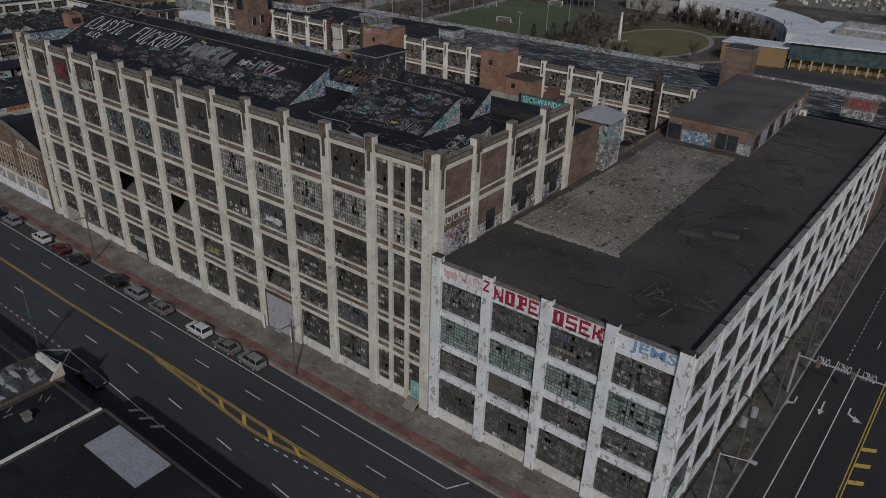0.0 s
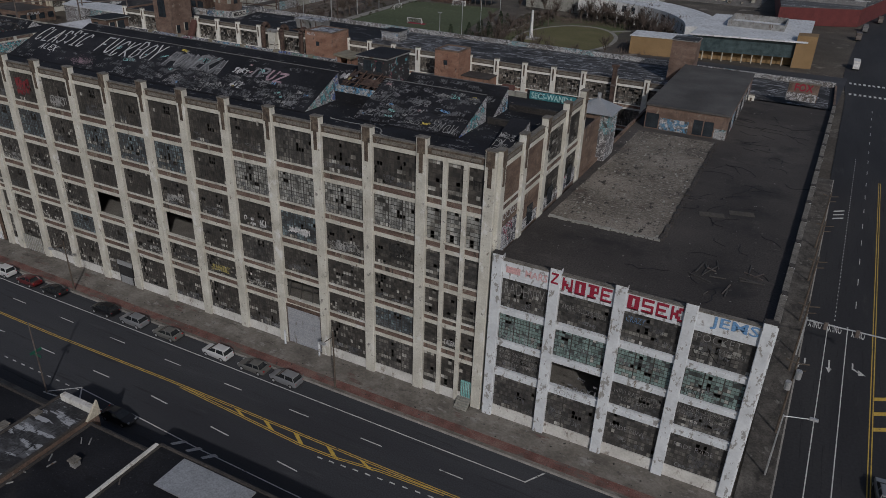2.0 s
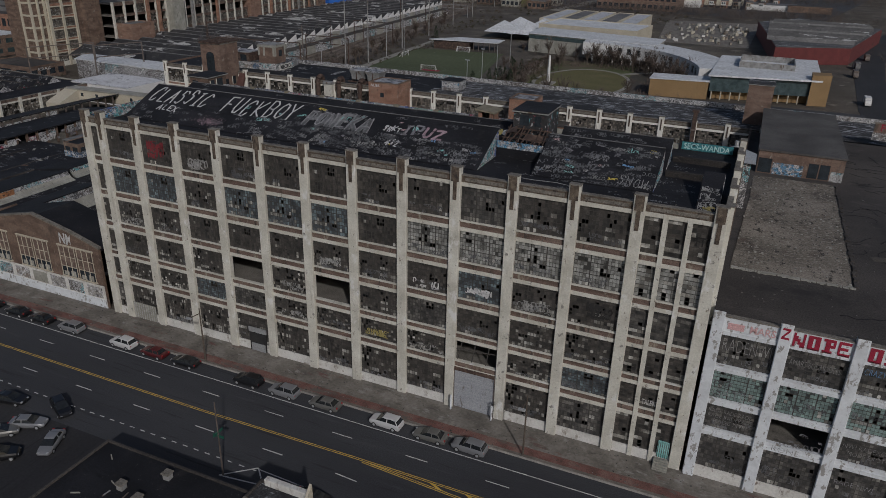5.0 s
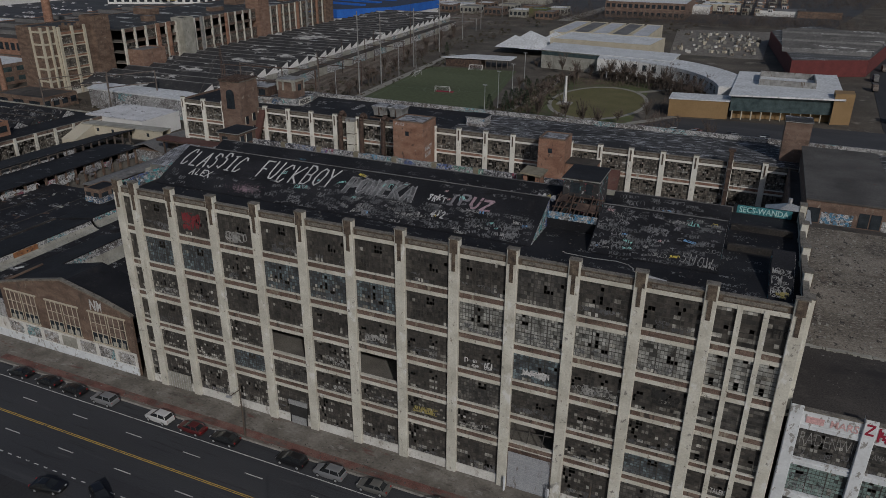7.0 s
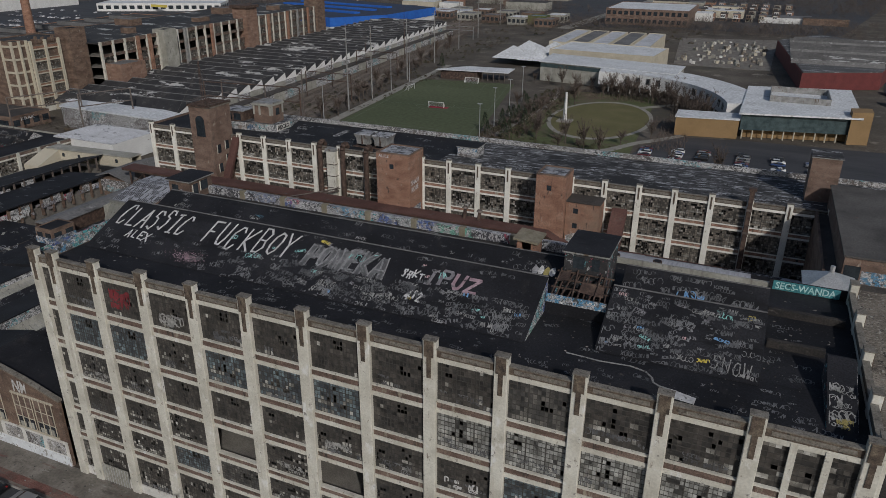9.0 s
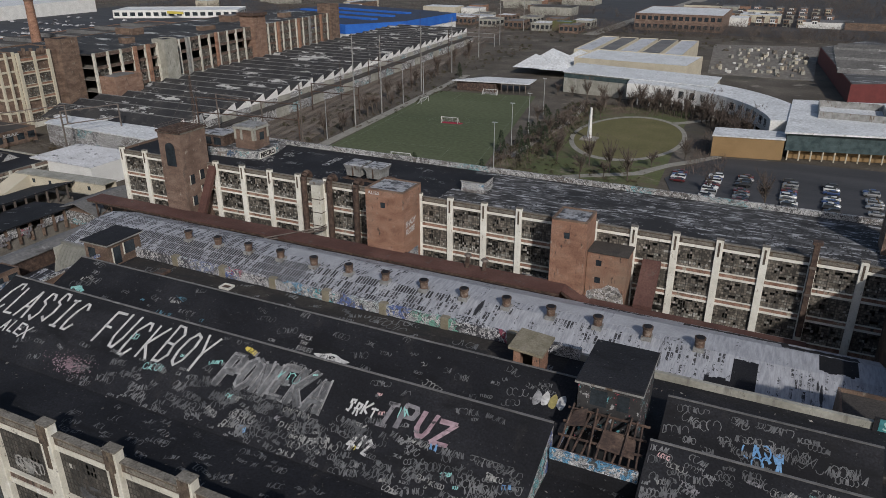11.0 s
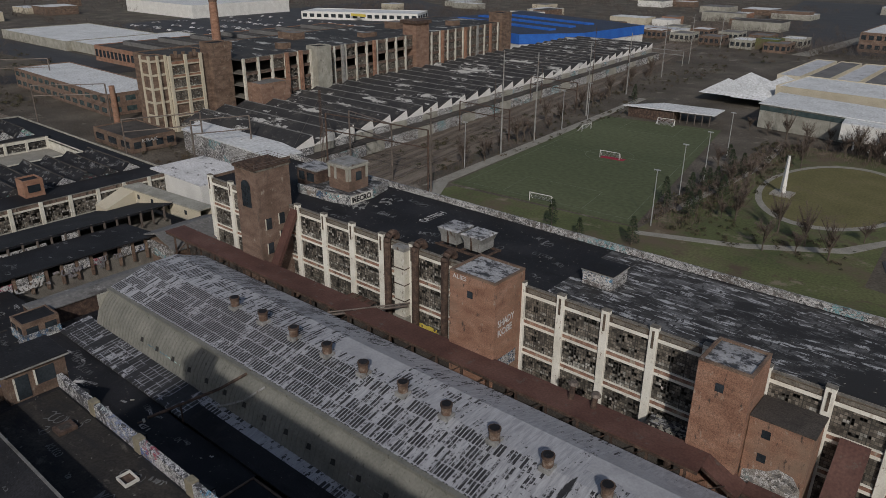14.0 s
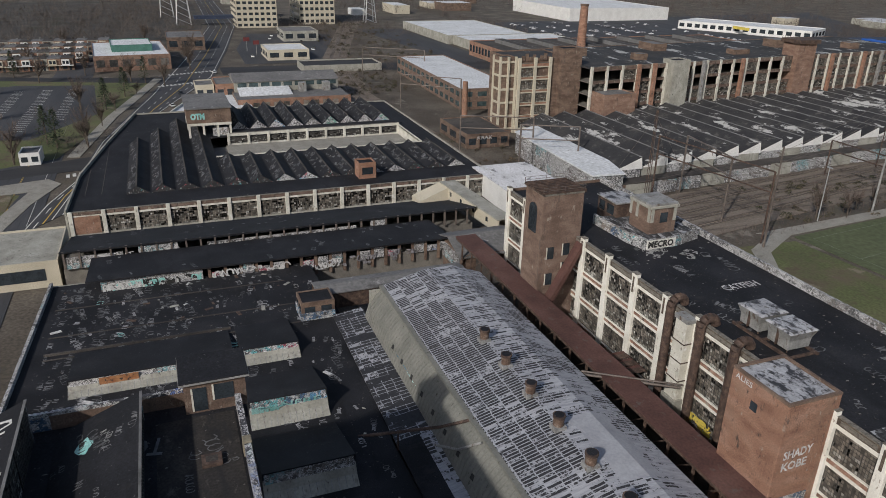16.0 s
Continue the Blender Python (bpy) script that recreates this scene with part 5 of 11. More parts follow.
part("lean_to_strip", Solid().along_x([(54.9, 7.05), (57.0, 7.4), (57.0, 7.62), (54.9, 7.37)], -112, SX1), "peelstrip", shed, "strip of patchy silver paint")


def vent(x):
    v = thing("roof_vent", "rusty round roof ventilator on a square curb", "roof vent", "ventilators on the silver roof", loc=(x, 67.7, 15.0))
    part("curb", Solid().box(x - 0.75, x + 0.75, 66.9, 68.5, 14.6, 15.6), "zinc", v)
    part("drum", Solid().tube((x, 67.7, 15.6), (x, 67.7, 16.9), 0.66, 14, 0.70), "ventrust", v)
    part("collar", Solid().tube((x, 67.7, 16.75), (x, 67.7, 17.05), 0.8, 14), "rust", v)
    part("cap", Solid().tube((x, 67.7, 17.05), (x, 67.7, 17.1), 0.62, 14), "tar", v)


for k in range(14):
    vent(-120.0 + 7.33 * k)

red = thing("red_roof_passage", "long low passage with a red-oxide metal roof", "passage", loc=(-80, 86, 0))
for xa, xb, ya, yb, za, zb in ((-166, -49.5, 81.7, 86.2, 12.3, 12.3), (-49.5, -45.0, 83.0, 86.4, 12.3, 9.9), (-45.0, -10, 84.6, 87.0, 9.9, 9.6)):
    part("roof", Solid().along_y([(xa, za), (xb, zb), (xb, zb - 0.22), (xa, za - 0.22)], ya, yb), "redroof", red)
    part("edge_beam", Solid().along_y([(xa, za - 0.22), (xb, zb - 0.22), (xb, zb - 0.7), (xa, za - 0.7)], ya + 0.1, ya + 0.25), "rust", red)
for k in range(32):
    x = -164 + 4.9 * k
    h, y = (12.0, 82.3) if x < -49.5 else (9.5, 84.7)
    part("trestle_post", Solid().box(x, x + 0.3, y, y + 0.3, 0, h), "rust", red)
    part("brace", Solid().tube((x + 0.1, y + 0.15, h - 4.6), (x + 4.9, y + 0.15, h - 0.6), 0.09, 4), "rust", red)
part("rail_beam", Solid().box(-166, -10, 84.75, 84.95, 4.6, 5.0), "rust", red)
part("wall", Solid().box(-166, -49.5, 85.9, 86.1, 0, 12.0), "tarmat", red)
part("wall", Solid().box(-49.5, -10, 86.7, 86.9, 0, 9.4), "tarmat", red)
for x, h in ((-68.4, 2.4), (-65.0, 2.0)):
    v = thing("rusty_flue", "crooked rusty flue on the red roof", "flue", "flues on the red roof", loc=(x, 84.9, 12.3))
    part("pipe", Solid().tube((x, 84.9, 12.2), (x + 0.2, 84.9, 12.3 + h), 0.45, 10, 0.35), "rust", v)
    part("hood", Solid().tube((x + 0.2, 84.9, 12.3 + h), (x + 0.25, 84.9, 12.7 + h), 0.75, 10, 0.5), "steel", v)
rub = thing("ruined_annex", "low ruined annex with rubble on its roof", "annex", loc=(-56, 90, 0))
part("wall", Solid().box(-59.5, -52.1, 88.0, R_Y - 0.5, 0, 9.6), "brickdark", rub)
part("roof", Solid().box(-59.7, -52.1, 87.8, R_Y - 0.5, 9.6, 9.85), "mottled", rub)
rq = random.Random(8)
heap = Solid()
for _ in range(70):
    x, y, w = rq.uniform(-59.3, -52.4), rq.uniform(88.1, 92.0), rq.uniform(0.1, 0.4)
    heap.box(x, x + w, y, y + w, 9.85, 9.87 + w * 0.6)
part("rubble", heap, "concrete", rub)["kind"] = "stuff"
single("yard", Solid().box(-165, -1, 78.7, 92.8, -0.1, 0.05), "sidewalk", "rubble-strewn yard between the shed and the wing", "yard", kind="structure")

# ---- simple buildings ----


def hall(name, label, category, x0, x1, y0, y1, h, wall, roof, group="", rows=0, cols=(0, 0), glass="darkglass", lip=0.5, z0=0.0, rz=0.0):
    """A flat-roofed block with parapets and rows of windows on the two sides that are seen (street side and east side)."""
    cx, cy = (x0 + x1) / 2, (y0 + y1) / 2
    b = thing(name, label, category, group, loc=(cx, cy, z0))
    f = Matrix.Translation((cx, cy, z0)) @ Matrix.Rotation(radians(rz), 4, "Z")
    w, d = x1 - x0, y1 - y0
    put = lambda nm, s, mt: under(part_at(nm, s, mt, f), b)
    put("wall", Solid().box(-w / 2, w / 2, -d / 2, d / 2, 0, h), wall)
    put("roof", Solid().box(-w / 2 + 0.3, w / 2 - 0.3, -d / 2 + 0.3, d / 2 - 0.3, h - 0.1, h + 0.06), roof)
    for a in () if not lip else ((-w / 2, w / 2, -d / 2, -d / 2 + 0.3), (-w / 2, w / 2, d / 2 - 0.3, d / 2), (-w / 2, -w / 2 + 0.3, -d / 2 + 0.3, d / 2 - 0.3), (w / 2 - 0.3, w / 2, -d / 2 + 0.3, d / 2 - 0.3)):
        put("parapet", Solid().box(*a, h, h + lip), wall)
    for r in range(rows):
        za, zb = h * (r + 0.3) / rows, h * (r + 0.78) / rows
        for k in range(cols[0]):
            xa = -w / 2 + w * (k + 0.18) / cols[0]
            put("window", Solid().box(xa, xa + w * 0.64 / cols[0], -d / 2 - 0.06, -d / 2 + 0.05, za, zb), glass)
        for k in range(cols[1]):
            ya = -d / 2 + d * (k + 0.18) / cols[1]
            put("window", Solid().box(w / 2 - 0.05, w / 2 + 0.06, ya, ya + d * 0.64 / cols[1], za, zb), glass)
    return b


def part_at(name, solid, mat, f):
    ob = part(name, solid, mat)
    ob.matrix_basis = f
    return ob


# ---- the west works: saw-tooth hall, long sheds and the big low roof ----
west = thing("sawtooth_hall", "one-storey factory hall with rows of black roof lights", "factory hall", loc=(-275, 60, 0))
facade(west, frame_at((-222.0, 2.5, 0), 90), [0.6 + 7.5 * k for k in range(16)], [(1.0, 5.2)], 6.6, 1.0, rng, pier="cream", band="spandrel", sill="cream", plinth="concrete", pier_top=0.1, lintel=0.3, kinds=lambda k, s: "panesrust")
part("brick_corner", Solid().box(-222.3, -221.9, 3.6, 9.6, 0.9, 5.4), "brick", west)
HALL_EDGE = [(-222.4, 2.4), (-253.0, 3.4), (-290.0, 9.2), (-333.0, 17.0)]
part("roof_deck", Solid().prism(HALL_EDGE[::-1] + [(-222.4, 41), (-333, 41)], 5.9, 6.3), "tar", west)
for a in ((-264, -222.4, 41, 116), (-333, -290, 41, 116), (-290, -264, 108.5, 116)):
    part("roof_deck", Solid().box(*a, 5.9, 6.3), "tar", west)
part("court_floor", Solid().box(-290, -264, 41, 108.5, 0.0, 2.6), "greyroof", west, "lower courtyard roof")
part("court_slab", Solid().box(-289, -277, 46, 108, 2.6, 3.3), "path", west, "pale flat slab in the courtyard")
for (xa, ya), (xb, yb) in zip(HALL_EDGE, HALL_EDGE[1:]):
    part("street_wall", Solid().prism([(xa, ya - 0.5), (xa, ya), (xb, yb), (xb, yb - 0.5)], 0, 7.2), "concrete", west)
part("west_wall", Solid().box(-333.4, -333, 16.6, 116, 0, 6.8), "concrete", west)
part("north_wall", Solid().box(-333, -222.4, 115.6, 116, 0, 6.8), "concrete", west)
part("court_wall", Solid().box(-264.4, -264, 41, 108.5, 2.6, 6.6), "cream", west)
part("court_wall", Solid().box(-290, -264, 108.5, 108.9, 2.6, 6.6), "cream", west)
facade(west, frame_at((-290.0, 46.5, 0), 90), [0.6 + 6.8 * k for k in range(10)], [(3.6, 6.2)], 7.2, 0.9, rng, pier="cream", band="cream", sill="cream", plinth="cream", pier_top=0.0, base=2.6)
part("far_roof", Solid().box(-329, -290.4, 47, 110, 7.0, 7.3), "tar", west)
for y, x in ((5.5, -262), (9.5, -288)):
    part("roof_seam", Solid().box(x, -236, y, y + 0.2, 6.3, 6.36), "tarmat", west)


def roof_light(x0, x1, y0, y1, z0, h, end):
    m = thing("sawtooth_light", "black tarred triangular roof light with a painted end", "roof light", "roof lights of the saw-tooth hall", loc=((x0 + x1) / 2, y0, z0))
    peak = y0 + (y1 - y0) * 0.45
    part("roof_slope", Solid().along_x([(y0, z0), (y1, z0), (peak, z0 + h)], x0, x1 - 0.15), "tar", m)
    part("gable", Solid().along_x([(y0 + 0.15, z0), (y1 - 0.15, z0), (peak, z0 + h - 0.15)], x1 - 0.15, x1), end, m)
    part("ridge_cap", Solid().box(x0, x1, peak - 0.2, peak + 0.2, z0 + h - 0.1, z0 + h + 0.1), "tarmat", m)
    part("graffiti", scribbles(random.Random(int(y0 * 10)), int((x1 - x0) / 1.4), (x0 + 0.5, y1 - 0.1, z0 + 0.06), (1, 0, 0), (0, peak - y1, h), x1 - x0 - 1, math.hypot(peak - y1, h) - 0.3, 0.9, 0.14), "paintfaint", m)["kind"] = "stuff"
    part("graffiti", scribbles(random.Random(int(y0 * 7)), int((x1 - x0) / 1.6), (x0 + 0.5, y0 + 0.1, z0 + 0.08), (1, 0, 0), (0, peak - y0, h), x1 - x0 - 1, math.hypot(peak - y0, h) - 0.3, 0.8, 0.12), "paintfaint", m)["kind"] = "stuff"
    bits = Solid()
    q = random.Random(int(y0 * 3))
    for _ in range(int((x1 - x0) / 3)):
        x, f, w = q.uniform(x0 + 1, x1 - 1), q.uniform(0.1, 0.85), q.uniform(0.15, 0.5)
        y, z = y0 + (peak - y0) * f, z0 + h * f
        bits.quad((x - w, y - 0.2, z - 0.2 * h / (peak - y0) + 0.05), (x + w, y - 0.2, z - 0.2 * h / (peak - y0) + 0.05), (x + w * 0.7, y + w, z + w * h / (peak - y0) + 0.05), (x - w * 0.8, y + w * 0.8, z + w * 0.8 * h / (peak - y0) + 0.05))
    part("flake_litter", bits, "flakes", m)["kind"] = "stuff"


for k, far_x in enumerate((-288, -300, -314, -317)):
    roof_light(far_x, -234, 15.6 + 6.4 * k, 21.6 + 6.4 * k, 6.3, 2.1, "muraldark")
for k in range(11):
    roof_light(-261, -234, 41.4 + 6.5 * k, 47.5 + 6.5 * k, 6.3, 2.1, ("muraldark", "muraldark", "muralwhite", "mural")[k % 4])
for k in range(9):
    roof_light(-327, -295, 48.6 + 6.5 * k, 54.8 + 6.5 * k, 7.3, 2.9, ("muralwhite", "muralwhite", "mural")[k % 3])
hall("roof_house", "small red brick stair house on the tarred roof", "stair house", -234, -229, 77.4, 82.4, 4.2, "brick", "tar", z0=6.3, rows=1, cols=(0, 1))
loft = thing("roof_house", "brown boarded roof house standing on cream posts", "roof house", loc=(-300, 41, 6.3))
part("wall", Solid().box(-316, -290.4, 34.2, 48.6, 11.2, 16.0), "brickdark", loft)
part("roof", Solid().box(-316.4, -290.0, 33.8, 49.0, 16.0, 16.4), "greyroof", loft)
part("beam", Solid().box(-290.6, -290.1, 34.2, 48.6, 10.4, 11.2), "cream", loft)
for x in (-290.9, -303.0, -315.6):
    for y in (34.4, 39.0, 43.6, 47.8):
        part("post", Solid().box(x, x + 0.6, y, y + 0.7, 6.3, 11.2), "cream", loft)
part("painted_panel", Solid().box(-290.38, -290.32, 42.2, 47.4, 6.6, 9.4), "muralpale", loft)
letters("painted_letters", "OTM", 2.2, "paintteal", loft, (-290.34, 35.4, 12.4), (0, 1, 0), (0, 0, 1), 4.6, bold=0.06)
ledge = thing("white_ledge_shop", "low building with a broad white flat roof", "shop", loc=(-362, 46, 0))
part("wall", Solid().prism([(-334, 27), (-384, 44), (-396, 63), (-334, 62)], 0, 3.8), "brickdark", ledge)
part("roof", Solid().prism([(-333.7, 26.7), (-384.3, 43.7), (-396.4, 63.2), (-333.7, 62.2)], 3.8, 4.1), "whiteroof", ledge)
part("parapet", Solid().prism([(-333.7, 26.4), (-384.3, 43.4), (-384.2, 43.9), (-333.7, 26.9)], 3.8, 5.0), "plaster", ledge)
hall("stone_house", "small pale stone house behind the white roof", "house", -392, -378, 41.5, 49.5, 8.2, "beige", "greyroof", rows=1, cols=(1, 2))
hall("brick_house", "small red brick house with a flat roof", "house", -396, -376, 50, 58.5, 8.6, "brick", "greyroof", rows=1, cols=(1, 2))
long_shop = thing("long_brick_workshop", "long brick workshop with a raised glazed monitor roof", "workshop", loc=(-365, 82, 0))
part("front_wall", Solid().box(-352.4, -352, 57, 106, 0, 6.2), "brick", long_shop)
part("wall", Solid().box(-396, -352.4, 57, 106, 0, 5.4), "brickdark", long_shop)
part("front_roof", Solid().box(-372, -352.4, 57, 106, 5.4, 5.7), "greyroof", long_shop)
part("pale_roof_strip", Solid().along_y([(-373, 7.4), (-362, 5.7), (-362, 6.0), (-373, 7.7)], 59, 82), "whiteroof", long_shop)
part("monitor_wall", Solid().box(-396, -373, 58, 105, 5.4, 10.0), "concrete", long_shop)
for k in range(9):
    part("monitor_window", Solid().box(-373.02, -372.9, 59.4 + 5.1 * k, 63.3 + 5.1 * k, 7.7, 9.5), "greenglass", long_shop)
part("monitor_roof", Solid().along_y([(-397, 10.0), (-372.4, 10.0), (-384, 12.4)], 57.6, 105.4), "greyroof", long_shop)
for y in (86, 97):
    part("roof_box", Solid().box(-371, -367, y, y + 3.2, 5.7, 9.6, 0.1), "zinc", long_shop)
for k in range(11):
    part("front_window", Solid().box(-352.02, -351.92, 59 + 4.3 * k, 61.6 + 4.3 * k, 1.8, 4.8), "panesrust", long_shop)

strip_a = thing("platform_shed", "long low open-sided loading shed with a black roof", "shed", "loading sheds", loc=(-205, 50, 0))
part("roof", Solid().along_y([(-212.0, 3.9), (-190.0, 8.7), (-190.0, 9.0), (-212.0, 4.2)], 4, 97), "tar", strip_a)
for k in range(31):
    part("post", Solid().box(-190.5, -190.1, 4.5 + 3 * k, 4.9 + 3 * k, 5.0, 9.0), "steel", strip_a)
for k, (ya, yb) in enumerate(((5, 16), (19, 27), (33, 66.5), (70, 74))):
    part("painted_wall", Solid().box(-190.6, -190.3, ya, yb, 5.0, 8.3 if k % 2 else 7.6), "muralwhite", strip_a)
part("floor", Solid().box(-200, -191.0, 4.2, 96.5, 0, 4.6), "floor", strip_a)
letters("painted_letters", "TRAX", 1.6, "blackpaint_void", strip_a, (-190.25, 52.5, 5.7), (0, 1, 0), (0, 0, 1), 5.0)
strip_b = thing("platform_shed", "long black-roofed shed above a graffiti-covered wall", "shed", "loading sheds", loc=(-182, 48, 0))
part("roof", Solid().along_y([(-189.0, 7.2), (-173.6, 8.6), (-173.6, 8.9), (-189.0, 7.5)], 10, 84), "tar", strip_b)
part("wall", Solid().box(-174.4, -174.0, 12.5, 31, 4, 8.5), "muralwhite", strip_b)
for k in range(17):
    part("post", Solid().box(-174.6, -174.2, 32 + 3.05 * k, 32.6 + 3.05 * k, 4, 8.5), "brickdark", strip_b)
    if k % 4 != 1:
        part("infill", Solid().box(-174.4, -174.25, 32.7 + 3.05 * k, 34.9 + 3.05 * k, 6.0, 7.4 + 0.5 * (k % 3)), "muralwhite" if k % 3 else "mural", strip_b)
part("floor", Solid().box(-188.5, -174.8, 11, 84, 0, 6.2), "floor", strip_b)
for y, w, n, size, mt in ((12.6, 12, 7, 1.9, "paint"), (12.6, 18, 9, 1.4, "paintteal"), (20, 10, 6, 1.3, "blackpaint_void"), (33, 26, 12, 1.4, "paint"), (36, 40, 14, 1.0, "paintlilac")):
    part("graffiti", scribbles(random.Random(int(y * 7 + n)), n, (-173.96, y, 5.2), (0, 1, 0), (0, 0, 1), w, 2.6, size, 0.24), mt, strip_b)["kind"] = "stuff"
for y, w, n, size, mt in ((33, 33, 16, 1.5, "blackpaint_void"), (34, 32, 12, 1.2, "paint"), (5, 22, 8, 1.2, "paint")):
    part("graffiti", scribbles(random.Random(int(y * 3 + n)), n, (-190.26, y, 5.4), (0, 1, 0), (0, 0, 1), w, 2.0, size, 0.2), mt, strip_a)["kind"] = "stuff"
for z, x, y in ((6.37, -177, 8),):
    for mt, n, size, st in (("paintfaint", 130, 0.8, 0.08), ("painttext", 8, 0.8, 0.10), ("paintteal", 4, 1.3, 0.12)):
        single("graffiti", scribbles(random.Random(n), n, (x, y, z), (1, 0, 0), (0, 1, 0), 34, 42, size, st), mt, "sprayed tags on the black roof", "graffiti", kind="stuff")
for st_, x0, z0, dx, dz, y0 in ((strip_a, -211, 4.5, 20.5, 4.48, 6), (strip_b, -188, 7.65, 13.5, 1.2, 12)):
    part("graffiti", scribbles(random.Random(int(-x0)), 30, (x0, y0, z0), (dx, 0, dz), (0, 1, 0), dx, 70, 0.8, 0.12), "paintfaint", st_)["kind"] = "stuff"

big = thing("low_roof_hall", "large one-storey hall under a black tarred roof", "factory hall", loc=(-140, 28, 0))
part("roof_deck", Solid().prism([(-179, 3.6), (-124, 0.8), (-94, 0.8), (-94, 52), (-112, 51.4), (-144, 53.6), (-179, 52)], 5.9, 6.35), "tar", big)
part("front_wall", Solid().prism([(-179.4, 3.2), (-124, 0.4), (-124, 0.9), (-179.4, 3.7)], 0, 7.2), "muralwhite", big)
part("south_wall", Solid().box(-179.4, -179.0, 3.6, 52, 0, 6.4), "concrete", big)
for x in (-158.0, -168.5, -150.5):
    part("roof_seam", Solid().box(x, x + 0.3, 5, 46, 6.35, 6.44), "tarmat", big)
part("roof_step", Solid().box(-152, -151.6, 5, 34, 6.35, 6.7), "tarmat", big)
for x, y0, y1, h, m in ((-121.2, 9.6, 31.0, 3.3, "muralwhite"), (-137.6, 9.6, 33.5, 1.9, "muralwhite"), (-106.0, 33.5, 45.0, 3.3, "muralwhite"), (-121.5, 33.8, 44.8, 3.3, "muralteal"), (-138.5, 34.6, 43.8, 1.9, "mural")):
    g = thing("sawtooth_monitor", "black roof monitor with a curved wall under a painted band", "roof monitor", "monitors on the low roof", loc=(x, y0, 6.3))
    zt = 6.3 + h
    part("roof", Solid().along_y([(x - 13.5, 6.3), (x - 1.9, zt), (x - 1.9, zt + 0.2), (x - 13.5, 6.5)], y0, y1), "tar", g)
    part("curved_wall", Solid().along_y([(x - 2.0, zt + 0.1), (x - 1.9, zt - 0.3 * h), (x - 1.3, 6.3 + 0.3 * h), (x, 6.35), (x - 0.5, 6.3), (x - 1.6, 6.3 + 0.2 * h), (x - 2.2, zt - 0.3 * h)], y0, y1), "concrete", g)
    part("painted_band", Solid().along_y([(x - 1.98, zt + 0.05), (x - 1.88, zt - 0.3 * h), (x - 1.55, 6.3 + 0.45 * h), (x - 1.62, 6.3 + 0.45 * h), (x - 1.95, zt - 0.3 * h), (x - 2.05, zt + 0.05)], y0 + 0.1, y1 - 0.1), m, g, "band of sprayed graffiti")
    k = 0
    while y0 + 0.9 * k < y1 - 0.5:
        part("rib", Solid().along_y([(x - 1.28, 6.3 + 0.31 * h), (x + 0.03, 6.36), (x - 0.05, 6.36), (x - 1.36, 6.3 + 0.29 * h)], y0 + 0.9 * k, y0 + 0.9 * k + 0.1), "zinc", g)
        k += 1
    for y in (y0, y1 - 0.2):
        part("side_wall", Solid().along_y([(x - 13.5, 6.3), (x - 1.0, 6.3), (x - 1.9, zt - 0.3 * h), (x - 1.9, zt)], y, y + 0.2), "tar", g)
part("orange_panel", Solid().box(-139.3, -139.1, 13.9, 19.4, 7.0, 8.2), "paintorange", big)
kiosk = hall("roof_kiosk", "small roofless painted kiosk on the black roof", "kiosk", -155.5, -150.5, 46.2, 52.2, 3.3, "brickdark", "tar", z0=6.3, rows=1, cols=(2, 2), lip=0.2)
part("painted_base", Solid().box(-150.5, -150.3, 46.2, 52.2, 6.35, 7.8).box(-155.5, -150.5, 46.0, 46.2, 6.35, 7.8), "muralteal", kiosk)
walkway = thing("covered_walkway", "long grey covered walkway bending along the roof", "walkway", loc=(-160, 65, 6))
part("roof", Solid().along_y([(-160.5, 8.9), (-157.6, 9.4), (-154.6, 8.9), (-154.6, 8.7), (-160.5, 8.7)], 50, 80), "greyroof", walkway)
part("wall", Solid().box(-155.2, -155.0, 52, 80, 5.5, 8.7), "rust", walkway)
part("wall", Solid().box(-160.2, -160.0, 50, 80, 5.5, 8.7), "rust", walkway)
crossshed = thing("grey_gabled_shed", "grey-roofed gabled shed beside the brick tower", "shed", loc=(-171, 90, 0))
part("roof", Solid().along_y([(-179, 8.0), (-171.5, 10.2), (-164, 8.0), (-164, 7.7), (-171.5, 9.9), (-179, 7.7)], 82, 99), "greyroof", crossshed)
part("wall", Solid().box(-178.4, -164.5, 82.5, 98.5, 0, 8.2), "brickdark", crossshed)
part("painted_end", Solid().box(-178, -165, 82.3, 82.5, 4.5, 7.9), "muralwhite", crossshed)

gab = thing("gabled_brick_shop", "brown brick workshop with a low gable and tall windows", "workshop", loc=(-109, 0, 0))
part("front_wall", Solid().rings([[(x, y, z) for x, z in ((-124, 0), (-93.9, 0), (-93.9, 11.0), (-100, 12.8), (-108.5, 14.6), (-117, 12.8), (-124, 11.0))] for y in (0.1, 0.6)]), "brickdark", gab)
part("painted_base", Solid().box(-140, -93.9, -0.05, 0.1, 0, 4.2), "plaster", gab)
for k in range(7):
    part("painted_panel", Solid().box(-123.6 + 4.3 * k, -120.2 + 4.3 * k, -0.09, -0.05, 1.9, 3.9), ("muralpale", "muralwhite", "muralpale", "concrete")[k % 4], gab)
part("pale_base", Solid().box(-140, -93.9, -0.12, -0.05, 0, 1.7), "white", gab)
part("roof", Solid().along_y([(-124, 10.7), (-108.5, 14.2), (-93.9, 10.7), (-93.9, 10.4), (-108.5, 13.9), (-124, 10.4)], 0.6, 9), "tar", gab)
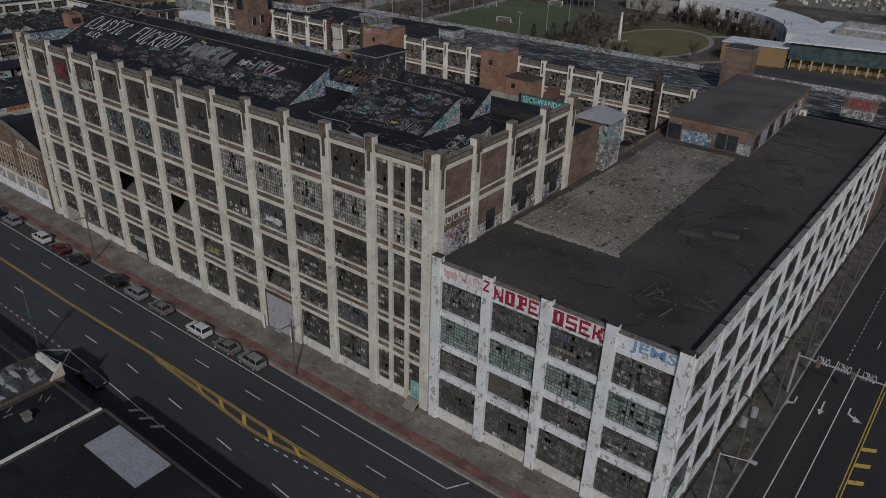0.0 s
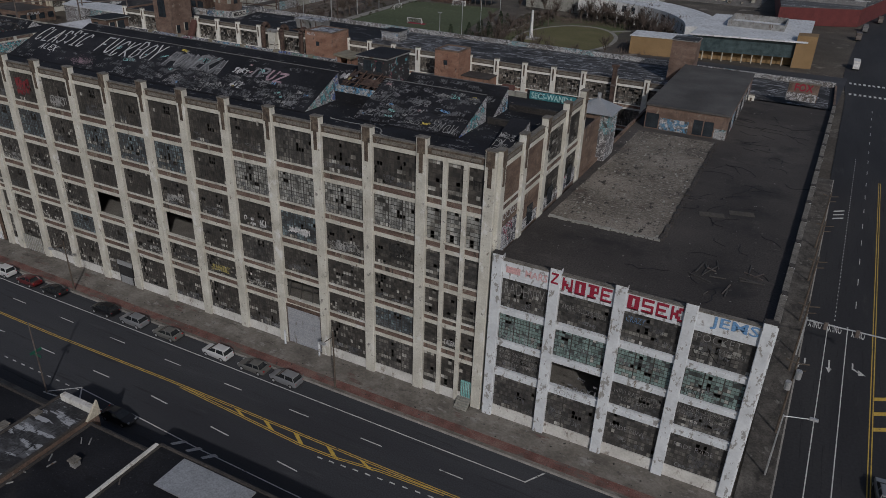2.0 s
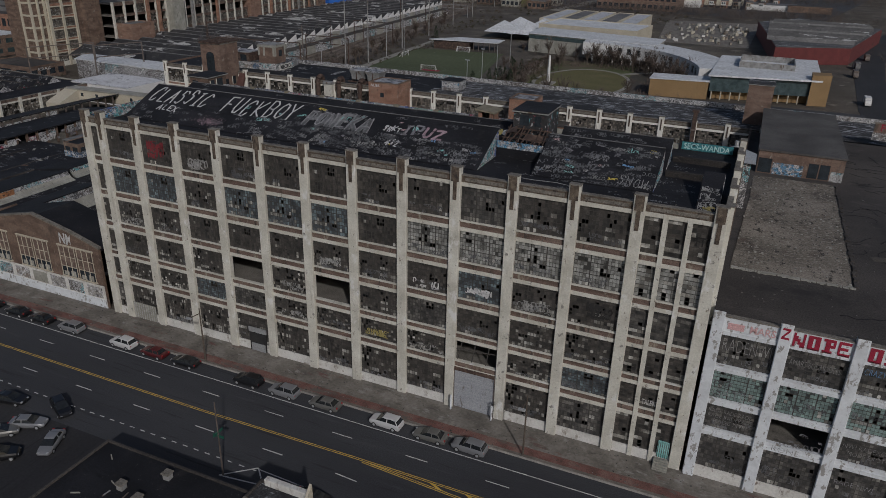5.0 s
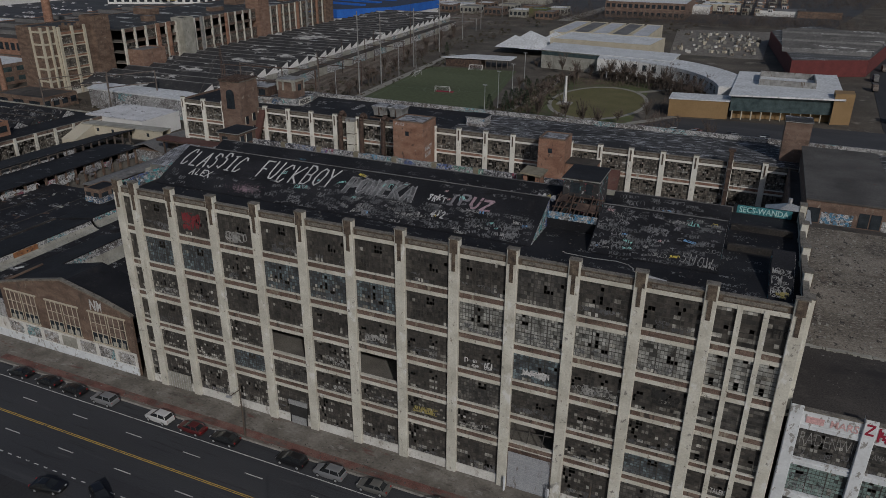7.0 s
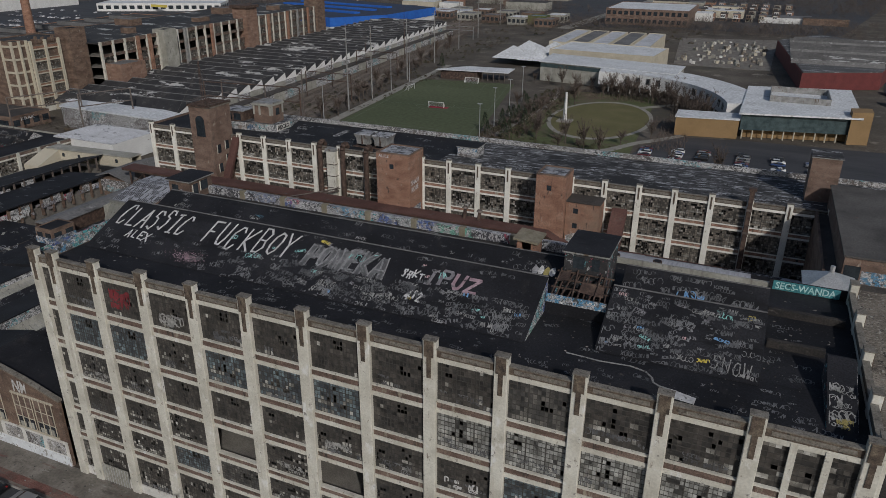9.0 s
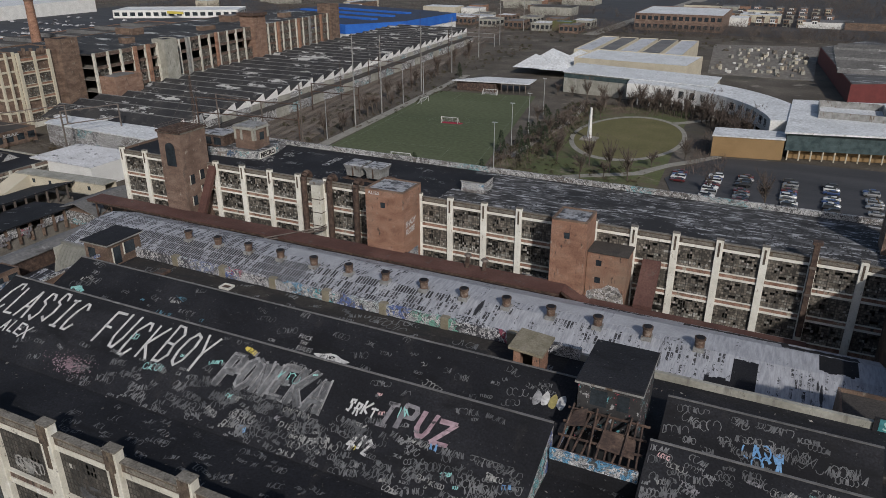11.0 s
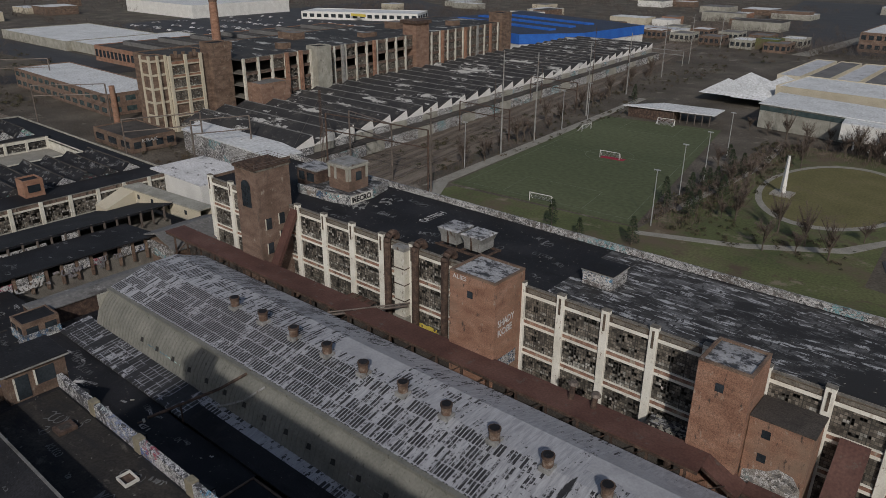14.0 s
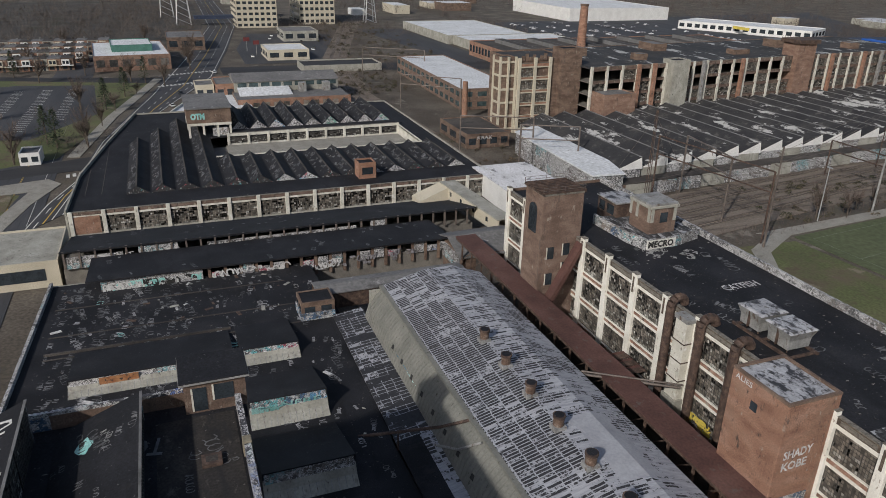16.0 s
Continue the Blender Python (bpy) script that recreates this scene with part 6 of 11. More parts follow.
part("coping", Solid().rings([[(x, y, z) for x, z in ((-124.2, 11.0), (-117, 12.8), (-108.5, 14.6), (-100, 12.8), (-93.7, 11.0), (-93.7, 11.3), (-100, 13.1), (-108.5, 14.9), (-117, 13.1), (-124.2, 11.3))] for y in (0.0, 0.7)]), "coping", gab)
for xa, w in ((-122.6, 7.0), (-112.9, 7.2), (-103.0, 7.6)):
    part("lintel", Solid().box(xa - 0.3, xa + w + 0.3, -0.1, 0.1, 10.1, 10.35), "beige", gab)
    for k in range(2):
        xb, ww = xa + k * (w + 0.5) / 2, (w - 0.5) / 2
        part("boarded_window", Solid().box(xb, xb + ww, 0.0, 0.1, 6.4, 10.1), "spandrel", gab, "window boarded with brown sheets")
        part("open_sash", Solid().box(xb, xb + ww, 0.02, 0.1, 4.6, 6.4), "darkglass", gab)
        for f in (0.0, 0.33, 0.67, 1.0):
            part("window_bar", Solid().box(xb + f * ww - 0.05, xb + f * ww + 0.05, -0.08, 0.0, 4.6, 10.1), "beige", gab)
        for z in (6.4, 8.2):
            part("window_bar", Solid().box(xb, xb + ww, -0.07, 0.0, z - 0.04, z + 0.04), "beige", gab)
        for f in (0.1, 0.55):
            part("sash_panel", Solid().box(xb + f * ww, xb + f * ww + 0.3 * ww, -0.03, 0.02, 4.7, 5.4 + 0.5 * f), "concrete", gab)
        part("window_sill", Solid().box(xb - 0.15, xb + ww + 0.15, -0.15, 0.1, 4.4, 4.6), "beige", gab)
part("long_wall", Solid().box(-124.3, -124, 0.5, 9, 0, 11), "brickdark", gab)
part("rear_wall", Solid().rings([[(x, y, z) for x, z in ((-124, 0), (-93.9, 0), (-93.9, 10.4), (-108.5, 13.9), (-124, 10.4))] for y in (8.7, 9.0)]), "brickdark", gab)
letters("painted_letters", "NME", 2.0, "paint", gab, (-102.4, -0.04, 10.6), (1, 0, -0.12), (0, 0, 1), 3.6, bold=0.03)

bridge = thing("covered_bridge", "cream covered footbridge between the halls", "footbridge", loc=(-196, 97, 5))
part("roof", Solid().prism([(-212, 95.5), (-180, 98), (-180, 102.5), (-212, 100)], 8.8, 9.1), "concrete", bridge)
part("wall", Solid().prism([(-212, 95.8), (-180, 98.3), (-180, 98.6), (-212, 96.1)], 5.6, 8.8), "beige", bridge)
part("wall", Solid().prism([(-212, 99.4), (-180, 101.9), (-180, 102.2), (-212, 99.7)], 5.6, 8.8), "beige", bridge)
part("floor", Solid().prism([(-212, 95.8), (-180, 98.3), (-180, 102.2), (-212, 99.7)], 5.4, 5.7), "concrete", bridge)
for x in (-206, -200, -193, -186):
    part("window", Solid().box(x, x + 0.9, 95.75 + 2.5 * (x + 212) / 32 - 0.05, 95.75 + 2.5 * (x + 212) / 32 + 0.2, 6.8, 7.9), "darkglass", bridge)
part("stair_hood", Solid().along_x([(88, 5.6), (97, 9.1), (97, 5.2), (88, 4.0)], -213, -207), "beige", bridge)
corr = thing("corrugated_shed", "white corrugated metal shed", "shed", loc=(-215, 122, 0))
part("wall", Solid().box(-230, -203, 113, 131, 0, 6.6), "whitewall", corr)
prof = [(-230, 6.6)] + [(-230 + 0.75 * k, 6.66 + 0.34 * (k % 2)) for k in range(37)] + [(-203, 6.6)]
part("ribbed_roof", Solid().along_y(prof, 112.8, 131.2), "silverfaded", corr)

# ---- railway ----
RA = lambda y: -191.0 - 0.172 * (y - 177)     # the line of the railway
bed = Solid().prism([(RA(60) - 16, 60), (RA(60) + 14, 60), (RA(900) + 14, 900), (RA(900) - 16, 900)], -0.1, 0.05)
single("railway_bed", bed, "ballast", "brown ballast bed of the railway", "railway", kind="structure")
for k, off in enumerate((-12, -7.2, -2.4, 2.4, 7.2)):
    tr = thing("railway_track", "pair of worn steel rails on dark sleepers", "track", "tracks of the railway", loc=(RA(120) + off, 120, 0))
    for g in (-0.72, 0.72):
        part("rail", Solid().prism([(RA(110) + off + g, 110), (RA(110) + off + g + 0.16, 110), (RA(800) + off + g + 0.16, 800), (RA(800) + off + g, 800)], 0.05, 0.28), "steel", tr)
    sl = Solid()
    for j in range(240):
        y = 112 + 1.6 * j
        sl.box(RA(y) + off - 1.3, RA(y) + off + 1.3, y, y + 0.35, 0.03, 0.12)
    tagged(part("sleeper_bed", sl, "bark", tr), kind="stuff")


def pole(name, label, cat, x, y, h, r, group, mat="galv", arms=(), lamp=False, head=None):
    p = thing(name, label, cat, group, loc=(x, y, 0))
    part("post", Solid().tube((x, y, 0), (x, y, h), r, 8, r * 0.6), mat, p)
    for dx, dy, z in arms:
        part("arm", Solid().tube((x, y, z), (x + dx, y + dy, z + 0.25), r * 0.5, 6), mat, p)
        if lamp:
            part("lamp_head", Solid().box(x + dx - 0.45, x + dx + 0.45, y + dy - 0.2, y + dy + 0.2, z + 0.15, z + 0.4, 0.05), "galv", p)
    return p


for x, y in ((-102.3, 184), (-107.4, 214.2), (-107.8, 234.1), (-112.7, 267.4), (-173.6, 193.5), (-178.4, 262.7), (-179.8, 286)):
    pole("floodlight_mast", "tall grey floodlight mast beside the sports field", "floodlight", x, y, 15.5, 0.17, "floodlights of the field", arms=((0.45, 0, 15.2), (-0.45, 0, 15.2)), lamp=True)
MASTS = ((-163.4, 164.7, 26), (-175.2, 216.2, 36), (-176.0, 238.9, 33), (-184, 292, 31), (-193.6, 348.6, 30), (-203, 410, 30), (-212, 470, 30), (-226, 560, 30))
for k, (x, y, h) in enumerate(MASTS):
    pole("power_mast", "tall grey steel power mast beside the railway" if k else "tall rusty steel mast beside the rear wing", "mast", x, y, h, 0.32, "power masts", "steel" if k == 0 else "zinc", arms=((-1.6, 0, h - 2), (-1.6, 0, h - 5), (1.6, 0, h - 3.5)))
for k, (x, y, h) in enumerate(((-214.9, 351.5, 32), (-209, 258, 17), (-213, 300, 17), (-222, 405, 17))):
    pole("catenary_mast", "rusty steel railway catenary mast", "mast", x, y, h, 0.22, "catenary masts", "rust", arms=((5, 0, h * 0.7), (5, 0, h * 0.55)))


def sagging(a, b, sag, r=0.045):
    """A wire between two points, hanging in a shallow curve."""
    s = Solid()
    a, b = Vector(a), Vector(b)
    pts = [a.lerp(b, i / 10) - Vector((0, 0, sag * 4 * (i / 10) * (1 - i / 10))) for i in range(11)]
    u, w = Vector((r, 0, 0)), Vector((0, 0, r))
    return s.rings([[p + u, p + w, p - u, p - w] for p in pts])


for i, (dx, dz) in enumerate(((-1.6, 2), (-1.6, 5), (1.6, 3.5))):
    for (xa, ya, ha), (xb, yb, hb) in zip(MASTS, MASTS[1:]):
        single("power_line", sagging((xa + dx, ya, ha - dz), (xb + dx, yb, hb - dz), 1.2), "steel", "thin sagging overhead power line", "power line", "lines along the railway")
for off in (-12, -7.2, -2.4, 2.4, 7.2):
    for ya, yb in ((118, 178), (178, 240), (240, 310), (310, 390), (390, 480)):
        single("catenary_wire", sagging((RA(ya) + off, ya, 8.2), (RA(yb) + off, yb, 8.2), 0.5), "steel", "thin overhead wire above a track", "contact wire", "contact wires")


def gantry(x0, y0, x1, y1, h, mat):
    g = thing("railway_gantry", "dark steel railway gantry with cross beams", "gantry", "gantries over the railway", loc=(x0, y0, 0))
    for x, y in ((x0, y0), (x1, y1)):
        part("post", Solid().tube((x, y, 0), (x, y, h), 0.28, 6), mat, g)
    for z in (h, h * 0.72):
        part("beam", Solid().tube((x0, y0, z), (x1, y1, z), 0.2, 6), mat, g)
    n = 6
    for k in range(n):
        a, b = k / n, (k + 0.5) / n
        part("hanger", Solid().tube((x0 + (x1 - x0) * a, y0 + (y1 - y0) * a, h), (x0 + (x1 - x0) * a, y0 + (y1 - y0) * a, h - 0.9), 0.07, 5), mat, g)


gantry(-240, 134, -232, 151, 16, "steel")
gantry(-205, 161, -165.6, 166, 19, "rust")
gantry(-206, 172, -182.1, 167.6, 18, "steel")
gantry(-207, 232, -183, 232, 12, "rust")
gantry(-219, 300, -194, 300, 12, "rust")
gantry(-240, 458, -211.5, 458.6, 9, "zinc")
gantry(-262, 122, -252, 145, 15, "steel")
gantry(-330, 150, -348, 128, 15, "steel")
gantry(-420, 165, -440, 135, 15, "steel")
mast = thing("rust_lattice_mast", "tall rust-red lattice mast with guy wires", "mast", loc=(-203.6, 158, 0))
for dx, dy in ((-0.5, -0.5), (0.5, -0.5), (0, 0.6)):
    part("leg", Solid().tube((-203.6 + dx, 158 + dy, 0), (-203.6 + dx * 0.4, 158 + dy * 0.4, 27), 0.1, 5), "rust", mast)
for k in range(13):
    part("brace", Solid().tube((-204.1, 157.5, 1 + 2 * k), (-203.1, 157.5, 2.6 + 2 * k), 0.06, 4), "rust", mast)
for dx, dy in ((-14, -6), (12, -8), (6, 14), (-4, 12)):
    part("guy_wire", Solid().tube((-203.6, 158, 25), (-203.6 + dx, 158 + dy, 0), 0.035, 4), "steel", mast)

# ---- saw-tooth train shed and the far factory ----
saw = thing("sawtooth_train_shed", "long train shed with a black saw-tooth roof and white gables", "shed", loc=(-240, 300, 0))
SE_X = lambda y: -212.0 - 0.085 * (y - 150)
for k in range(32):
    y0 = 152 + 10.0 * k
    x1, x0 = SE_X(y0), -276 - 0.075 * (y0 - 150)
    prof = [(y0, 7.0), (y0 + 10.0, 7.0), (y0 + 9.2, 10.6)]
    part("roof_bay", Solid().along_x(prof, x0, x1 - 0.3), "sawroof", saw)
    part("gable", Solid().along_x([(y0 + 0.2, 6.9), (y0 + 9.9, 6.9), (y0 + 9.3, 10.3)], x1 - 0.3, x1), "whitewall", saw)
    part("ridge_cap", Solid().along_x([(y0 + 8.9, 10.55), (y0 + 9.5, 10.3), (y0 + 9.3, 10.75)], x0, x1), "greyroof", saw)
    part("wall", Solid().box(x1 - 0.4, x1 + 0.2, y0, y0 + 9.0, 2.4, 7.0), "concrete" if k % 2 else "muralwhite", saw)
    # where dark, the opening's unlit inside is only its colour
    part("opening", Solid().box(x1 + 0.15, x1 + 0.25, y0 + 2, y0 + 7.5, 0.2, 4.2), "muralwhite" if k % 3 else "darkglass", saw)
    part("ledge", Solid().box(x1 + 0.2, x1 + 5.2, y0, y0 + 10, 4.2, 4.5), "tarmat", saw)
    part("platform_wall", Solid().box(x1 + 4.8, x1 + 5.1, y0 + 0.8, y0 + 10, 0, 4.2), "muralwhite" if k % 3 else "concrete", saw)
    part("platform_pier", Solid().box(x1 + 4.7, x1 + 5.2, y0, y0 + 0.8, 0, 4.2), "brickdark", saw)
head = thing("pale_roofed_shed", "low shed with a pale flat roof and painted brick wall", "shed", loc=(-240, 160, 0))
part("roof", Solid().prism([(-262, 143), (-207, 141), (-206, 151.5), (-276, 168)], 7.7, 8.1), "whiteroof", head)
part("wall", Solid().prism([(-261.5, 143.3), (-207.5, 141.3), (-206.5, 151.2), (-275.5, 167.5)], 0, 7.7), "muralwhite", head)

far = thing("far_factory_building", "huge six-storey abandoned factory with cream piers", "factory", loc=(-310, 270, 0))
FA = 94.2
F_ST = [(1.5, 5.0), (6.2, 9.8), (11.0, 14.6), (15.8, 19.4), (20.6, 24.4)]
facade(far, frame_at((-281.0, 184.0, 0), FA), [0.7 + 7.4 * k for k in range(28)], F_ST, 26.0, 1.1, rng, pier="cream", band="spandrel", sill="spandrel", plinth="spandrel", pier_top=0.2, depth=0.6, kinds=lambda k, s: "panesrust",
       skip={(k, s) for k in range(31) for s in (3, 4) if k < 16 and (k + s) % 3})
part("roof_deck", Solid().prism([(-281.5, 184), (-296, 388), (-350, 384), (-335, 180)], 25.2, 25.8), "sawroof", far)
part("back_wall", Solid().prism([(-335, 180), (-350, 384), (-349.5, 384), (-334.5, 180)], 0, 26), "brickdark", far)
for z in (5.4, 10.2, 15.0, 19.8):
    part("floor_slab", Solid().prism([(-281.7, 184), (-296.2, 388), (-350, 384), (-335, 180)], z, z + 0.3), "floor", far)
hall("end_tower_block", "end block of the far factory with cream piers", "factory", -316, -290.4, 157, 182, 28.0, "brickdark", "sawroof")
hall("corner_stair_tower", "slim brown corner tower framed in cream", "tower", -298, -291.4, 150.4, 156.6, 29.0, "brickdark", "tarmat")
blk = thing("end_block_front", "broken cream-pier window wall of the end block", "facade", loc=(-290, 160, 0))
E_ST = [(2, 5.6), (7.0, 10.6), (12, 15.6), (17, 20.6), (22, 25.4)]
facade(blk, frame_at((-289.8, 156.8, 0), 90), [0.8, 7.6, 14.2], E_ST, 27.0, 1.3, rng, pier="beige", band="brick", sill="beige", pier_top=2.2, kinds=lambda k, s: "panesrust", skip={(1, 4), (0, 1)})
for z in [1.2 + 5.2 * k for k in range(6)]:
    part("cream_band", Solid().box(-298.2, -291.2, 150.1, 150.4, z, z + 0.8).box(-291.4, -291.1, 150.1, 156.8, z, z + 0.8), "beige", blk)
for x, y in ((-298.4, 150.0), (-292.4, 150.0), (-291.5, 153.0), (-291.5, 156.2)):
    part("cream_pier", Solid().box(x, x + 1.1, y, y + 0.7, 0, 29.6), "beige", blk)
for k in range(9):
    y = 157 + 1.6 * k
    part("broken_parapet", Solid().box(-290.6, -290.0, y, y + 1.2, 28, 29.0 + 1.7 * ((k * 7) % 5) / 4), "brickdark", blk)
for y0, y1, x0, x1, h, m, lab in ((175, 184, -296, -288, 32, "brickdark", "sooty brick stair tower of the far factory"), (222, 230, -287, -279.5, 27.2, "concrete", "plain concrete stair tower of the far factory"), (294, 304, -296, -286.5, 31, "towerbrick", "brick tower with a dark rim on the far factory"), (379, 389, -304, -294, 31, "brickdark", "brick end tower of the far factory")):
    hall("factory_tower", lab, "tower", x0, x1, y0, y1, h, m, "tar", "towers of the far factory")
for y, m in ((206, "brick"), (214, "brick"), (240, "zinc"), (262, "brick"), (318, "brick"), (340, "brick"), (352, "zinc"), (366, "brick")):
    x = -281.0 - 0.0734 * (y - 184)
    single("wall_shaft", Solid().box(x + 0.6, x + 1.7, y, y + 1.6, 7, 26.5, 0.05), m, "rust-red vertical shaft on the factory wall" if m == "brick" else "grey metal shaft on the factory wall", "shaft", "shafts on the far factory")
for x, y, w, d, h in ((-320, 195, 8, 6, 3), (-300, 215, 5, 5, 2.4), (-330, 240, 12, 7, 3), (-305, 270, 5, 9, 2), (-325, 310, 9, 9, 3.4), (-310, 345, 6, 6, 2.6)):
    hall("roof_house", "small dark roof house on the far factory", "roof house", x, x + w, y, y + d, h, "brickdark", "greyroof", "roof houses of the far factory", z0=25.8, lip=0.15)
tank = thing("rusty_tank", "low rusty tank rim on top of a brick tower", "tank", loc=(-291, 299, 31))
part("rim", Solid().box(-297.0, -285.5, 293.0, 305.0, 31.6, 33.2, 0.1), "rust", tank)
for k in range(8):
    part("post", Solid().tube((-296.5 + 1.5 * k, 293.2, 33.2), (-296.5 + 1.5 * k, 293.2, 34.3), 0.12, 5), "steel", tank)
for x, y in ((-295.5, 294.5), (-287, 294.5), (-287, 303.5), (-295.5, 303.5)):
    part("leg", Solid().box(x - 0.3, x + 0.3, y - 0.3, y + 0.3, 31.0, 31.7), "steel", tank)
hall("brick_annex", "low brick annex before the far factory", "annex", -283, -272, 185.5, 200, 16.5, "towerbrick", "greyroof")
chim = thing("factory_chimney", "tall round red brick chimney", "chimney", loc=(-449, 282, 0))
part("shaft", Solid().tube((-449, 282, 0), (-449, 282, 36), 3.2, 20, 2.4), "brick", chim)
part("rim", Solid().tube((-449, 282, 35.2), (-449, 282, 36.3), 2.7, 20), "brickdark", chim)
ch2 = thing("small_chimney", "short round red brick chimney", "chimney", loc=(-318, 151, 0))
part("shaft", Solid().tube((-318, 147, 0), (-318, 147, 16), 1.3, 14, 1.1), "brick", ch2)

hall("white_roofed_mill", "red brick mill with a white flat roof", "mill", -440, -335, 154, 182, 9, "stairbrick", "whiteroof", rows=2, cols=(14, 4), glass="greenglass", rz=-2)
hall("big_store", "large beige store with a white flat roof", "store", -665, -555, 232, 300, 6, "concrete", "whiteroof")
hall("store_wing", "low wing of the store with a white roof", "store", -556, -485, 236, 318, 6, "concrete", "whiteroof")
hall("long_black_hall", "wide low factory hall with a grey-black roof", "factory hall", -500, -352, 226, 420, 9, "brick", "tarmat", rows=1, cols=(30, 0))
for k in range(7):
    hall("roof_monitor_house", "long glazed monitor on the wide hall", "roof monitor", -490, -360, 240 + 24 * k, 246 + 24 * k, 2.4, "greyroof", "tarmat", "monitors of the wide hall", z0=9, lip=0.1)
hall("distribution_shed", "big white warehouse with a blue band", "warehouse", -830, -700, 420, 540, 12, "whitewall", "whiteroof")
hall("strip_mall", "white shop row with a yellow sign", "shop row", -640, -520, 520, 560, 7, "whitewall", "whiteroof", rows=1, cols=(16, 4), rz=28)
single("shop_sign", Solid().box(-575, -555, 516, 517, 4.5, 6.8), "paintyellow", "yellow shop sign band", "sign", rz=0)
blue = thing("blue_hall", "long hall with bright blue cladding and white base", "hall", loc=(-320, 470, 0))
part("wall", Solid().prism([(-320, 436), (-292, 476), (-286, 556), (-430, 600), (-440, 470)], 0, 6.0), "whitewall", blue)
part("blue_band", Solid().prism([(-319.8, 435.5), (-291.5, 475.8), (-285.5, 556.5), (-430, 600.5), (-440.5, 469.5)], 6.0, 12.5), "bluewall", blue)
part("roof", Solid().prism([(-320.5, 438), (-293, 477), (-287, 555), (-429, 599), (-439, 471)], 12.5, 12.7), "bluesteel", blue)
for dy in (0, 28, 56):
    part("blue_skylight", Solid().prism([(-318, 470 + dy), (-316, 476 + dy), (-420, 500 + dy), (-422, 494 + dy)], 12.7, 13.9), "bluewall", blue)

# ---- sports field, park and school ----
field_pts = [(-166.5, 178), (-177.5, 297), (-128.5, 304), (-105.5, 181)]
single("sports_field", Solid().prism(field_pts, -0.1, 0.03), "turf", "green artificial turf football field", "sports field", kind="structure")
single("field_path", Solid().prism([(-171.5, 170), (-184.5, 345), (-180.8, 345), (-167.6, 176)], -0.1, 0.06), "path", "pale concrete path along the field", "path", kind="structure")
single("path_curve", Solid().prism([(x, y) for x, y in [(-171.5, 176), (-167.6, 178), (-160, 164), (-148, 156), (-140, 153), (-140, 150), (-149, 152.5), (-163, 160.5)]], -0.1, 0.058), "path", "pale concrete path bending round the field", "path", kind="structure")
single("lawn", Solid().prism([(-166, 150), (-12, 150), (-12, 172), (-50, 180), (-56, 300), (-100, 300), (-104, 180), (-164, 176)], -0.1, 0.01), "grass", "patchy winter lawn of the park", "lawn", kind="structure")
lines = thing("field_lines", "thin white field lines", "field line", kind="structure")


def seg(parent, a, b, w, z, mat="linewhite", name="line"):
    d = (Vector(b) - Vector(a)).normalized() * w / 2
    part(name, Solid().prism([(a[0] - d.y, a[1] + d.x), (b[0] - d.y, b[1] + d.x), (b[0] + d.y, b[1] - d.x), (a[0] + d.y, a[1] - d.x)], 0, z), mat, parent)


def on_field(u, v):
    a = Vector(field_pts[0]).lerp(Vector(field_pts[3]), u)
    b = Vector(field_pts[1]).lerp(Vector(field_pts[2]), u)
    return tuple(a.lerp(b, v))


for (ua, va), (ub, vb) in (((.05, .03), (.95, .03)), ((.95, .03), (.95, .97)), ((.95, .97), (.05, .97)), ((.05, .97), (.05, .03)), ((.05, .5), (.95, .5)), ((.28, .03), (.28, .17)), ((.72, .03), (.72, .17)), ((.28, .17), (.72, .17)), ((.28, .97), (.28, .83)), ((.72, .97), (.72, .83)), ((.28, .83), (.72, .83))):
    seg(lines, on_field(ua, va), on_field(ub, vb), 0.11, 0.036, "linefaint")
cc = Vector(on_field(.5, .5))
for k in range(28):
    a, b = 2 * math.pi * k / 28, 2 * math.pi * (k + 1) / 28
    seg(lines, (cc.x + 8.5 * math.cos(a), cc.y + 8.5 * math.sin(a)), (cc.x + 8.5 * math.cos(b), cc.y + 8.5 * math.sin(b)), 0.10, 0.036, "linefaint")


def goal(x, y, rz, red=False):
    g = thing("football_goal", "white football goal with a net" + (" on a red mat" if red else ""), "goal", "goals on the field", loc=(x, y, 0), rz=rz)
    f = g.matrix_basis.copy()
    for n, a, b in (("post", (-3.6, 0, 0), (-3.6, 0, 2.5)), ("post", (3.6, 0, 0), (3.6, 0, 2.5)), ("crossbar", (-3.6, 0, 2.5), (3.6, 0, 2.5)), ("back_stay", (-3.6, 0, 2.5), (-3.6, 2, 0)), ("back_stay", (3.6, 0, 2.5), (3.6, 2, 0))):
        under(part_at(n, Solid().tube(a, b, 0.11, 6), "whitewall", frame_at((x, y, 0), rz)), g)
    net = Solid()
    for k in range(15):
        net.tube((-3.6 + 0.514 * k, 0, 2.5), (-3.6 + 0.514 * k, 2, 0), 0.03, 3)
    for k in range(5):
        net.tube((-3.6, 0.4 * k, 2.5 - 0.5 * k), (3.6, 0.4 * k, 2.5 - 0.5 * k), 0.03, 3)
    under(part_at("net", net, "galv", frame_at((x, y, 0), rz)), g)
    if red:
        under(part_at("mat", Solid().box(-3.4, 5.2, -0.4, 2.4, 0.03, 0.08), "paintred", frame_at((x, y, 0), rz)), g)


goal(-142.5, 236, 5, True)
goal(-135, 180.5, 5)
goal(-170, 268, 90)
goal(-150, 299, 185)

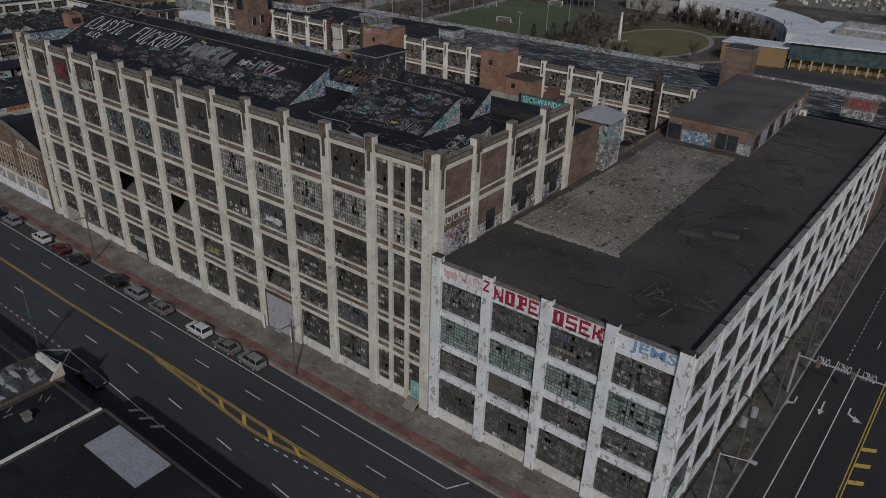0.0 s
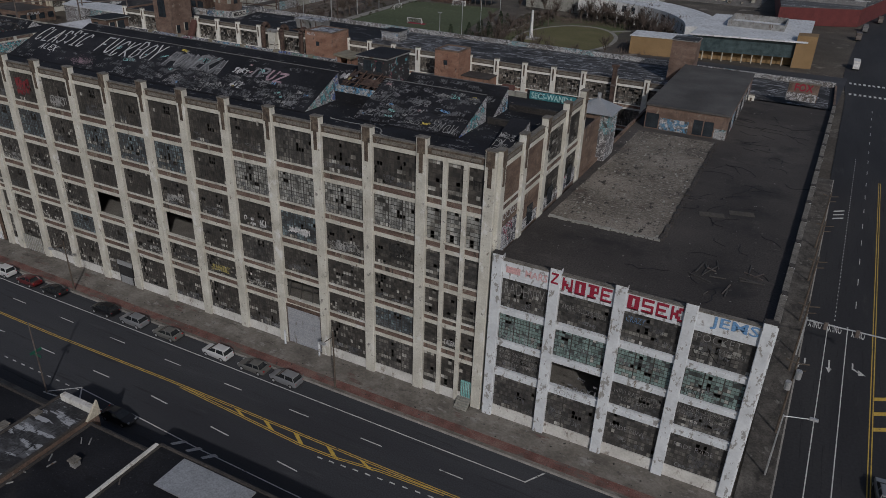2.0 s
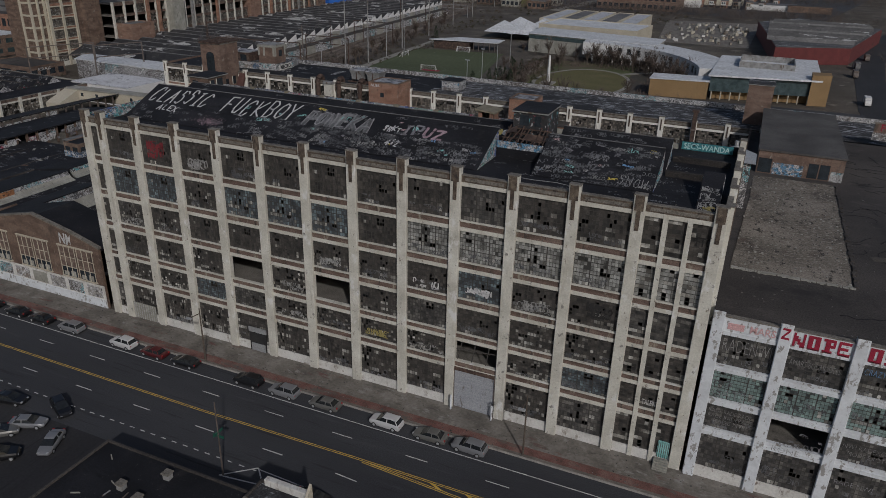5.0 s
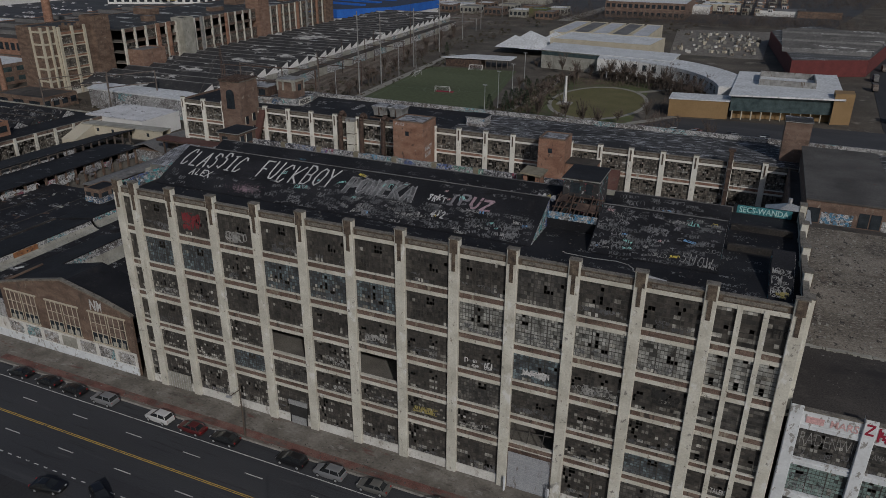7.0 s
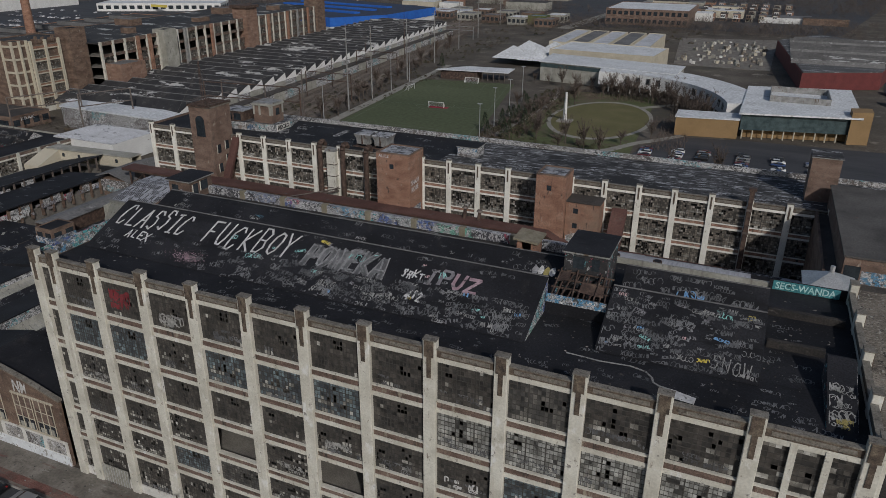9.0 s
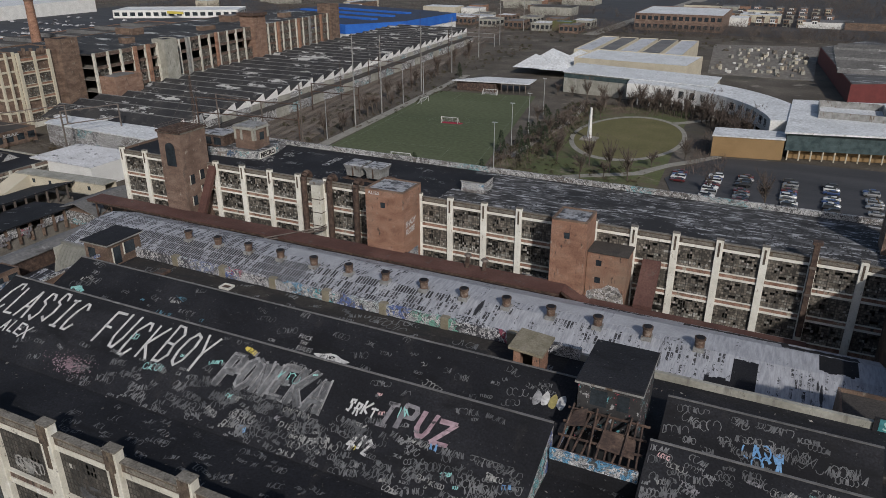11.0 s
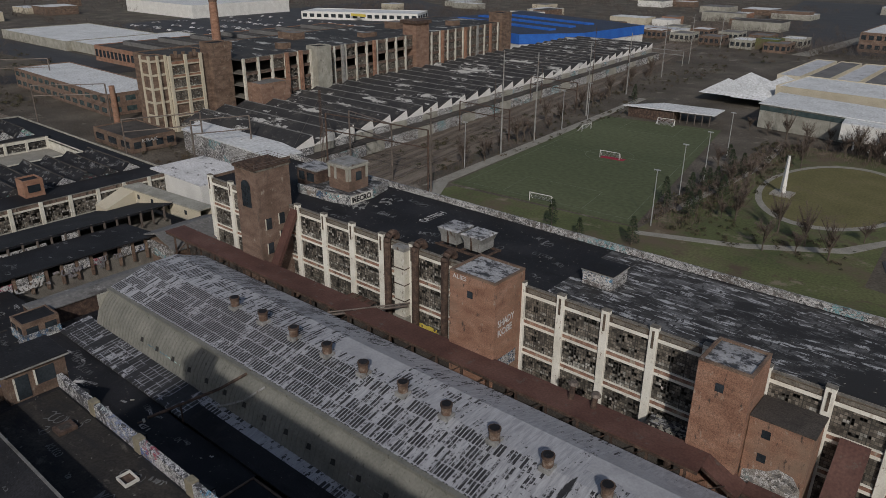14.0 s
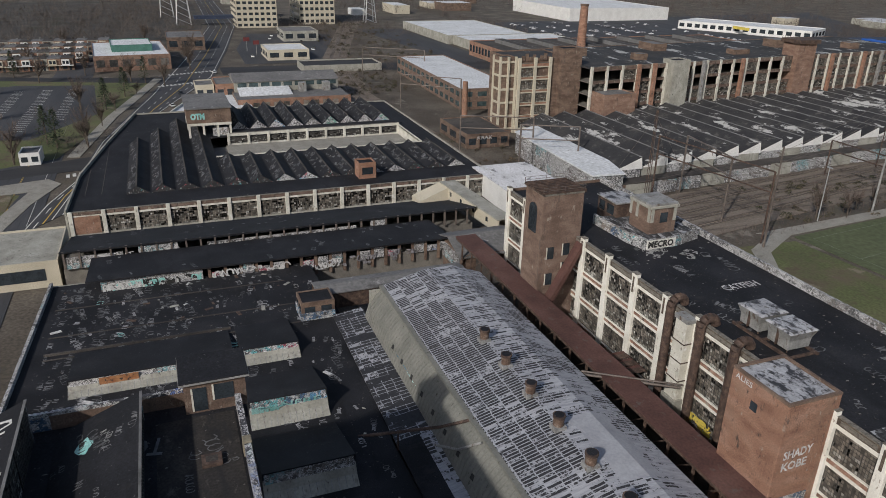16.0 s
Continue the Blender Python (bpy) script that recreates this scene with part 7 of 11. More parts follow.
oval = Solid()
ring = lambda r: [(-71.5 + 21 * r * math.cos(2 * math.pi * i / 40), 246 + 36 * r * math.sin(2 * math.pi * i / 40)) for i in range(40)]
single("oval_path", Solid().prism(ring(1.0), -0.1, 0.05), "path", "pale path ringing the oval lawn", "path", kind="structure")
single("oval_lawn", Solid().prism(ring(0.92), -0.1, 0.09), "oval", "oval yellow-green lawn", "lawn", kind="structure")
for pts in ([(-104, 178), (-80, 187), (-60, 200), (-52, 214), (-50, 212), (-57, 198), (-78, 184.5), (-103, 175.5)], [(-52, 214), (-44, 224), (-38, 232), (-36, 230), (-42, 221), (-50, 212)], [(-104, 200), (-100, 260), (-104, 300), (-101, 300), (-97.5, 260), (-101.5, 200)], [(-60, 276), (-44, 292), (-43, 290), (-58, 273)]):
    single("park_path", Solid().prism(pts, -0.1, 0.055), "path", "pale winding park path", "path", kind="structure")
ob_ = thing("obelisk_monument", "slender white obelisk on a stone base", "monument", loc=(-84, 235, 0))
part("base", Solid().box(-87, -81, 232, 238, 0, 0.6, 0.1), "path", ob_)
part("shaft", Solid().tube((-84, 235, 0.6), (-84, 235, 12), 0.9, 4, 0.45), "whitewall", ob_)

school = thing("school_building", "curved white school with a grey roof and ochre wing", "school", loc=(-40, 290, 0))
outer, inner = [], []
for k in range(17):
    a = radians(12 + 86 * k / 16)
    outer.append((-78 + 72 * math.cos(a), 240 + 88 * math.sin(a)))
    inner.append((-78 + 56 * math.cos(a), 240 + 66 * math.sin(a)))
curve = outer + inner[::-1]
part("curved_wall", Solid().prism(curve, 3.2, 9.0), "whitewall", school)
part("curved_roof", Solid().prism([(x, y) for x, y in curve], 9.0, 9.5), "whiteroof", school)
for k in range(1, 16):
    x, y = inner[k]
    part("pillar", Solid().tube((x, y, 0), (x, y, 3.2), 0.35, 8), "whitewall", school)
    if k < 15:
        x2, y2 = inner[k + 1]
        d = Vector((x2 - x, y2 - y)).normalized()
        part("window", Solid().prism([(x + d.x * 0.6 - d.y * -0.12, y + d.y * 0.6 + d.x * -0.12), (x2 - d.x * 2.4 - d.y * -0.12, y2 - d.y * 2.4 + d.x * -0.12), (x2 - d.x * 2.4, y2 - d.y * 2.4), (x + d.x * 0.6, y + d.y * 0.6)], 5.0, 8.0), "darkglass", school)
part("long_wing", Solid().prism([(-120, 321), (-50, 310), (-49, 336), (-121, 350)], 0, 9.6), "concrete", school)
part("long_wing_roof", Solid().prism([(-120.6, 320.4), (-49.4, 309.4), (-48.4, 336.6), (-121.6, 350.6)], 9.6, 10.0), "whiteroof", school)
part("clerestory", Solid().prism([(-119.9, 320.8), (-50, 309.8), (-50, 310.2), (-119.9, 321.2)], 7.2, 9.0), "greenglass", school)
part("ochre_wall", Solid().prism([(-40, 231), (-17.5, 235), (-17.8, 246), (-40.3, 243)], 0, 7.0), "ochre", school)
part("ochre_roof", Solid().prism([(-40.3, 230.6), (-17.2, 234.6), (-17.5, 246.4), (-40.6, 243.4)], 7.0, 7.4), "whiteroof", school)
part("glass_hall", Solid().prism([(-17, 236), (22, 245), (22, 300), (-16, 292)], 3.4, 9.4), "greenglass", school)
part("hall_roof", Solid().prism([(-18, 234.5), (24, 243.5), (24, 302), (-17, 294)], 9.4, 10.0), "whiteroof", school)
for a in ((-8, 14, 262, 262.3), (-8, 14, 284, 284.3), (-8, -7.7, 262.3, 284), (13.7, 14, 262.3, 284)):
    part("roof_screen", Solid().box(*a, 10.0, 12.4), "zinc", school)
part("ground_storey", Solid().prism([(-16, 239), (21, 248), (21, 298), (-15, 290)], 0, 3.4), "ochre", school)
for k in range(11):
    part("column", Solid().tube((-16 + 3.6 * k, 236.4 + 0.85 * k, 0), (-16 + 3.6 * k, 236.4 + 0.85 * k, 3.5), 0.25, 8), "beige", school)
part("ochre_tower", Solid().prism([(20, 243), (27, 245), (27, 253), (20, 251)], 0, 12), "ochre", school)
hall("gymnasium", "long building with a white barrel-flat roof", "gymnasium", -126, -66, 362, 400, 10, "beige", "whiteroof", rz=-5)
for k in range(5):
    hall("grey_workshop", "grey-roofed workshop bay with a glazed front", "workshop", -140 + 13 * k, -129 + 13 * k, 408, 480, 8.5, "beige", "greyroof" if k % 2 else "silverfaded", "grey workshops", rows=1, cols=(1, 0))
tent = thing("white_tent", "white peaked fabric tent roof", "tent", loc=(-140, 385, 0))
for cx, cy in ((-152, 372), (-136, 370), (-150, 398), (-134, 400)):
    v = [(cx - 9, cy - 13, 4), (cx + 9, cy - 13, 4), (cx + 9, cy + 13, 4), (cx - 9, cy + 13, 4), (cx, cy, 10)]
    part("peak", Solid().add(v, [(0, 1, 4), (1, 2, 4), (2, 3, 4), (3, 0, 4), (3, 2, 1, 0)]), "whiteroof", tent)
pav = thing("field_pavilion", "low pavilion with a slanted white roof", "pavilion", loc=(-150, 310, 0))
part("wall", Solid().box(-170, -150, 304, 314, 0, 4.0), "rust", pav)
part("roof", Solid().prism([(-172, 302), (-133, 307), (-134, 321), (-160, 318)], 4.6, 5.0), "whiteroof", pav)
for k in range(6):
    part("post", Solid().tube((-150 + 3 * k, 305.5 + 0.4 * k, 0), (-150 + 3 * k, 305.5 + 0.4 * k, 4.6), 0.2, 6), "steel", pav)
hall("red_warehouse", "dark red brick warehouse with a pale roof", "warehouse", -146, -76, 612, 690, 13, "stairbrick", "whiteroof", rows=2, cols=(14, 0))
hall("green_tank_house", "small green tank house", "tank house", -206, -190, 575, 590, 7, "grass", "greenglass")
mk = thing("market_hall", "dark red hall under a ridged grey and white roof", "hall", loc=(35, 420, 0))
MK = [(6, 350), (43, 368), (69, 482), (20, 525), (-6, 480)]
part("wall", Solid().prism(MK, 0, 8.6), "redwall", mk)
part("roof", Solid().prism([(x * 0.985 + 0.5, y * 0.997 + 1.2) for x, y in MK], 8.6, 8.9), "ridgeroof", mk)
for k in range(11):
    y = 380 + 10.5 * k
    xa, xb = (0 if y < 480 else (y - 480) * 0.5), 45 + (y - 380) * 0.22
    part("roof_ridge", Solid().along_x([(y, 8.9), (y + 7, 8.9), (y + 1.5, 11.0)], xa + 1, min(xb, 62)), "ridgeroof" if k % 4 else "greyroof", mk)
for x, y, lab in ((42.5, 256, "white"), (54, 391, "dark"), (43.5, 327, "dark"), (46.5, 355, "grey")):
    t_ = thing("parked_truck", "parked " + lab + " box truck at the kerb", "truck", "trucks at the kerb", loc=(x, y, 0))
    m_ = "whitewall" if lab == "white" else "steel" if lab == "dark" else "greyroof"
    part("cargo_box", Solid().box(x - 1.2, x + 1.2, y - 1.0, y + 4.5, 0.9, 3.3, 0.06), m_, t_)
    part("cab", Solid().along_x([(y - 3.2, 0.6), (y - 1.1, 0.6), (y - 1.1, 2.5), (y - 2.4, 2.4), (y - 2.9, 1.5), (y - 3.2, 1.4)], x - 1.1, x + 1.1), m_, t_)
    for sx in (-1.15, 0.85):
        for yy in (-2.3, 3.0):
            part("wheel", Solid().tube((x + sx, y + yy, 0.45), (x + sx + 0.3, y + yy, 0.45), 0.45, 10), "tyre", t_)
for k in range(10):
    hall("far_white_house", "white low works building", "works", -300 + 26 * (k % 5), -284 + 26 * (k % 5), 585 + 40 * (k // 5) - 6 * (k % 5), 605 + 40 * (k // 5) - 6 * (k % 5), 6, "concrete" if k % 2 else "brickdark", "whiteroof" if k % 3 == 0 else "greyroof", "far works", rows=1, cols=(4, 2))

single("school_parking", Solid().prism([(-50, 198), (-42, 172), (36, 172), (40, 236), (-16, 233), (-40, 228)], -0.1, 0.03), "asphalt", "dark asphalt school car park", "parking lot", kind="structure")
single("stone_yard", Solid().prism([(-62, 408), (-8, 405), (-5, 556), (-73, 540)], -0.1, 0.03), "pavement", "gravel stone yard", "yard", kind="structure")
rr = random.Random(31)
for k in range(120):
    x, y = rr.uniform(-62, -12), rr.uniform(412, 530)
    s = rr.uniform(0.45, 1.2)
    single("stone_pallet", Solid().box(-s, s, -s, s, 0, rr.uniform(0.8, 2.2), 0.08), rr.choice(("plaster", "path", "concrete", "beige", "patch")), "stack of pale stone blocks on a pallet", "pallet", "stacks in the stone yard", loc=(x, y, 0.02), rz=rr.uniform(0, 90))

# ---- the avenue to the north-west ----
AV_L = [(-228, -10), (-251, -6), (-272, 0), (-316, 4), (-402, 21), (-514, 41), (-708, 70), (-1019, 77)]
AV_R = [(-242, -0.5), (-263, 2), (-290, 7), (-364, 25), (-454, 55), (-560, 72), (-705, 93), (-1018, 99)]
single("far_avenue", Solid().prism(AV_L + AV_R[::-1], -0.1, 0.015), "asphalt", "grey avenue curving away past the works", "road", kind="structure")
single("cross_street", Solid().prism([(-300, 4), (-284, 2), (-279, -22), (-262, -160), (-274, -160), (-290, -23)], -0.1, 0.012), "asphalt2", "grey side street", "road", kind="structure")
single("far_cross_street", Solid().prism([(-436, 30), (-455, -26), (-500, -160), (-512, -160), (-467, -27), (-452, 36)], -0.1, 0.012), "asphalt2", "grey cross street at the crossing", "road", kind="structure")
single("bridge_road", Solid().prism([(-457, 60), (-451, 149), (-440, 230), (-468, 230), (-479, 157), (-482, 60)], -0.1, 0.012), "asphalt2", "grey street crossing the railway", "road", kind="structure")
single("far_pavement", Solid().prism([(-300, -1), (-362, 9), (-402, 18), (-450, 28), (-452, 24), (-404, 14), (-363, 5), (-301, -5)], -0.1, 0.12), "path", "pale pavement along the curving avenue", "pavement", kind="structure")
single("near_corner_pavement", Solid().prism([(-232, -14), (-252, -10), (-270, -4), (-276, -8), (-270, -30), (-262, -30), (-264, -12), (-232, -19)], -0.1, 0.12), "path", "pale pavement at the corner", "pavement", kind="structure")
single("lot_lawn", Solid().prism([(-300, -8), (-362, 8), (-448, 26), (-462, -24), (-500, -150), (-284, -150), (-292, -24)], -0.1, 0.006), "grass", "dull green verge and lawn", "lawn", kind="structure")
single("corner_lawn", Solid().prism([(-230, -18), (-262, -14), (-268, -34), (-262, -110), (-220, -110)], -0.1, 0.006), "grass", "dull green corner lawn", "lawn", kind="structure")
single("striped_lot", Solid().prism([(-340, -60), (-329, -20), (-369, 1), (-439, -4), (-446, -40), (-440, -60)], -0.1, 0.02), "asphalt", "dark asphalt lot with pale stripes", "parking lot", kind="structure")
av = thing("avenue_markings", "worn white lane lines and crosswalks of the avenue", "road marking", kind="structure")


def ribbon(x0, y0, x1, y1, w, z=0.035, mat="linewhite"):
    d = Vector((x1 - x0, y1 - y0)).normalized() * w / 2
    part("line", Solid().prism([(x0 - d.y, y0 + d.x), (x1 - d.y, y1 + d.x), (x1 + d.y, y1 - d.x), (x0 + d.y, y0 - d.x)], 0, z), mat, av)


dashes = Solid()
for f in (0.06, 0.3, 0.5, 0.7, 0.94):
    mid = [Vector(a).lerp(Vector(b_), f) for a, b_ in zip(AV_L, AV_R)]
    for p, q in zip(mid, mid[1:]):
        n = 1 if f in (0.06, 0.5, 0.94) else max(1, int((q - p).length / 11))
        for k in range(n):
            a_, b_ = p.lerp(q, k / n), p.lerp(q, (k + (1 if n == 1 else 0.4)) / n)
            if n == 1:
                ribbon(a_.x, a_.y, b_.x, b_.y, 0.28, 0.035, "lineyellow" if f == 0.5 else "linewhite")
            else:
                d_ = (b_ - a_).normalized() * 0.14
                dashes.prism([(a_.x - d_.y, a_.y + d_.x), (b_.x - d_.y, b_.y + d_.x), (b_.x + d_.y, b_.y - d_.x), (a_.x + d_.y, a_.y - d_.x)], 0, 0.035)
for x0, y0, x1, y1, n in ((-428, 26, -438, 52, 13), (-462, 32, -472, 58, 13), (-278, -3, -284, 13, 9)):
    for k in range(n):
        x, y = x0 + (x1 - x0) * k / n, y0 + (y1 - y0) * k / n
        ribbon(x - 1.7, y, x + 1.7, y + 0.3, 1.0)
part("dash", dashes, "linewhite", av)["kind"] = "stuff"
bays = Solid()
for row in range(4):
    for k in range(26):
        x = -345 - 3.4 * k
        y = -52 + 12 * row - 0.02 * (x + 345)
        if y < -20 + 0.28 * (-x - 329) * 0.5 and -440 < x:
            bays.prism([(x, y), (x + 0.3, y), (x + 0.6, y + 4.6), (x + 0.3, y + 4.6)], 0, 0.035)
part("bay_line", bays, "linewhite", av)["kind"] = "stuff"
single("store_lot", Solid().prism([(-665, 190), (-470, 205), (-470, 232), (-665, 230)], -0.1, 0.02), "asphalt", "dark asphalt lot by the store", "parking lot", kind="structure")
single("mall_lot", Solid().prism([(-700, 330), (-490, 330), (-430, 600), (-760, 800)], -0.1, 0.02), "asphalt", "wide asphalt lot before the shop row", "parking lot", kind="structure")
hall("brick_hall", "brown brick hall with a green-edged white roof", "hall", -545, -482, -8, 32, 8, "towerbrick", "whiteroof", rows=1, cols=(6, 6), glass="panesgrey", rz=4)
hall("roof_house", "raised green-sided house on the brick hall", "roof house", -530, -500, 2, 24, 3.4, "greenwall", "whiteroof", z0=8, rz=4)
for x, y, w, d, h in ((-735, 93, 44, 34, 36), (-760, 150, 48, 32, 42)):
    hall("office_block", "tall pale office block with rows of windows", "office block", x, x + w, y, y + d, h, "beige", "greenwall" if x > -740 else "greyroof", "office blocks", rows=8, cols=(6, 7))
hall("low_shop", "small cream shop with a white roof", "shop", -532, -502, 91, 117, 6, "beige", "whiteroof", rows=1, cols=(4, 3))
hall("low_shop", "grey low workshop with a flat roof", "shop", -625, -594, 116, 142, 7, "concrete", "greyroof", rows=1, cols=(5, 3))
hall("corner_shop", "brown brick corner building with a flat roof", "shop", -600, -560, 34, 58, 8, "brickdark", "greyroof", rows=1, cols=(5, 3))
for k, (x, y, sign) in enumerate(((-548, 84, 1), (-530, 88, 0))):
    g = pole("sign_pole", "red roadside shop sign on a pole", "sign", x, y, 9, 0.2, "roadside signs", "zinc")
    part("sign_board", Solid().box(x - 0.2, x + 0.2, y - 2, y + 2, 6.5, 9.0, 0.05), "redwall", g)
spur = [(-245, 112), (-300, 112), (-382, 108), (-509, 127), (-640, 165), (-722, 190), (-860, 250)]
spur_n = [(-245, 126), (-300, 127), (-382, 124), (-509, 143), (-640, 182), (-722, 208), (-860, 270)]
single("railway_spur", Solid().prism(spur + spur_n[::-1], -0.1, 0.04), "ballast", "brown ballast bed of the curving branch line", "railway", kind="structure")
for f in (0.28, 0.36, 0.62, 0.70):
    line = [Vector(a).lerp(Vector(b_), f) for a, b_ in zip(spur, spur_n)]
    sp = Solid()
    for p, q in zip(line, line[1:]):
        sp.prism([(p.x, p.y), (q.x, q.y), (q.x, q.y + 0.25), (p.x, p.y + 0.25)], 0.04, 0.25)
    single("branch_rail", sp, "steel", "worn steel rail of the branch line", "rail", "rails of the branch line")
wt = hall("brick_shed", "low brown brick shed with white letters along it", "shed", -300, -272, 129, 146, 5.0, "brickdark", "tarmat", rows=1, cols=(3, 4))
letters("painted_letters", "KRAK", 1.2, "paint", wt, (-271.8, 133, 3.4), (0, 1, 0), (0, 0, 1), 6)
hall("stone_bridge", "grey stone road bridge over the branch line", "bridge", -474, -452, 104, 150, 3.2, "concrete", "asphalt2", lip=0.8)
hall("guard_hut", "small white guard hut with a grey roof", "hut", -303, -294, -18, -12, 3.6, "whitewall", "greyroof", rows=1, cols=(2, 2))
hall("pale_garage", "low cream garage with a flat roof", "garage", -215, -194, -12, 3, 5.5, "beige", "concrete", rows=1, cols=(0, 1))
single("diner_lot", Solid().prism([(-650, 96), (-636, 160), (-580, 150), (-490, 120), (-492, 76), (-560, 78)], -0.1, 0.006), "asphalt", "dark asphalt lot round the low shops", "parking lot", kind="structure")
single("substation_yard", Solid().prism([(-1000, 72), (-708, 66), (-610, 54), (-560, 45), (-600, -60), (-700, -180), (-1000, -180)], -0.1, 0.004), "substation", "dark gravel yard with scrub", "yard", kind="structure")
single("rail_bridge", Solid().prism([(-726, 60), (-716, 60), (-720, 98), (-730, 98)], 5.2, 8.0), "bluesteel", "dark blue steel railway bridge over the avenue", "bridge")
for px, py in ((-730, 52), (-800, 40)):
    tw = thing("lattice_pylon", "grey lattice power pylon", "pylon", "power pylons", loc=(px, py, 0))
    for dx, dy in ((-6, -6), (6, -6), (6, 6), (-6, 6)):
        part("leg", Solid().tube((px + dx, py + dy, 0), (px + dx * 0.3, py + dy * 0.3, 50), 0.45, 5), "galv", tw)
    for k in range(9):
        r, r2 = 6 - 0.46 * k, 6 - 0.46 * (k + 1)
        part("brace", Solid().tube((px - r, py - r, 5.5 * k), (px + r2, py - r2, 5.5 * k + 5.5), 0.25, 4), "galv", tw)
        part("brace", Solid().tube((px + r, py - r, 5.5 * k), (px - r2, py - r2, 5.5 * k + 5.5), 0.25, 4), "galv", tw)
        part("brace", Solid().tube((px + r, py + r, 5.5 * k), (px + r2, py - r2, 5.5 * k + 5.5), 0.25, 4), "galv", tw)
for x, y in ((-600, 130), (-588, 128), (-560, 98), (-566, 99), (-574, 100), (-545, 128), (-552, 130), (-610, 108), (-628, 112), (-520, 84)):
    car_at = thing("far_car", "small far parked car", "car", "cars on the shop lot", loc=(x, y, 0))
    part("body", Solid().box(x - 2.1, x + 2.1, y - 0.9, y + 0.9, 0.25, 0.95, 0.15), "whitewall" if x % 3 else "tarmat", car_at)
    part("cabin", Solid().box(x - 1.2, x + 1.0, y - 0.75, y + 0.75, 0.95, 1.5, 0.25), "darkglass", car_at)
pyl = thing("lattice_pylon", "grey lattice power pylon", "pylon", loc=(-720, 217, 0))
for dx, dy in ((-5, -5), (5, -5), (5, 5), (-5, 5)):
    part("leg", Solid().tube((-720 + dx, 217 + dy, 0), (-720 + dx * 0.2, 217 + dy * 0.2, 48), 0.4, 5), "galv", pyl)
for k in range(9):
    r = 5 - 0.42 * k
    part("brace", Solid().tube((-720 - r, 217 - r, 5 * k), (-720 + r, 217 - r, 5 * k + 4), 0.25, 4), "galv", pyl)
    part("brace", Solid().tube((-720 + r, 217 + r, 5 * k), (-720 + r, 217 - r, 5 * k + 4), 0.25, 4), "galv", pyl)

# ---- writing and tags on the factory roof ----
def slope_frame(y0, z0, y1, z1):
    return Vector((0, y1 - y0, z1 - z0)).normalized()


UP_A = slope_frame(7.0, 31.98, 15.3, 35.72)
UP_B = slope_frame(16.8, 31.98, 23.4, 34.72)
UP_C = slope_frame(8.4, 31.98, 16.8, 35.42)
UP_D = slope_frame(18.2, 31.98, 23.6, 35.02)
on_a = lambda x, s: (x, 7.0 + UP_A.y * s, 31.98 + UP_A.z * s + 0.03)
on_b = lambda x, s: (x, 16.8 + UP_B.y * s, 31.98 + UP_B.z * s + 0.03)
on_c = lambda x, s: (x, 8.4 + UP_C.y * s, 31.98 + UP_C.z * s + 0.03)
on_d = lambda x, s: (x, 18.2 + UP_D.y * s, 31.98 + UP_D.z * s + 0.03)


def stroke_word(name, words, x, s, h, w, place, up, mat, parent, thin=0.0, slant=0.0, tilt=0.0, label=""):
    cu = bpy.data.curves.new("letters", "FONT")
    cu.body, cu.size, cu.fill_mode, cu.resolution_u, cu.shear, cu.offset, cu.space_character = words, 1.0, "FRONT", 2, slant, -thin, 1.25
    ob = bpy.data.objects.new("letters", cu)
    me = bpy.data.meshes.new_from_object(ob)
    bpy.data.objects.remove(ob)
    xs, ys = [v.co.x for v in me.vertices], [v.co.y for v in me.vertices]
    for v in me.vertices:
        u = (v.co.x - min(xs)) / (max(xs) - min(xs)) * w
        v.co.y = (v.co.y - min(ys)) / (max(ys) - min(ys)) * h + tilt * u + 0.06 * h * math.sin(7 * u / w)
        v.co.x = u
    me.materials.clear()
    me.materials.append(M[mat])
    ob = new(name, me)
    r, u = Vector((1, 0, 0)), Vector(up)
    m = Matrix((r, u, r.cross(u))).transposed().to_4x4()
    m.translation = Vector(place(x, s))
    ob.matrix_basis = m
    return under(ob, parent, label)


HAND = {"C": ["98 7a 4a 17 03 10 40 72"], "L": ["1a 10 80"], "A": ["00 5a 90", "24 74"], "S": ["98 7a 3a 27 66 73 50 11"], "I": ["2a 8a", "10 70", "5a 40"], "F": ["10 1a 9a", "15 65"], "U": ["1a 13 30 60 83 9a"],
        "K": ["1a 10", "9a 14 90"], "B": ["1a 10 60 92 75 15", "75 98 6a 1a"], "O": ["5a 28 14 21 50 82 96 89 5a"], "Y": ["0a 45 40", "9a 45"],
        "P": ["10 1a 8a 98 85 15"], "N": ["10 1a 80 8a"], "E": ["9a 1a 10 90", "15 75"], "R": ["10 1a 8a 97 75 15", "55 90"], "T": ["0a 9a", "5a 50"], "X": ["0a 90", "00 9a"], "W": ["0a 20 56 70 9a"], "D": ["10 1a 6a 87 83 60 10"], "M": ["00 1a 54 8a 90"], "4": ["60 6a 03 93"], "1": ["38 5a 50"], "2": ["18 5a 88 10 90"], "G": ["98 7a 4a 17 03 10 60 84 54"], "V": ["0a 50 9a"], "Z": ["0a 9a 00 90"]}


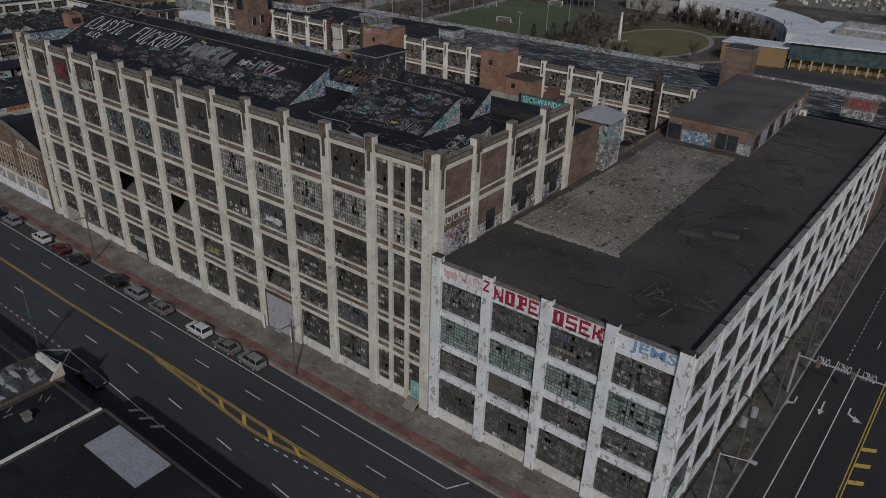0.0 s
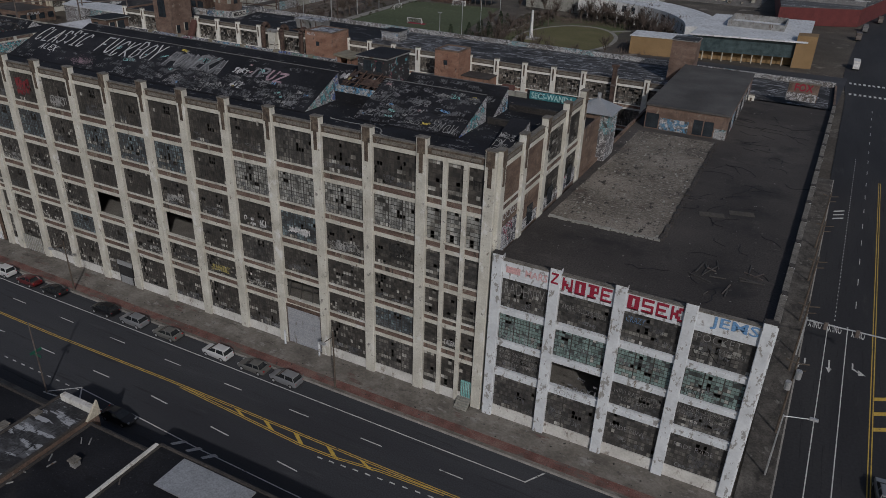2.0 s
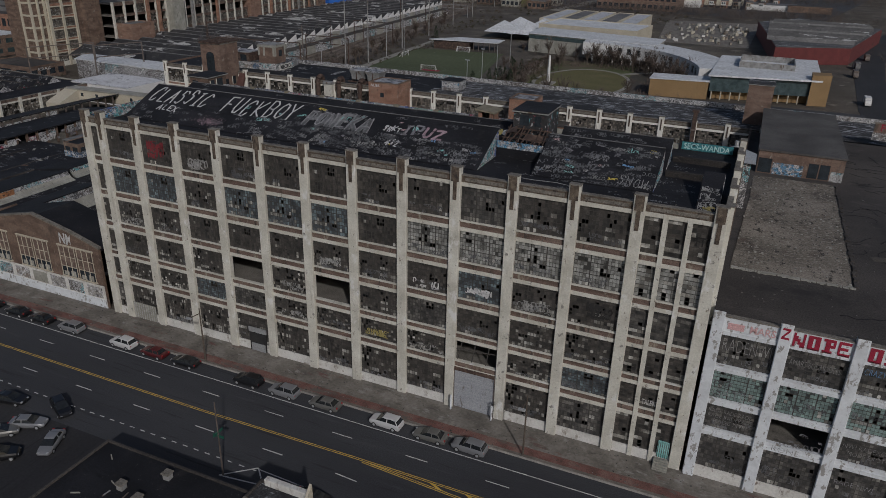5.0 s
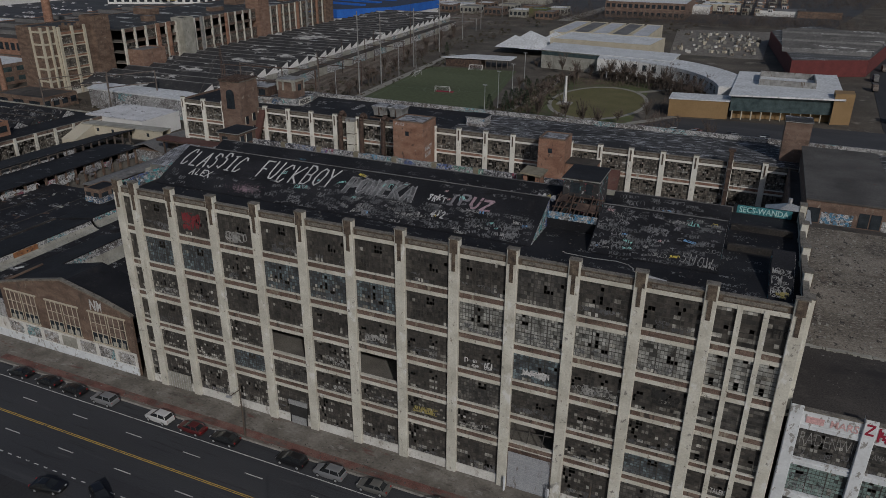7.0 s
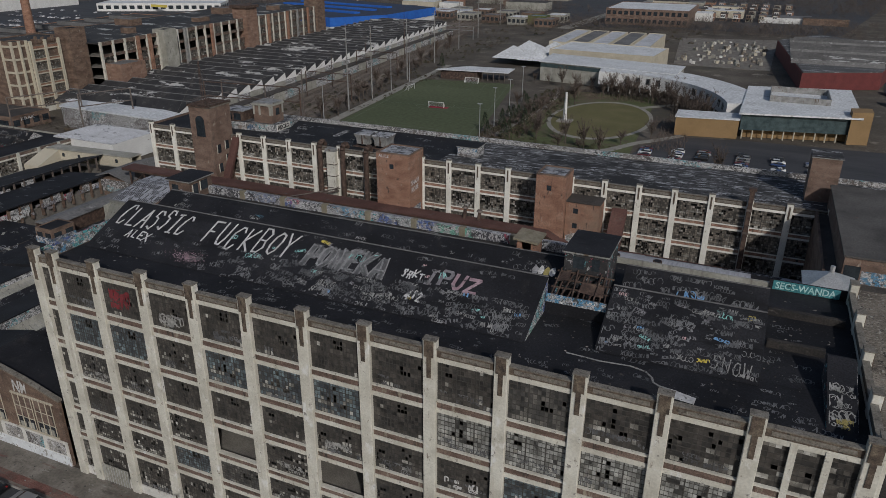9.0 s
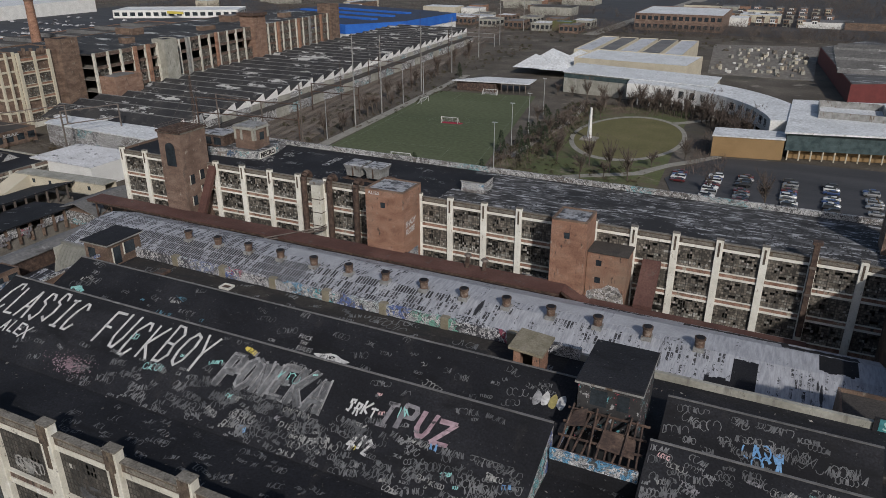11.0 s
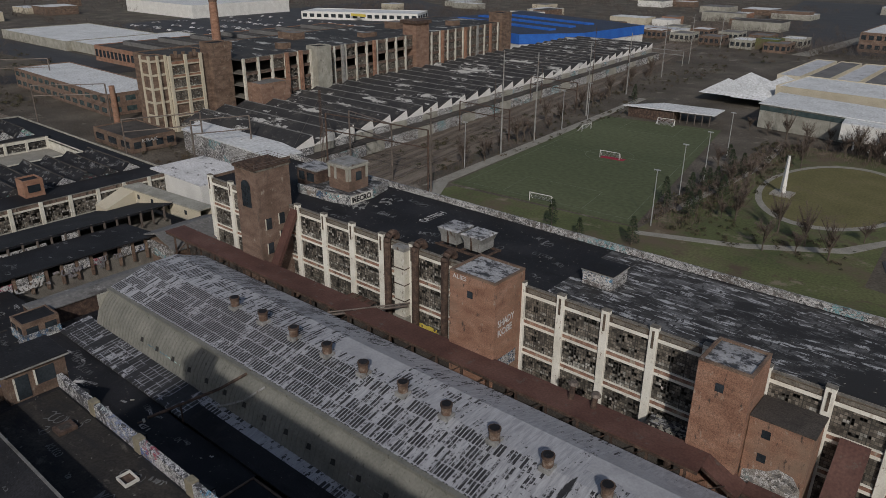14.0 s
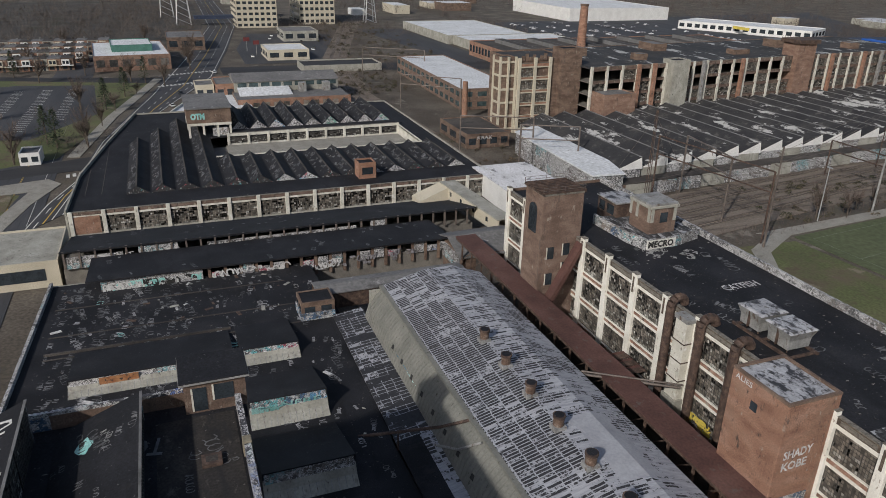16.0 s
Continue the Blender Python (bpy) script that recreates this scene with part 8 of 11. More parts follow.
def hand_letters(words, x0, x1, s0, high, place, up, mat, parent, rise=0.0, thick=0.13, label="big white hand-brushed letter"):
    """Tall letters brushed in single strokes, each letter a part of its own."""
    q = random.Random(len(words) + int(x1))
    step = (x1 - x0) / len(words)
    for k, c in enumerate(words):
        s = Solid()
        base, h, w = s0 + q.uniform(-0.25, 0.2) + rise * k, high * q.uniform(0.92, 1.06), step * 0.72
        for line in HAND[c]:
            pts = []
            for a, b in line.split():
                v = int(b, 16) / 10
                pts.append(Vector((x0 + k * step + w * int(a) / 9 + 0.06 * h * v + q.uniform(-0.06, 0.06), base + h * v + q.uniform(-0.06, 0.06))))
            for a, b in zip(pts, pts[1:]):
                d = (b - a).normalized()
                wa, wb = thick * q.uniform(0.85, 1.2), thick * q.uniform(0.8, 1.15)
                e = Vector((-d.y, d.x))
                lift = Vector((0, -up.z, up.y)) * (0.01 + 0.0012 * (len(s.f) % 30))
                s.quad(*[Vector(place(p.x, p.y)) + lift for p in (a - d * 0.08 - e * wa, b + d * 0.08 - e * wb, b + d * 0.08 + e * wb, a - d * 0.08 + e * wa)])
        part("painted_letter", s, mat, parent, label)


hand_letters("CLASSIC", -89.7, -78.1, 4.85, 3.5, on_a, UP_A, "paint", mon_a)
hand_letters("FUCKBOY", -75.3, -61.8, 4.35, 3.85, on_a, UP_A, "paint", mon_a)
hand_letters("PONEKA", -59.9, -49.0, 4.15, 3.2, on_a, UP_A, "paintfaint", mon_a, 0.04, 0.34, "thin grey fill of a sprayed block letter")
hand_letters("PONEKA", -60.2, -49.3, 4.3, 3.2, on_a, UP_A, "paintgrey", mon_a, 0.04, 0.13, "pale grey sprayed outline letter")
hand_letters("PONEKA", -59.6, -48.7, 4.05, 3.2, on_a, UP_A, "paintgrey", mon_a, 0.04, 0.11, "pale grey sprayed outline letter")
hand_letters("SRKT", -47.2, -44.4, 5.3, 1.0, on_a, UP_A, "paint", mon_a, 0.0, 0.09, "white sprayed letter")
hand_letters("IP", -44.2, -41.0, 5.0, 2.1, on_a, UP_A, "paintlilac", mon_a, 0.0, 0.2, "broad pale grey sprayed block letter")
hand_letters("UZ", -41.0, -37.6, 4.9, 2.0, on_a, UP_A, "paintrose", mon_a, 0.0, 0.2, "broad pale pink sprayed letter")
hand_letters("ALEX", -86.6, -82.6, 2.7, 1.3, on_a, UP_A, "paint", mon_a, 0.0, 0.1, "white sprayed letter")
hand_letters("412", -45.5, -43.5, 2.3, 1.2, on_a, UP_A, "paint", mon_a, 0.0, 0.11, "white sprayed figure")
stroke_word("painted_word", "OMICRON", -52.3, 3.5, 0.5, 2.6, on_a, UP_A, "painttext", mon_a)
stroke_word("painted_word", "DIES", -51.9, 2.2, 0.5, 1.7, on_a, UP_A, "painttext", mon_a)
stroke_word("painted_word", "RIP", -49.6, 1.6, 0.55, 1.1, on_a, UP_A, "painttext", mon_a)
stroke_word("painted_word", "BERG", -56.2, 1.6, 0.9, 2.0, on_a, UP_A, "painttext", mon_a)
stroke_word("painted_word", "FUCK", -58.1, 3.95, 0.5, 1.5, on_b, UP_B, "paint", mon_b)
stroke_word("painted_word", "THE", -57.6, 3.35, 0.4, 0.8, on_b, UP_B, "paint", mon_b)
stroke_word("painted_word", "RULES", -57.6, 2.65, 0.5, 1.7, on_b, UP_B, "paint", mon_b)
splat = Solid()
for _ in range(420):
    a_, r_ = rr.uniform(0, 6.28), abs(rr.gauss(0, 1.0))
    c_ = Vector(on_a(-75.2 + r_ * 2.0 * math.cos(a_), 1.6 + r_ * 0.75 * math.sin(a_))) + Vector((0, 0, 0.012))
    w_ = rr.uniform(0.02, 0.14) * max(0.3, 1 - 0.3 * r_)
    splat.quad(c_ - Vector((w_, 0, 0)), c_ - UP_A * w_, c_ + Vector((w_, 0, 0)), c_ + UP_A * w_)
part("paint_splash", splat, "paintrose", mon_a, "pale pink splash of thrown paint")["kind"] = "stuff"
for x_, w_, h_, place, up, m_ in ((-53.6, 3.6, 1.0, on_b, UP_B, mon_b), (-87.3, 1.9, 1.3, on_b, UP_B, mon_b)):
    blob = Solid()
    o_ = Vector(place(x_, 2.6)) + Vector((0, 0, 0.01))
    pts_ = [o_ + Vector((1, 0, 0)) * (w_ / 2 * math.cos(t_) * (1 + 0.16 * math.sin(5 * t_))) + up * (h_ / 2 * math.sin(t_) * (1 + 0.2 * math.cos(4 * t_))) for t_ in [6.283 * i / 22 for i in range(22)]]
    blob.add(pts_, [tuple(range(22))])
    part("painted_bubble_tag", blob, "paint" if w_ > 3 else "paintteal", m_, "filled bubble tag")
    part("tag_outline", scribbles(rr, 2, o_ - Vector((w_ * 0.3, 0, 0)) - up * h_ * 0.3 + Vector((0, 0, 0.015)), (1, 0, 0), up, w_ * 0.6, h_ * 0.6, 0.6, 0.07), "blackpaint_void", m_)["kind"] = "stuff"
for k, (w_, mt) in enumerate(((1.0, "paintgrey"), (0.9, "paint"), (0.9, "paintdullyellow"), (1.0, "paint"))):
    blob = Solid()
    o_ = Vector(on_b(-34.0 + 0.68 * k, 4.2 + 0.1 * (k % 2))) + Vector((0, 0, 0.012))
    pts_ = [o_ + Vector((1, 0, 0)) * (0.38 * w_ * math.cos(t_)) + UP_B * (0.72 * math.sin(t_) * (1 + 0.12 * math.cos(3 * t_ + k))) for t_ in [6.283 * i / 14 for i in range(14)]]
    part("bubble_letter", blob.add(pts_, [tuple(range(14))]), mt, mon_b, "filled bubble letter")
hand_letters("SNOW", -13.4, -9.6, 0.8, 1.5, on_c, UP_C, "painttext", mon_c, 0.0, 0.05, "thin white sprayed letter")
for place, up, m, x0, x1, sl, n, size, st, mat in (
        (on_a, UP_A, mon_a, -90, -60, 4.2, 60, 0.5, 0.05, "paintfaint"), (on_a, UP_A, mon_a, -64, -31.5, 4.6, 190, 0.55, 0.05, "paintfaint"), (on_a, UP_A, mon_a, -62, -31.5, 8.6, 50, 0.5, 0.05, "paintfaint"), (on_a, UP_A, mon_a, -60, -31.5, 4.4, 26, 0.45, 0.06, "painttext"),
        (on_b, UP_B, mon_b, -90, -31.5, 6.8, 80, 0.55, 0.045, "paintfaint"), (on_b, UP_B, mon_b, -88, -32, 6.6, 9, 0.5, 0.06, "painttext"), (on_b, UP_B, mon_b, -80, -66, 5.0, 7, 0.6, 0.06, "paintdullblue"),
        (on_c, UP_C, mon_c, -24, -9.2, 8.6, 170, 0.5, 0.05, "paintfaint"), (on_c, UP_C, mon_c, -24, -9.2, 8.4, 14, 0.5, 0.06, "painttext"), (on_d, UP_D, mon_d, -23.8, -9, 5.6, 50, 0.7, 0.06, "paintfaint"), (on_a, UP_A, mon_a, -72, -32, 7, 6, 0.7, 0.06, "paintteal"), (on_d, UP_D, mon_d, -18, -12, 4, 5, 1.0, 0.1, "paintblue")):
    tagged(part("graffiti", scribbles(rr, n, place(x0, 0.1), (1, 0, 0), up, x1 - x0, sl, size, st), mat, m, "scattered sprayed tags"), kind="stuff")
for mt, n in (("paintyellow", 4), ("paintblue", 6), ("paintpink", 4), ("paintteal", 8), ("paintlilac", 10)):
    for place, up, m, x0, x1, sl in ((on_a, UP_A, mon_a, -60, -32, 8.0), (on_c, UP_C, mon_c, -23.5, -9.6, 8.0)):
        part("graffiti", scribbles(rr, n // 2, place(x0, 0.3), (1, 0, 0), up, x1 - x0, sl, 0.45, 0.06), mt, m)["kind"] = "stuff"
part("graffiti", scribbles(rr, 110, (-70, 1.2, 31.93), (1, 0, 0), (0, 1, 0), 66, 5.6, 0.5, 0.05), "paintfaint", tall)["kind"] = "stuff"
part("graffiti", scribbles(rr, 60, (-31, 1.2, 31.93), (1, 0, 0), (0, 1, 0), 29, 22, 0.6, 0.06), "paintfaint", tall)["kind"] = "stuff"
part("graffiti", scribbles(rr, 40, (-90, 24, 31.93), (1, 0, 0), (0, 1, 0), 55, 6.2, 0.9, 0.09), "paintfaint", tall)["kind"] = "stuff"
TRAIL = [(-26.6, 7.0), (-23.3, 6.8), (-20.4, 7.1), (-18.9, 6.7), (-18.2, 5.9), (-18.0, 5.2), (-17.4, 4.8), (-16.2, 4.6)]
for (xa, ya), (xb, yb) in zip(TRAIL, TRAIL[1:]):
    d = Vector((xb - xa, yb - ya)).normalized()
    part("painted_trail", Solid().prism([(xa - d.y * 0.09, ya + d.x * 0.09), (xb - d.y * 0.09 + d.x * 0.06, yb + d.x * 0.09 + d.y * 0.06), (xb + d.y * 0.09 + d.x * 0.06, yb - d.x * 0.09 + d.y * 0.06), (xa + d.y * 0.09, ya - d.x * 0.09)], 31.9, 31.93), "painttext", tall)
part("white_patch", Solid().prism([(-16.6, 3.4), (-14.2, 3.1), (-14.1, 4.1), (-16.3, 4.7)], 31.9, 31.95), "paint", tall)


def roof_hut(name, label, cat, x0, x1, y0, y1, z0, h, wall, roof, over=0.3, openings=()):
    b = thing(name, label, cat, loc=((x0 + x1) / 2, (y0 + y1) / 2, z0))
    part("wall", Solid().box(x0, x1, y0, y1, z0, z0 + h), wall, b)
    part("roof", Solid().box(x0 - over, x1 + over, y0 - over, y1 + over, z0 + h, z0 + h + 0.28, 0.04), roof, b)
    part("roof_edge", Solid().box(x0 - over - 0.04, x1 + over + 0.04, y0 - over - 0.04, y1 + over + 0.04, z0 + h + 0.02, z0 + h + 0.18), "zinc", b)
    # each opening is a dark box on the wall, its inner shade painted
    for sd, a, c, za, zb in openings:
        if sd == "e":
            part("opening", Solid().box(x1 - 0.05, x1 + 0.05, a, c, z0 + za, z0 + zb), "darkglass", b)
            part("opening_frame", Solid().box(x1 - 0.02, x1 + 0.08, a - 0.15, a, z0 + za, z0 + zb), "cream", b)
        else:
            part("opening", Solid().box(a, c, y0 - 0.05, y0 + 0.05, z0 + za, z0 + zb), "darkglass", b)
    return b


roof_hut("stair_house", "brown brick stair house with a tarred roof", "stair house", -94.6, -90.6, 26.6, 31.6, 31.9, 2.9, "brickdark", "tar", openings=(("e", 27.3, 28.4, 0.2, 2.4), ("e", 29.0, 30.6, 1.0, 2.5), ("s", -94.0, -92.8, 0.8, 2.3)))
roof_hut("lift_house", "dark painted lift house with a tarred roof", "lift house", -30.3, -25.5, 19.1, 25.5, 31.9, 5.35, "muraldark", "tar", over=0.2, openings=(("s", -29.3, -28.0, 3.6, 5.0), ("s", -27.2, -26.3, 3.6, 5.0)))
bh = thing("brick_chimney_house", "small red brick house with a slanted slab roof", "chimney house", loc=(-36.4, 25.9, 31.9))
for a_ in ((-37.6, -35.2, 24.5, 24.8, 31.8, 33.6), (-37.6, -35.2, 27.0, 27.3, 31.8, 35.3), (-37.6, -37.3, 24.8, 27.0, 31.8, 35.3), (-35.5, -35.2, 24.8, 27.0, 31.8, 35.3), (-37.6, -37.0, 24.5, 24.8, 33.6, 35.3), (-35.8, -35.2, 24.5, 24.8, 33.6, 35.3)):
    part("wall", Solid().box(*a_), "brick", bh)
part("slab", Solid().along_y([(-38.0, 35.5), (-34.8, 35.25), (-34.8, 35.5), (-38.0, 35.75)], 24.1, 27.8), "parapetcap", bh)
# black sheet: the dim inside of the house put into the colour
part("dark_lining", Solid().box(-37.28, -35.52, 26.4, 26.5, 31.8, 35.2), "blackpaint_void", bh)
part("painted_base", Solid().box(-37.62, -35.18, 24.44, 24.5, 31.9, 33.3), "mural", bh)
bx = thing("roof_hatch", "rusty open roof hatch with a white frame", "hatch", loc=(-74.2, 28.4, 31.9))
for a in ((-74.8, -73.4, 27.9, 28.0), (-74.8, -73.4, 28.9, 29.0), (-74.8, -74.7, 28.0, 28.9), (-73.5, -73.4, 28.0, 28.9)):
    part("frame_side", Solid().box(*a, 31.9, 32.2), "plaster", bx)
part("dark_well", Solid().box(-74.7, -73.5, 28.0, 28.9, 31.9, 32.0), "rust", bx)
hall("roof_hatch", "pale wooden roof hatch", "hatch", -84.4, -83.1, 27.4, 28.9, 0.3, "rust", "tarmat", z0=31.9, lip=0.05)
sk = thing("collapsed_skylight", "collapsed timber roof frame open to the sky", "skylight", loc=(-27.5, 16.5, 31.9))
for k in range(11):
    a = -30.5 + 0.58 * k
    part("rafter", Solid().tube((a, 14.5, 33.7 + 0.2 * (k % 3)), (a + rr.uniform(-0.5, 0.5), 18.8, 35.4 - 0.2 * (k % 4)), 0.10, 5), "rust", sk)
for y in (14.7, 16.0, 17.3, 18.6):
    part("purlin", Solid().tube((-30.8, y, 33.9 + 0.3 * (y - 14.7)), (-24.5, y, 34.0 + 0.28 * (y - 14.7)), 0.10, 5), "rust", sk)
for x0, x1, y, z, lean in ((-30.6, -29.0, 17.6, 34.6, 0.5), (-27.8, -25.0, 16.4, 34.4, -0.2)):
    part("fallen_boards", Solid().quad((x0, y - 0.9, z), (x1, y - 0.9, z + lean), (x1 - 0.2, y + 0.7, z + lean + 0.5), (x0 + 0.3, y + 0.7, z + 0.5)), "rust", sk)
part("curb_wall", Solid().box(-30.9, -24.4, 14.2, 14.4, 31.9, 33.3), "tar", sk)
part("painted_front", Solid().box(-30.9, -24.4, 14.15, 14.4, 33.3, 34.2), "muralteal", sk)
# flat black sheet on the deck paints the shade below the rafters
part("dark_pit", Solid().box(-30.6, -24.6, 14.4, 19.0, 31.9, 31.96), "blackpaint_void", sk)
for y, x0, xe in ((16.2, -8.6, -3.3), (23.6, -8.6, -1.1)):
    single("roof_kerb_wall", Solid().box(x0, xe, y, y + 0.6, 31.85, 32.7, 0.04), "dust", "low broken brown wall on the roof", "kerb wall", "kerb walls on the roof")
wd = thing("wedge_skylight", "small black wedge-shaped skylight with tags", "skylight", loc=(-2.9, 6, 31.9))
part("wedge", Solid().along_x([(3.8, 31.9), (12.6, 31.9), (12.6, 34.4), (12.3, 34.4)], -3.7, -1.3), "tar", wd)
part("painted_end", Solid().along_x([(4.2, 31.95), (12.55, 31.95), (12.3, 34.3)], -1.3, -1.26), "muralwhite", wd)
part("painted_end", Solid().along_x([(4.2, 31.95), (12.55, 31.95), (12.3, 34.3)], -3.74, -3.7), "muraldark", wd)
UP_W = Vector((0, 8.5, 2.5)).normalized()
part("graffiti", scribbles(rr, 14, (-3.5, 4.4, 32.12), (1, 0, 0), UP_W, 2.0, 7.8, 0.8, 0.07), "painttext", wd)["kind"] = "stuff"
part("graffiti", scribbles(rr, 4, (-3.4, 4.2, 32.1), (1, 0, 0), UP_W, 1.7, 1.2, 0.45, 0.08), "paintdullyellow", wd)["kind"] = "stuff"
part("painted_strip", Solid().box(-8.6, 0, 30.45, 30.6, 31.9, 33.2), "tar", tall)
part("painted_field", Solid().box(-8.2, -1.2, 30.42, 30.45, 32.0, 33.15), "paintteal2", tall, "teal sprayed field behind the letters")
letters("painted_letters", "SECS-WANDA", 0.85, "paintaqua", tall, (-7.9, 30.40, 32.15), (1, 0, 0), (0, 0, 1), 6.3, bold=0.02)

letters("painted_letters", "TOM", 2.2, "paintfaint", tall, (-88.0, 25.0, 31.94), (-0.2, -1, 0), (1, -0.2, 0), 4.2)
# east end: lower lift house, shed roofs and the white-roofed hut
hut = thing("white_roofed_hut", "painted square hut with a white pyramid roof", "hut", loc=(-1, 42, 21))
part("wall", Solid().box(-3.6, 1.6, 39.6, 44.8, 14, 28.8), "muralwhite", hut)
v = [(-4.2, 39.0, 28.8), (2.2, 39.0, 28.8), (2.2, 45.4, 28.8), (-4.2, 45.4, 28.8), (-1, 42.2, 30.6)]
part("pyramid_roof", Solid().add(v, [(0, 1, 4), (1, 2, 4), (2, 3, 4), (3, 0, 4), (3, 2, 1, 0)]), "galv", hut)
part("vent_cap", Solid().tube((-1, 42.2, 30.4), (-1, 42.2, 31.3), 0.3, 8), "galv", hut)
blk2 = hall("brown_annex", "sooty brick annex stepped against the tall factory", "annex", -6, 0.3, 31.2, 39.4, 28.0, "brickdark", "tar")
hall("lower_annex", "low tarred annex behind the tall factory", "annex", -34, -6, 31.2, 46, 21.0, "brickdark", "tarmat")
hall("painted_annex", "low annex with a rubble-strewn roof", "annex", -8, 0.4, 46, 58, 19.0, "brickdark", "tarmat")
hall("back_range", "low black-roofed range behind the tall factory", "shed", -94, -34, 31.3, 51.2, 6.3, "brickdark", "tar", lip=0.2)
for y0 in (33.5,):
    for x in (-90.5, -75, -59.5):
        g = thing("sawtooth_monitor", "black roof monitor with a curved pale end wall", "roof monitor", "monitors on the low roof", loc=(x, 34, 6.3))
        part("roof", Solid().along_y([(x - 13.5, 6.4), (x - 1.9, 9.6), (x - 1.9, 9.8), (x - 13.5, 6.6)], 33.5, 45), "tar", g)
        part("curved_wall", Solid().along_y([(x - 2.0, 9.7), (x - 1.9, 8.6), (x - 1.3, 7.3), (x, 6.4), (x - 0.5, 6.35), (x - 1.6, 7.0), (x - 2.2, 8.6)], 33.5, 45), "muralwhite", g)
part("graffiti", scribbles(rr, 110, (-177, 5, 6.38), (1, 0, 0), (0, 1, 0), 76, 46, 0.8, 0.13), "paintgrey", big)["kind"] = "stuff"
part("graffiti", scribbles(rr, 240, (-177, 5, 6.37), (1, 0, 0), (0, 1, 0), 76, 24, 1.0, 0.09), "paintfaint", big)["kind"] = "stuff"
part("graffiti", scribbles(rr, 70, (-150, 31, 6.37), (1, 0, 0), (0, 1, 0), 50, 20, 1.0, 0.09), "paintfaint", big)["kind"] = "stuff"
for k in range(70):
    a, w = rr.uniform(-176, -100), rr.uniform(0.2, 0.9)
    y = rr.uniform(5, 50)
    if not (31 < y < 46 and a > -153):
        single("roof_litter", Solid().box(-w, w, -w * 0.4, w * 0.4, 0, 0.12, 0.03), rr.choice(("concrete", "paint", "rust")), "scrap lying on the black roof", "scrap", "scraps on the low roof", loc=(a, y, 6.33), rz=rr.uniform(0, 180))

letters("painted_letters", "NERE", 1.2, "paintteal", big, (-123.3, 38.2, 8.0), (0, 1, 0), (0.35, 0, 1), 5.6)
part("graffiti", scribbles(rr, 10, (-123.2, 34.2, 7.6), (0, 1, 0), (0.35, 0, 1), 4.0, 1.6, 0.9, 0.16), "paintteal", big)["kind"] = "stuff"


def litter(q, n, x0, x1, y0, y1, z, size):
    s = Solid()
    for _ in range(n):
        x, y, w, a = q.uniform(x0, x1), q.uniform(y0, y1), size * q.uniform(0.3, 1.0) ** 2, q.uniform(0, 3.14)
        c, d = math.cos(a) * w, math.sin(a) * w
        t = q.uniform(0.2, 0.8)
        s.add([(x + c, y + d, z), (x - d * t, y + c * t, z), (x - c, y - d, z), (x + d * t, y - c * t, z), (x, y, z + 0.08)], [(0, 1, 4), (1, 2, 4), (2, 3, 4), (3, 0, 4)])
    return s


for nm, n, a in (("roof", 900, (-93, -1, 1, 30.4, 31.9)), ("roof", 700, (2, 30, 1, 92, 21.41)), ("roof", 900, (2, 15.6, 16, 59, 21.49)), ("roof", 1500, (-164, 32, 94, 114.5, 21.47)), ("roof", 1300, (-178, -95, 4, 51, 6.36)), ("roof", 500, (-93, -35, 32, 50.8, 6.37)), ("pavement", 700, (-138, 33, -6, -0.4, 0.165)), ("roof", 700, (-327, -223, 3, 115, 6.31))):
    single("loose_litter", litter(rr, n, *a, 0.24), "flakes", "small loose litter and flakes on the " + nm, "litter", kind="stuff")

# ---- tags on the factory walls ----
for k, (a, c) in enumerate(zip(T_PIERS, T_PIERS[1:])):
    if k in (0, 12):
        continue
    for s, (z0, z1) in enumerate(T_ST):
        if (k, s) in {(4, 2), (6, 2), (9, 1), (9, 0)} or rr.random() < 0.35:
            continue
        sc = scribbles(rr, rr.randint(3, 9), (a + 0.9, 0.185, z0 + 0.1), (1, 0, 0), (0, 0, 1), c - a - 1.8, 1.1, 0.5, 0.06)
        part("graffiti", sc, "paintfaint" if rr.random() < 0.8 else "painttext", tall)["kind"] = "stuff"
for (x, z, w, h, mat, st, n) in ((-79.9, 28.6, 3.0, 2.6, "paintdullred", 0.13, 7), (-50.9, 17.3, 4.0, 1.2, "painttext", 0.13, 6), (-29.3, 17.4, 3.6, 1.3, "paint", 0.15, 5), (-22.4, 17.2, 5.0, 1.3, "painttext", 0.09, 8), (-36.6, 17.3, 3.6, 1.1, "paint", 0.12, 5), (-72.6, 28.0, 3.6, 1.6, "painttext", 0.10, 5), (-64.8, 28.0, 4.2, 1.4, "paintfaint", 0.10, 6), (-58.2, 12.2, 4.2, 1.2, "painttext", 0.07, 6), (-13.6, 18.3, 4, 1.8, "blackpaint_void", 0.14, 5), (-44, 8.1, 3.6, 1.0, "paintdullyellow", 0.10, 6)):
    part("tag", scribbles(rr, n, (x, 0.17, z), (1, 0, 0), (0, 0, 1), w, h, h * 0.55, st), mat, tall, "sprayed tag on the panes")["kind"] = "stuff"
letters("painted_letters", "CSET", 1.2, "painttext", tall, (-72.6, 0.15, 28.4), (1, 0, 0), (0, 0, 1), 3.6)
letters("painted_letters", "TALENT", 0.75, "paint", tall, (-5.75, 0.15, 8.0), (1, 0, 0), (0, 0, 1), 2.0)
letters("painted_letters", "FTC", 1.1, "blackpaint_void", tall, (-2.8, 0.15, 29.5), (1, 0, 0), (0, 0, 1), 1.6)
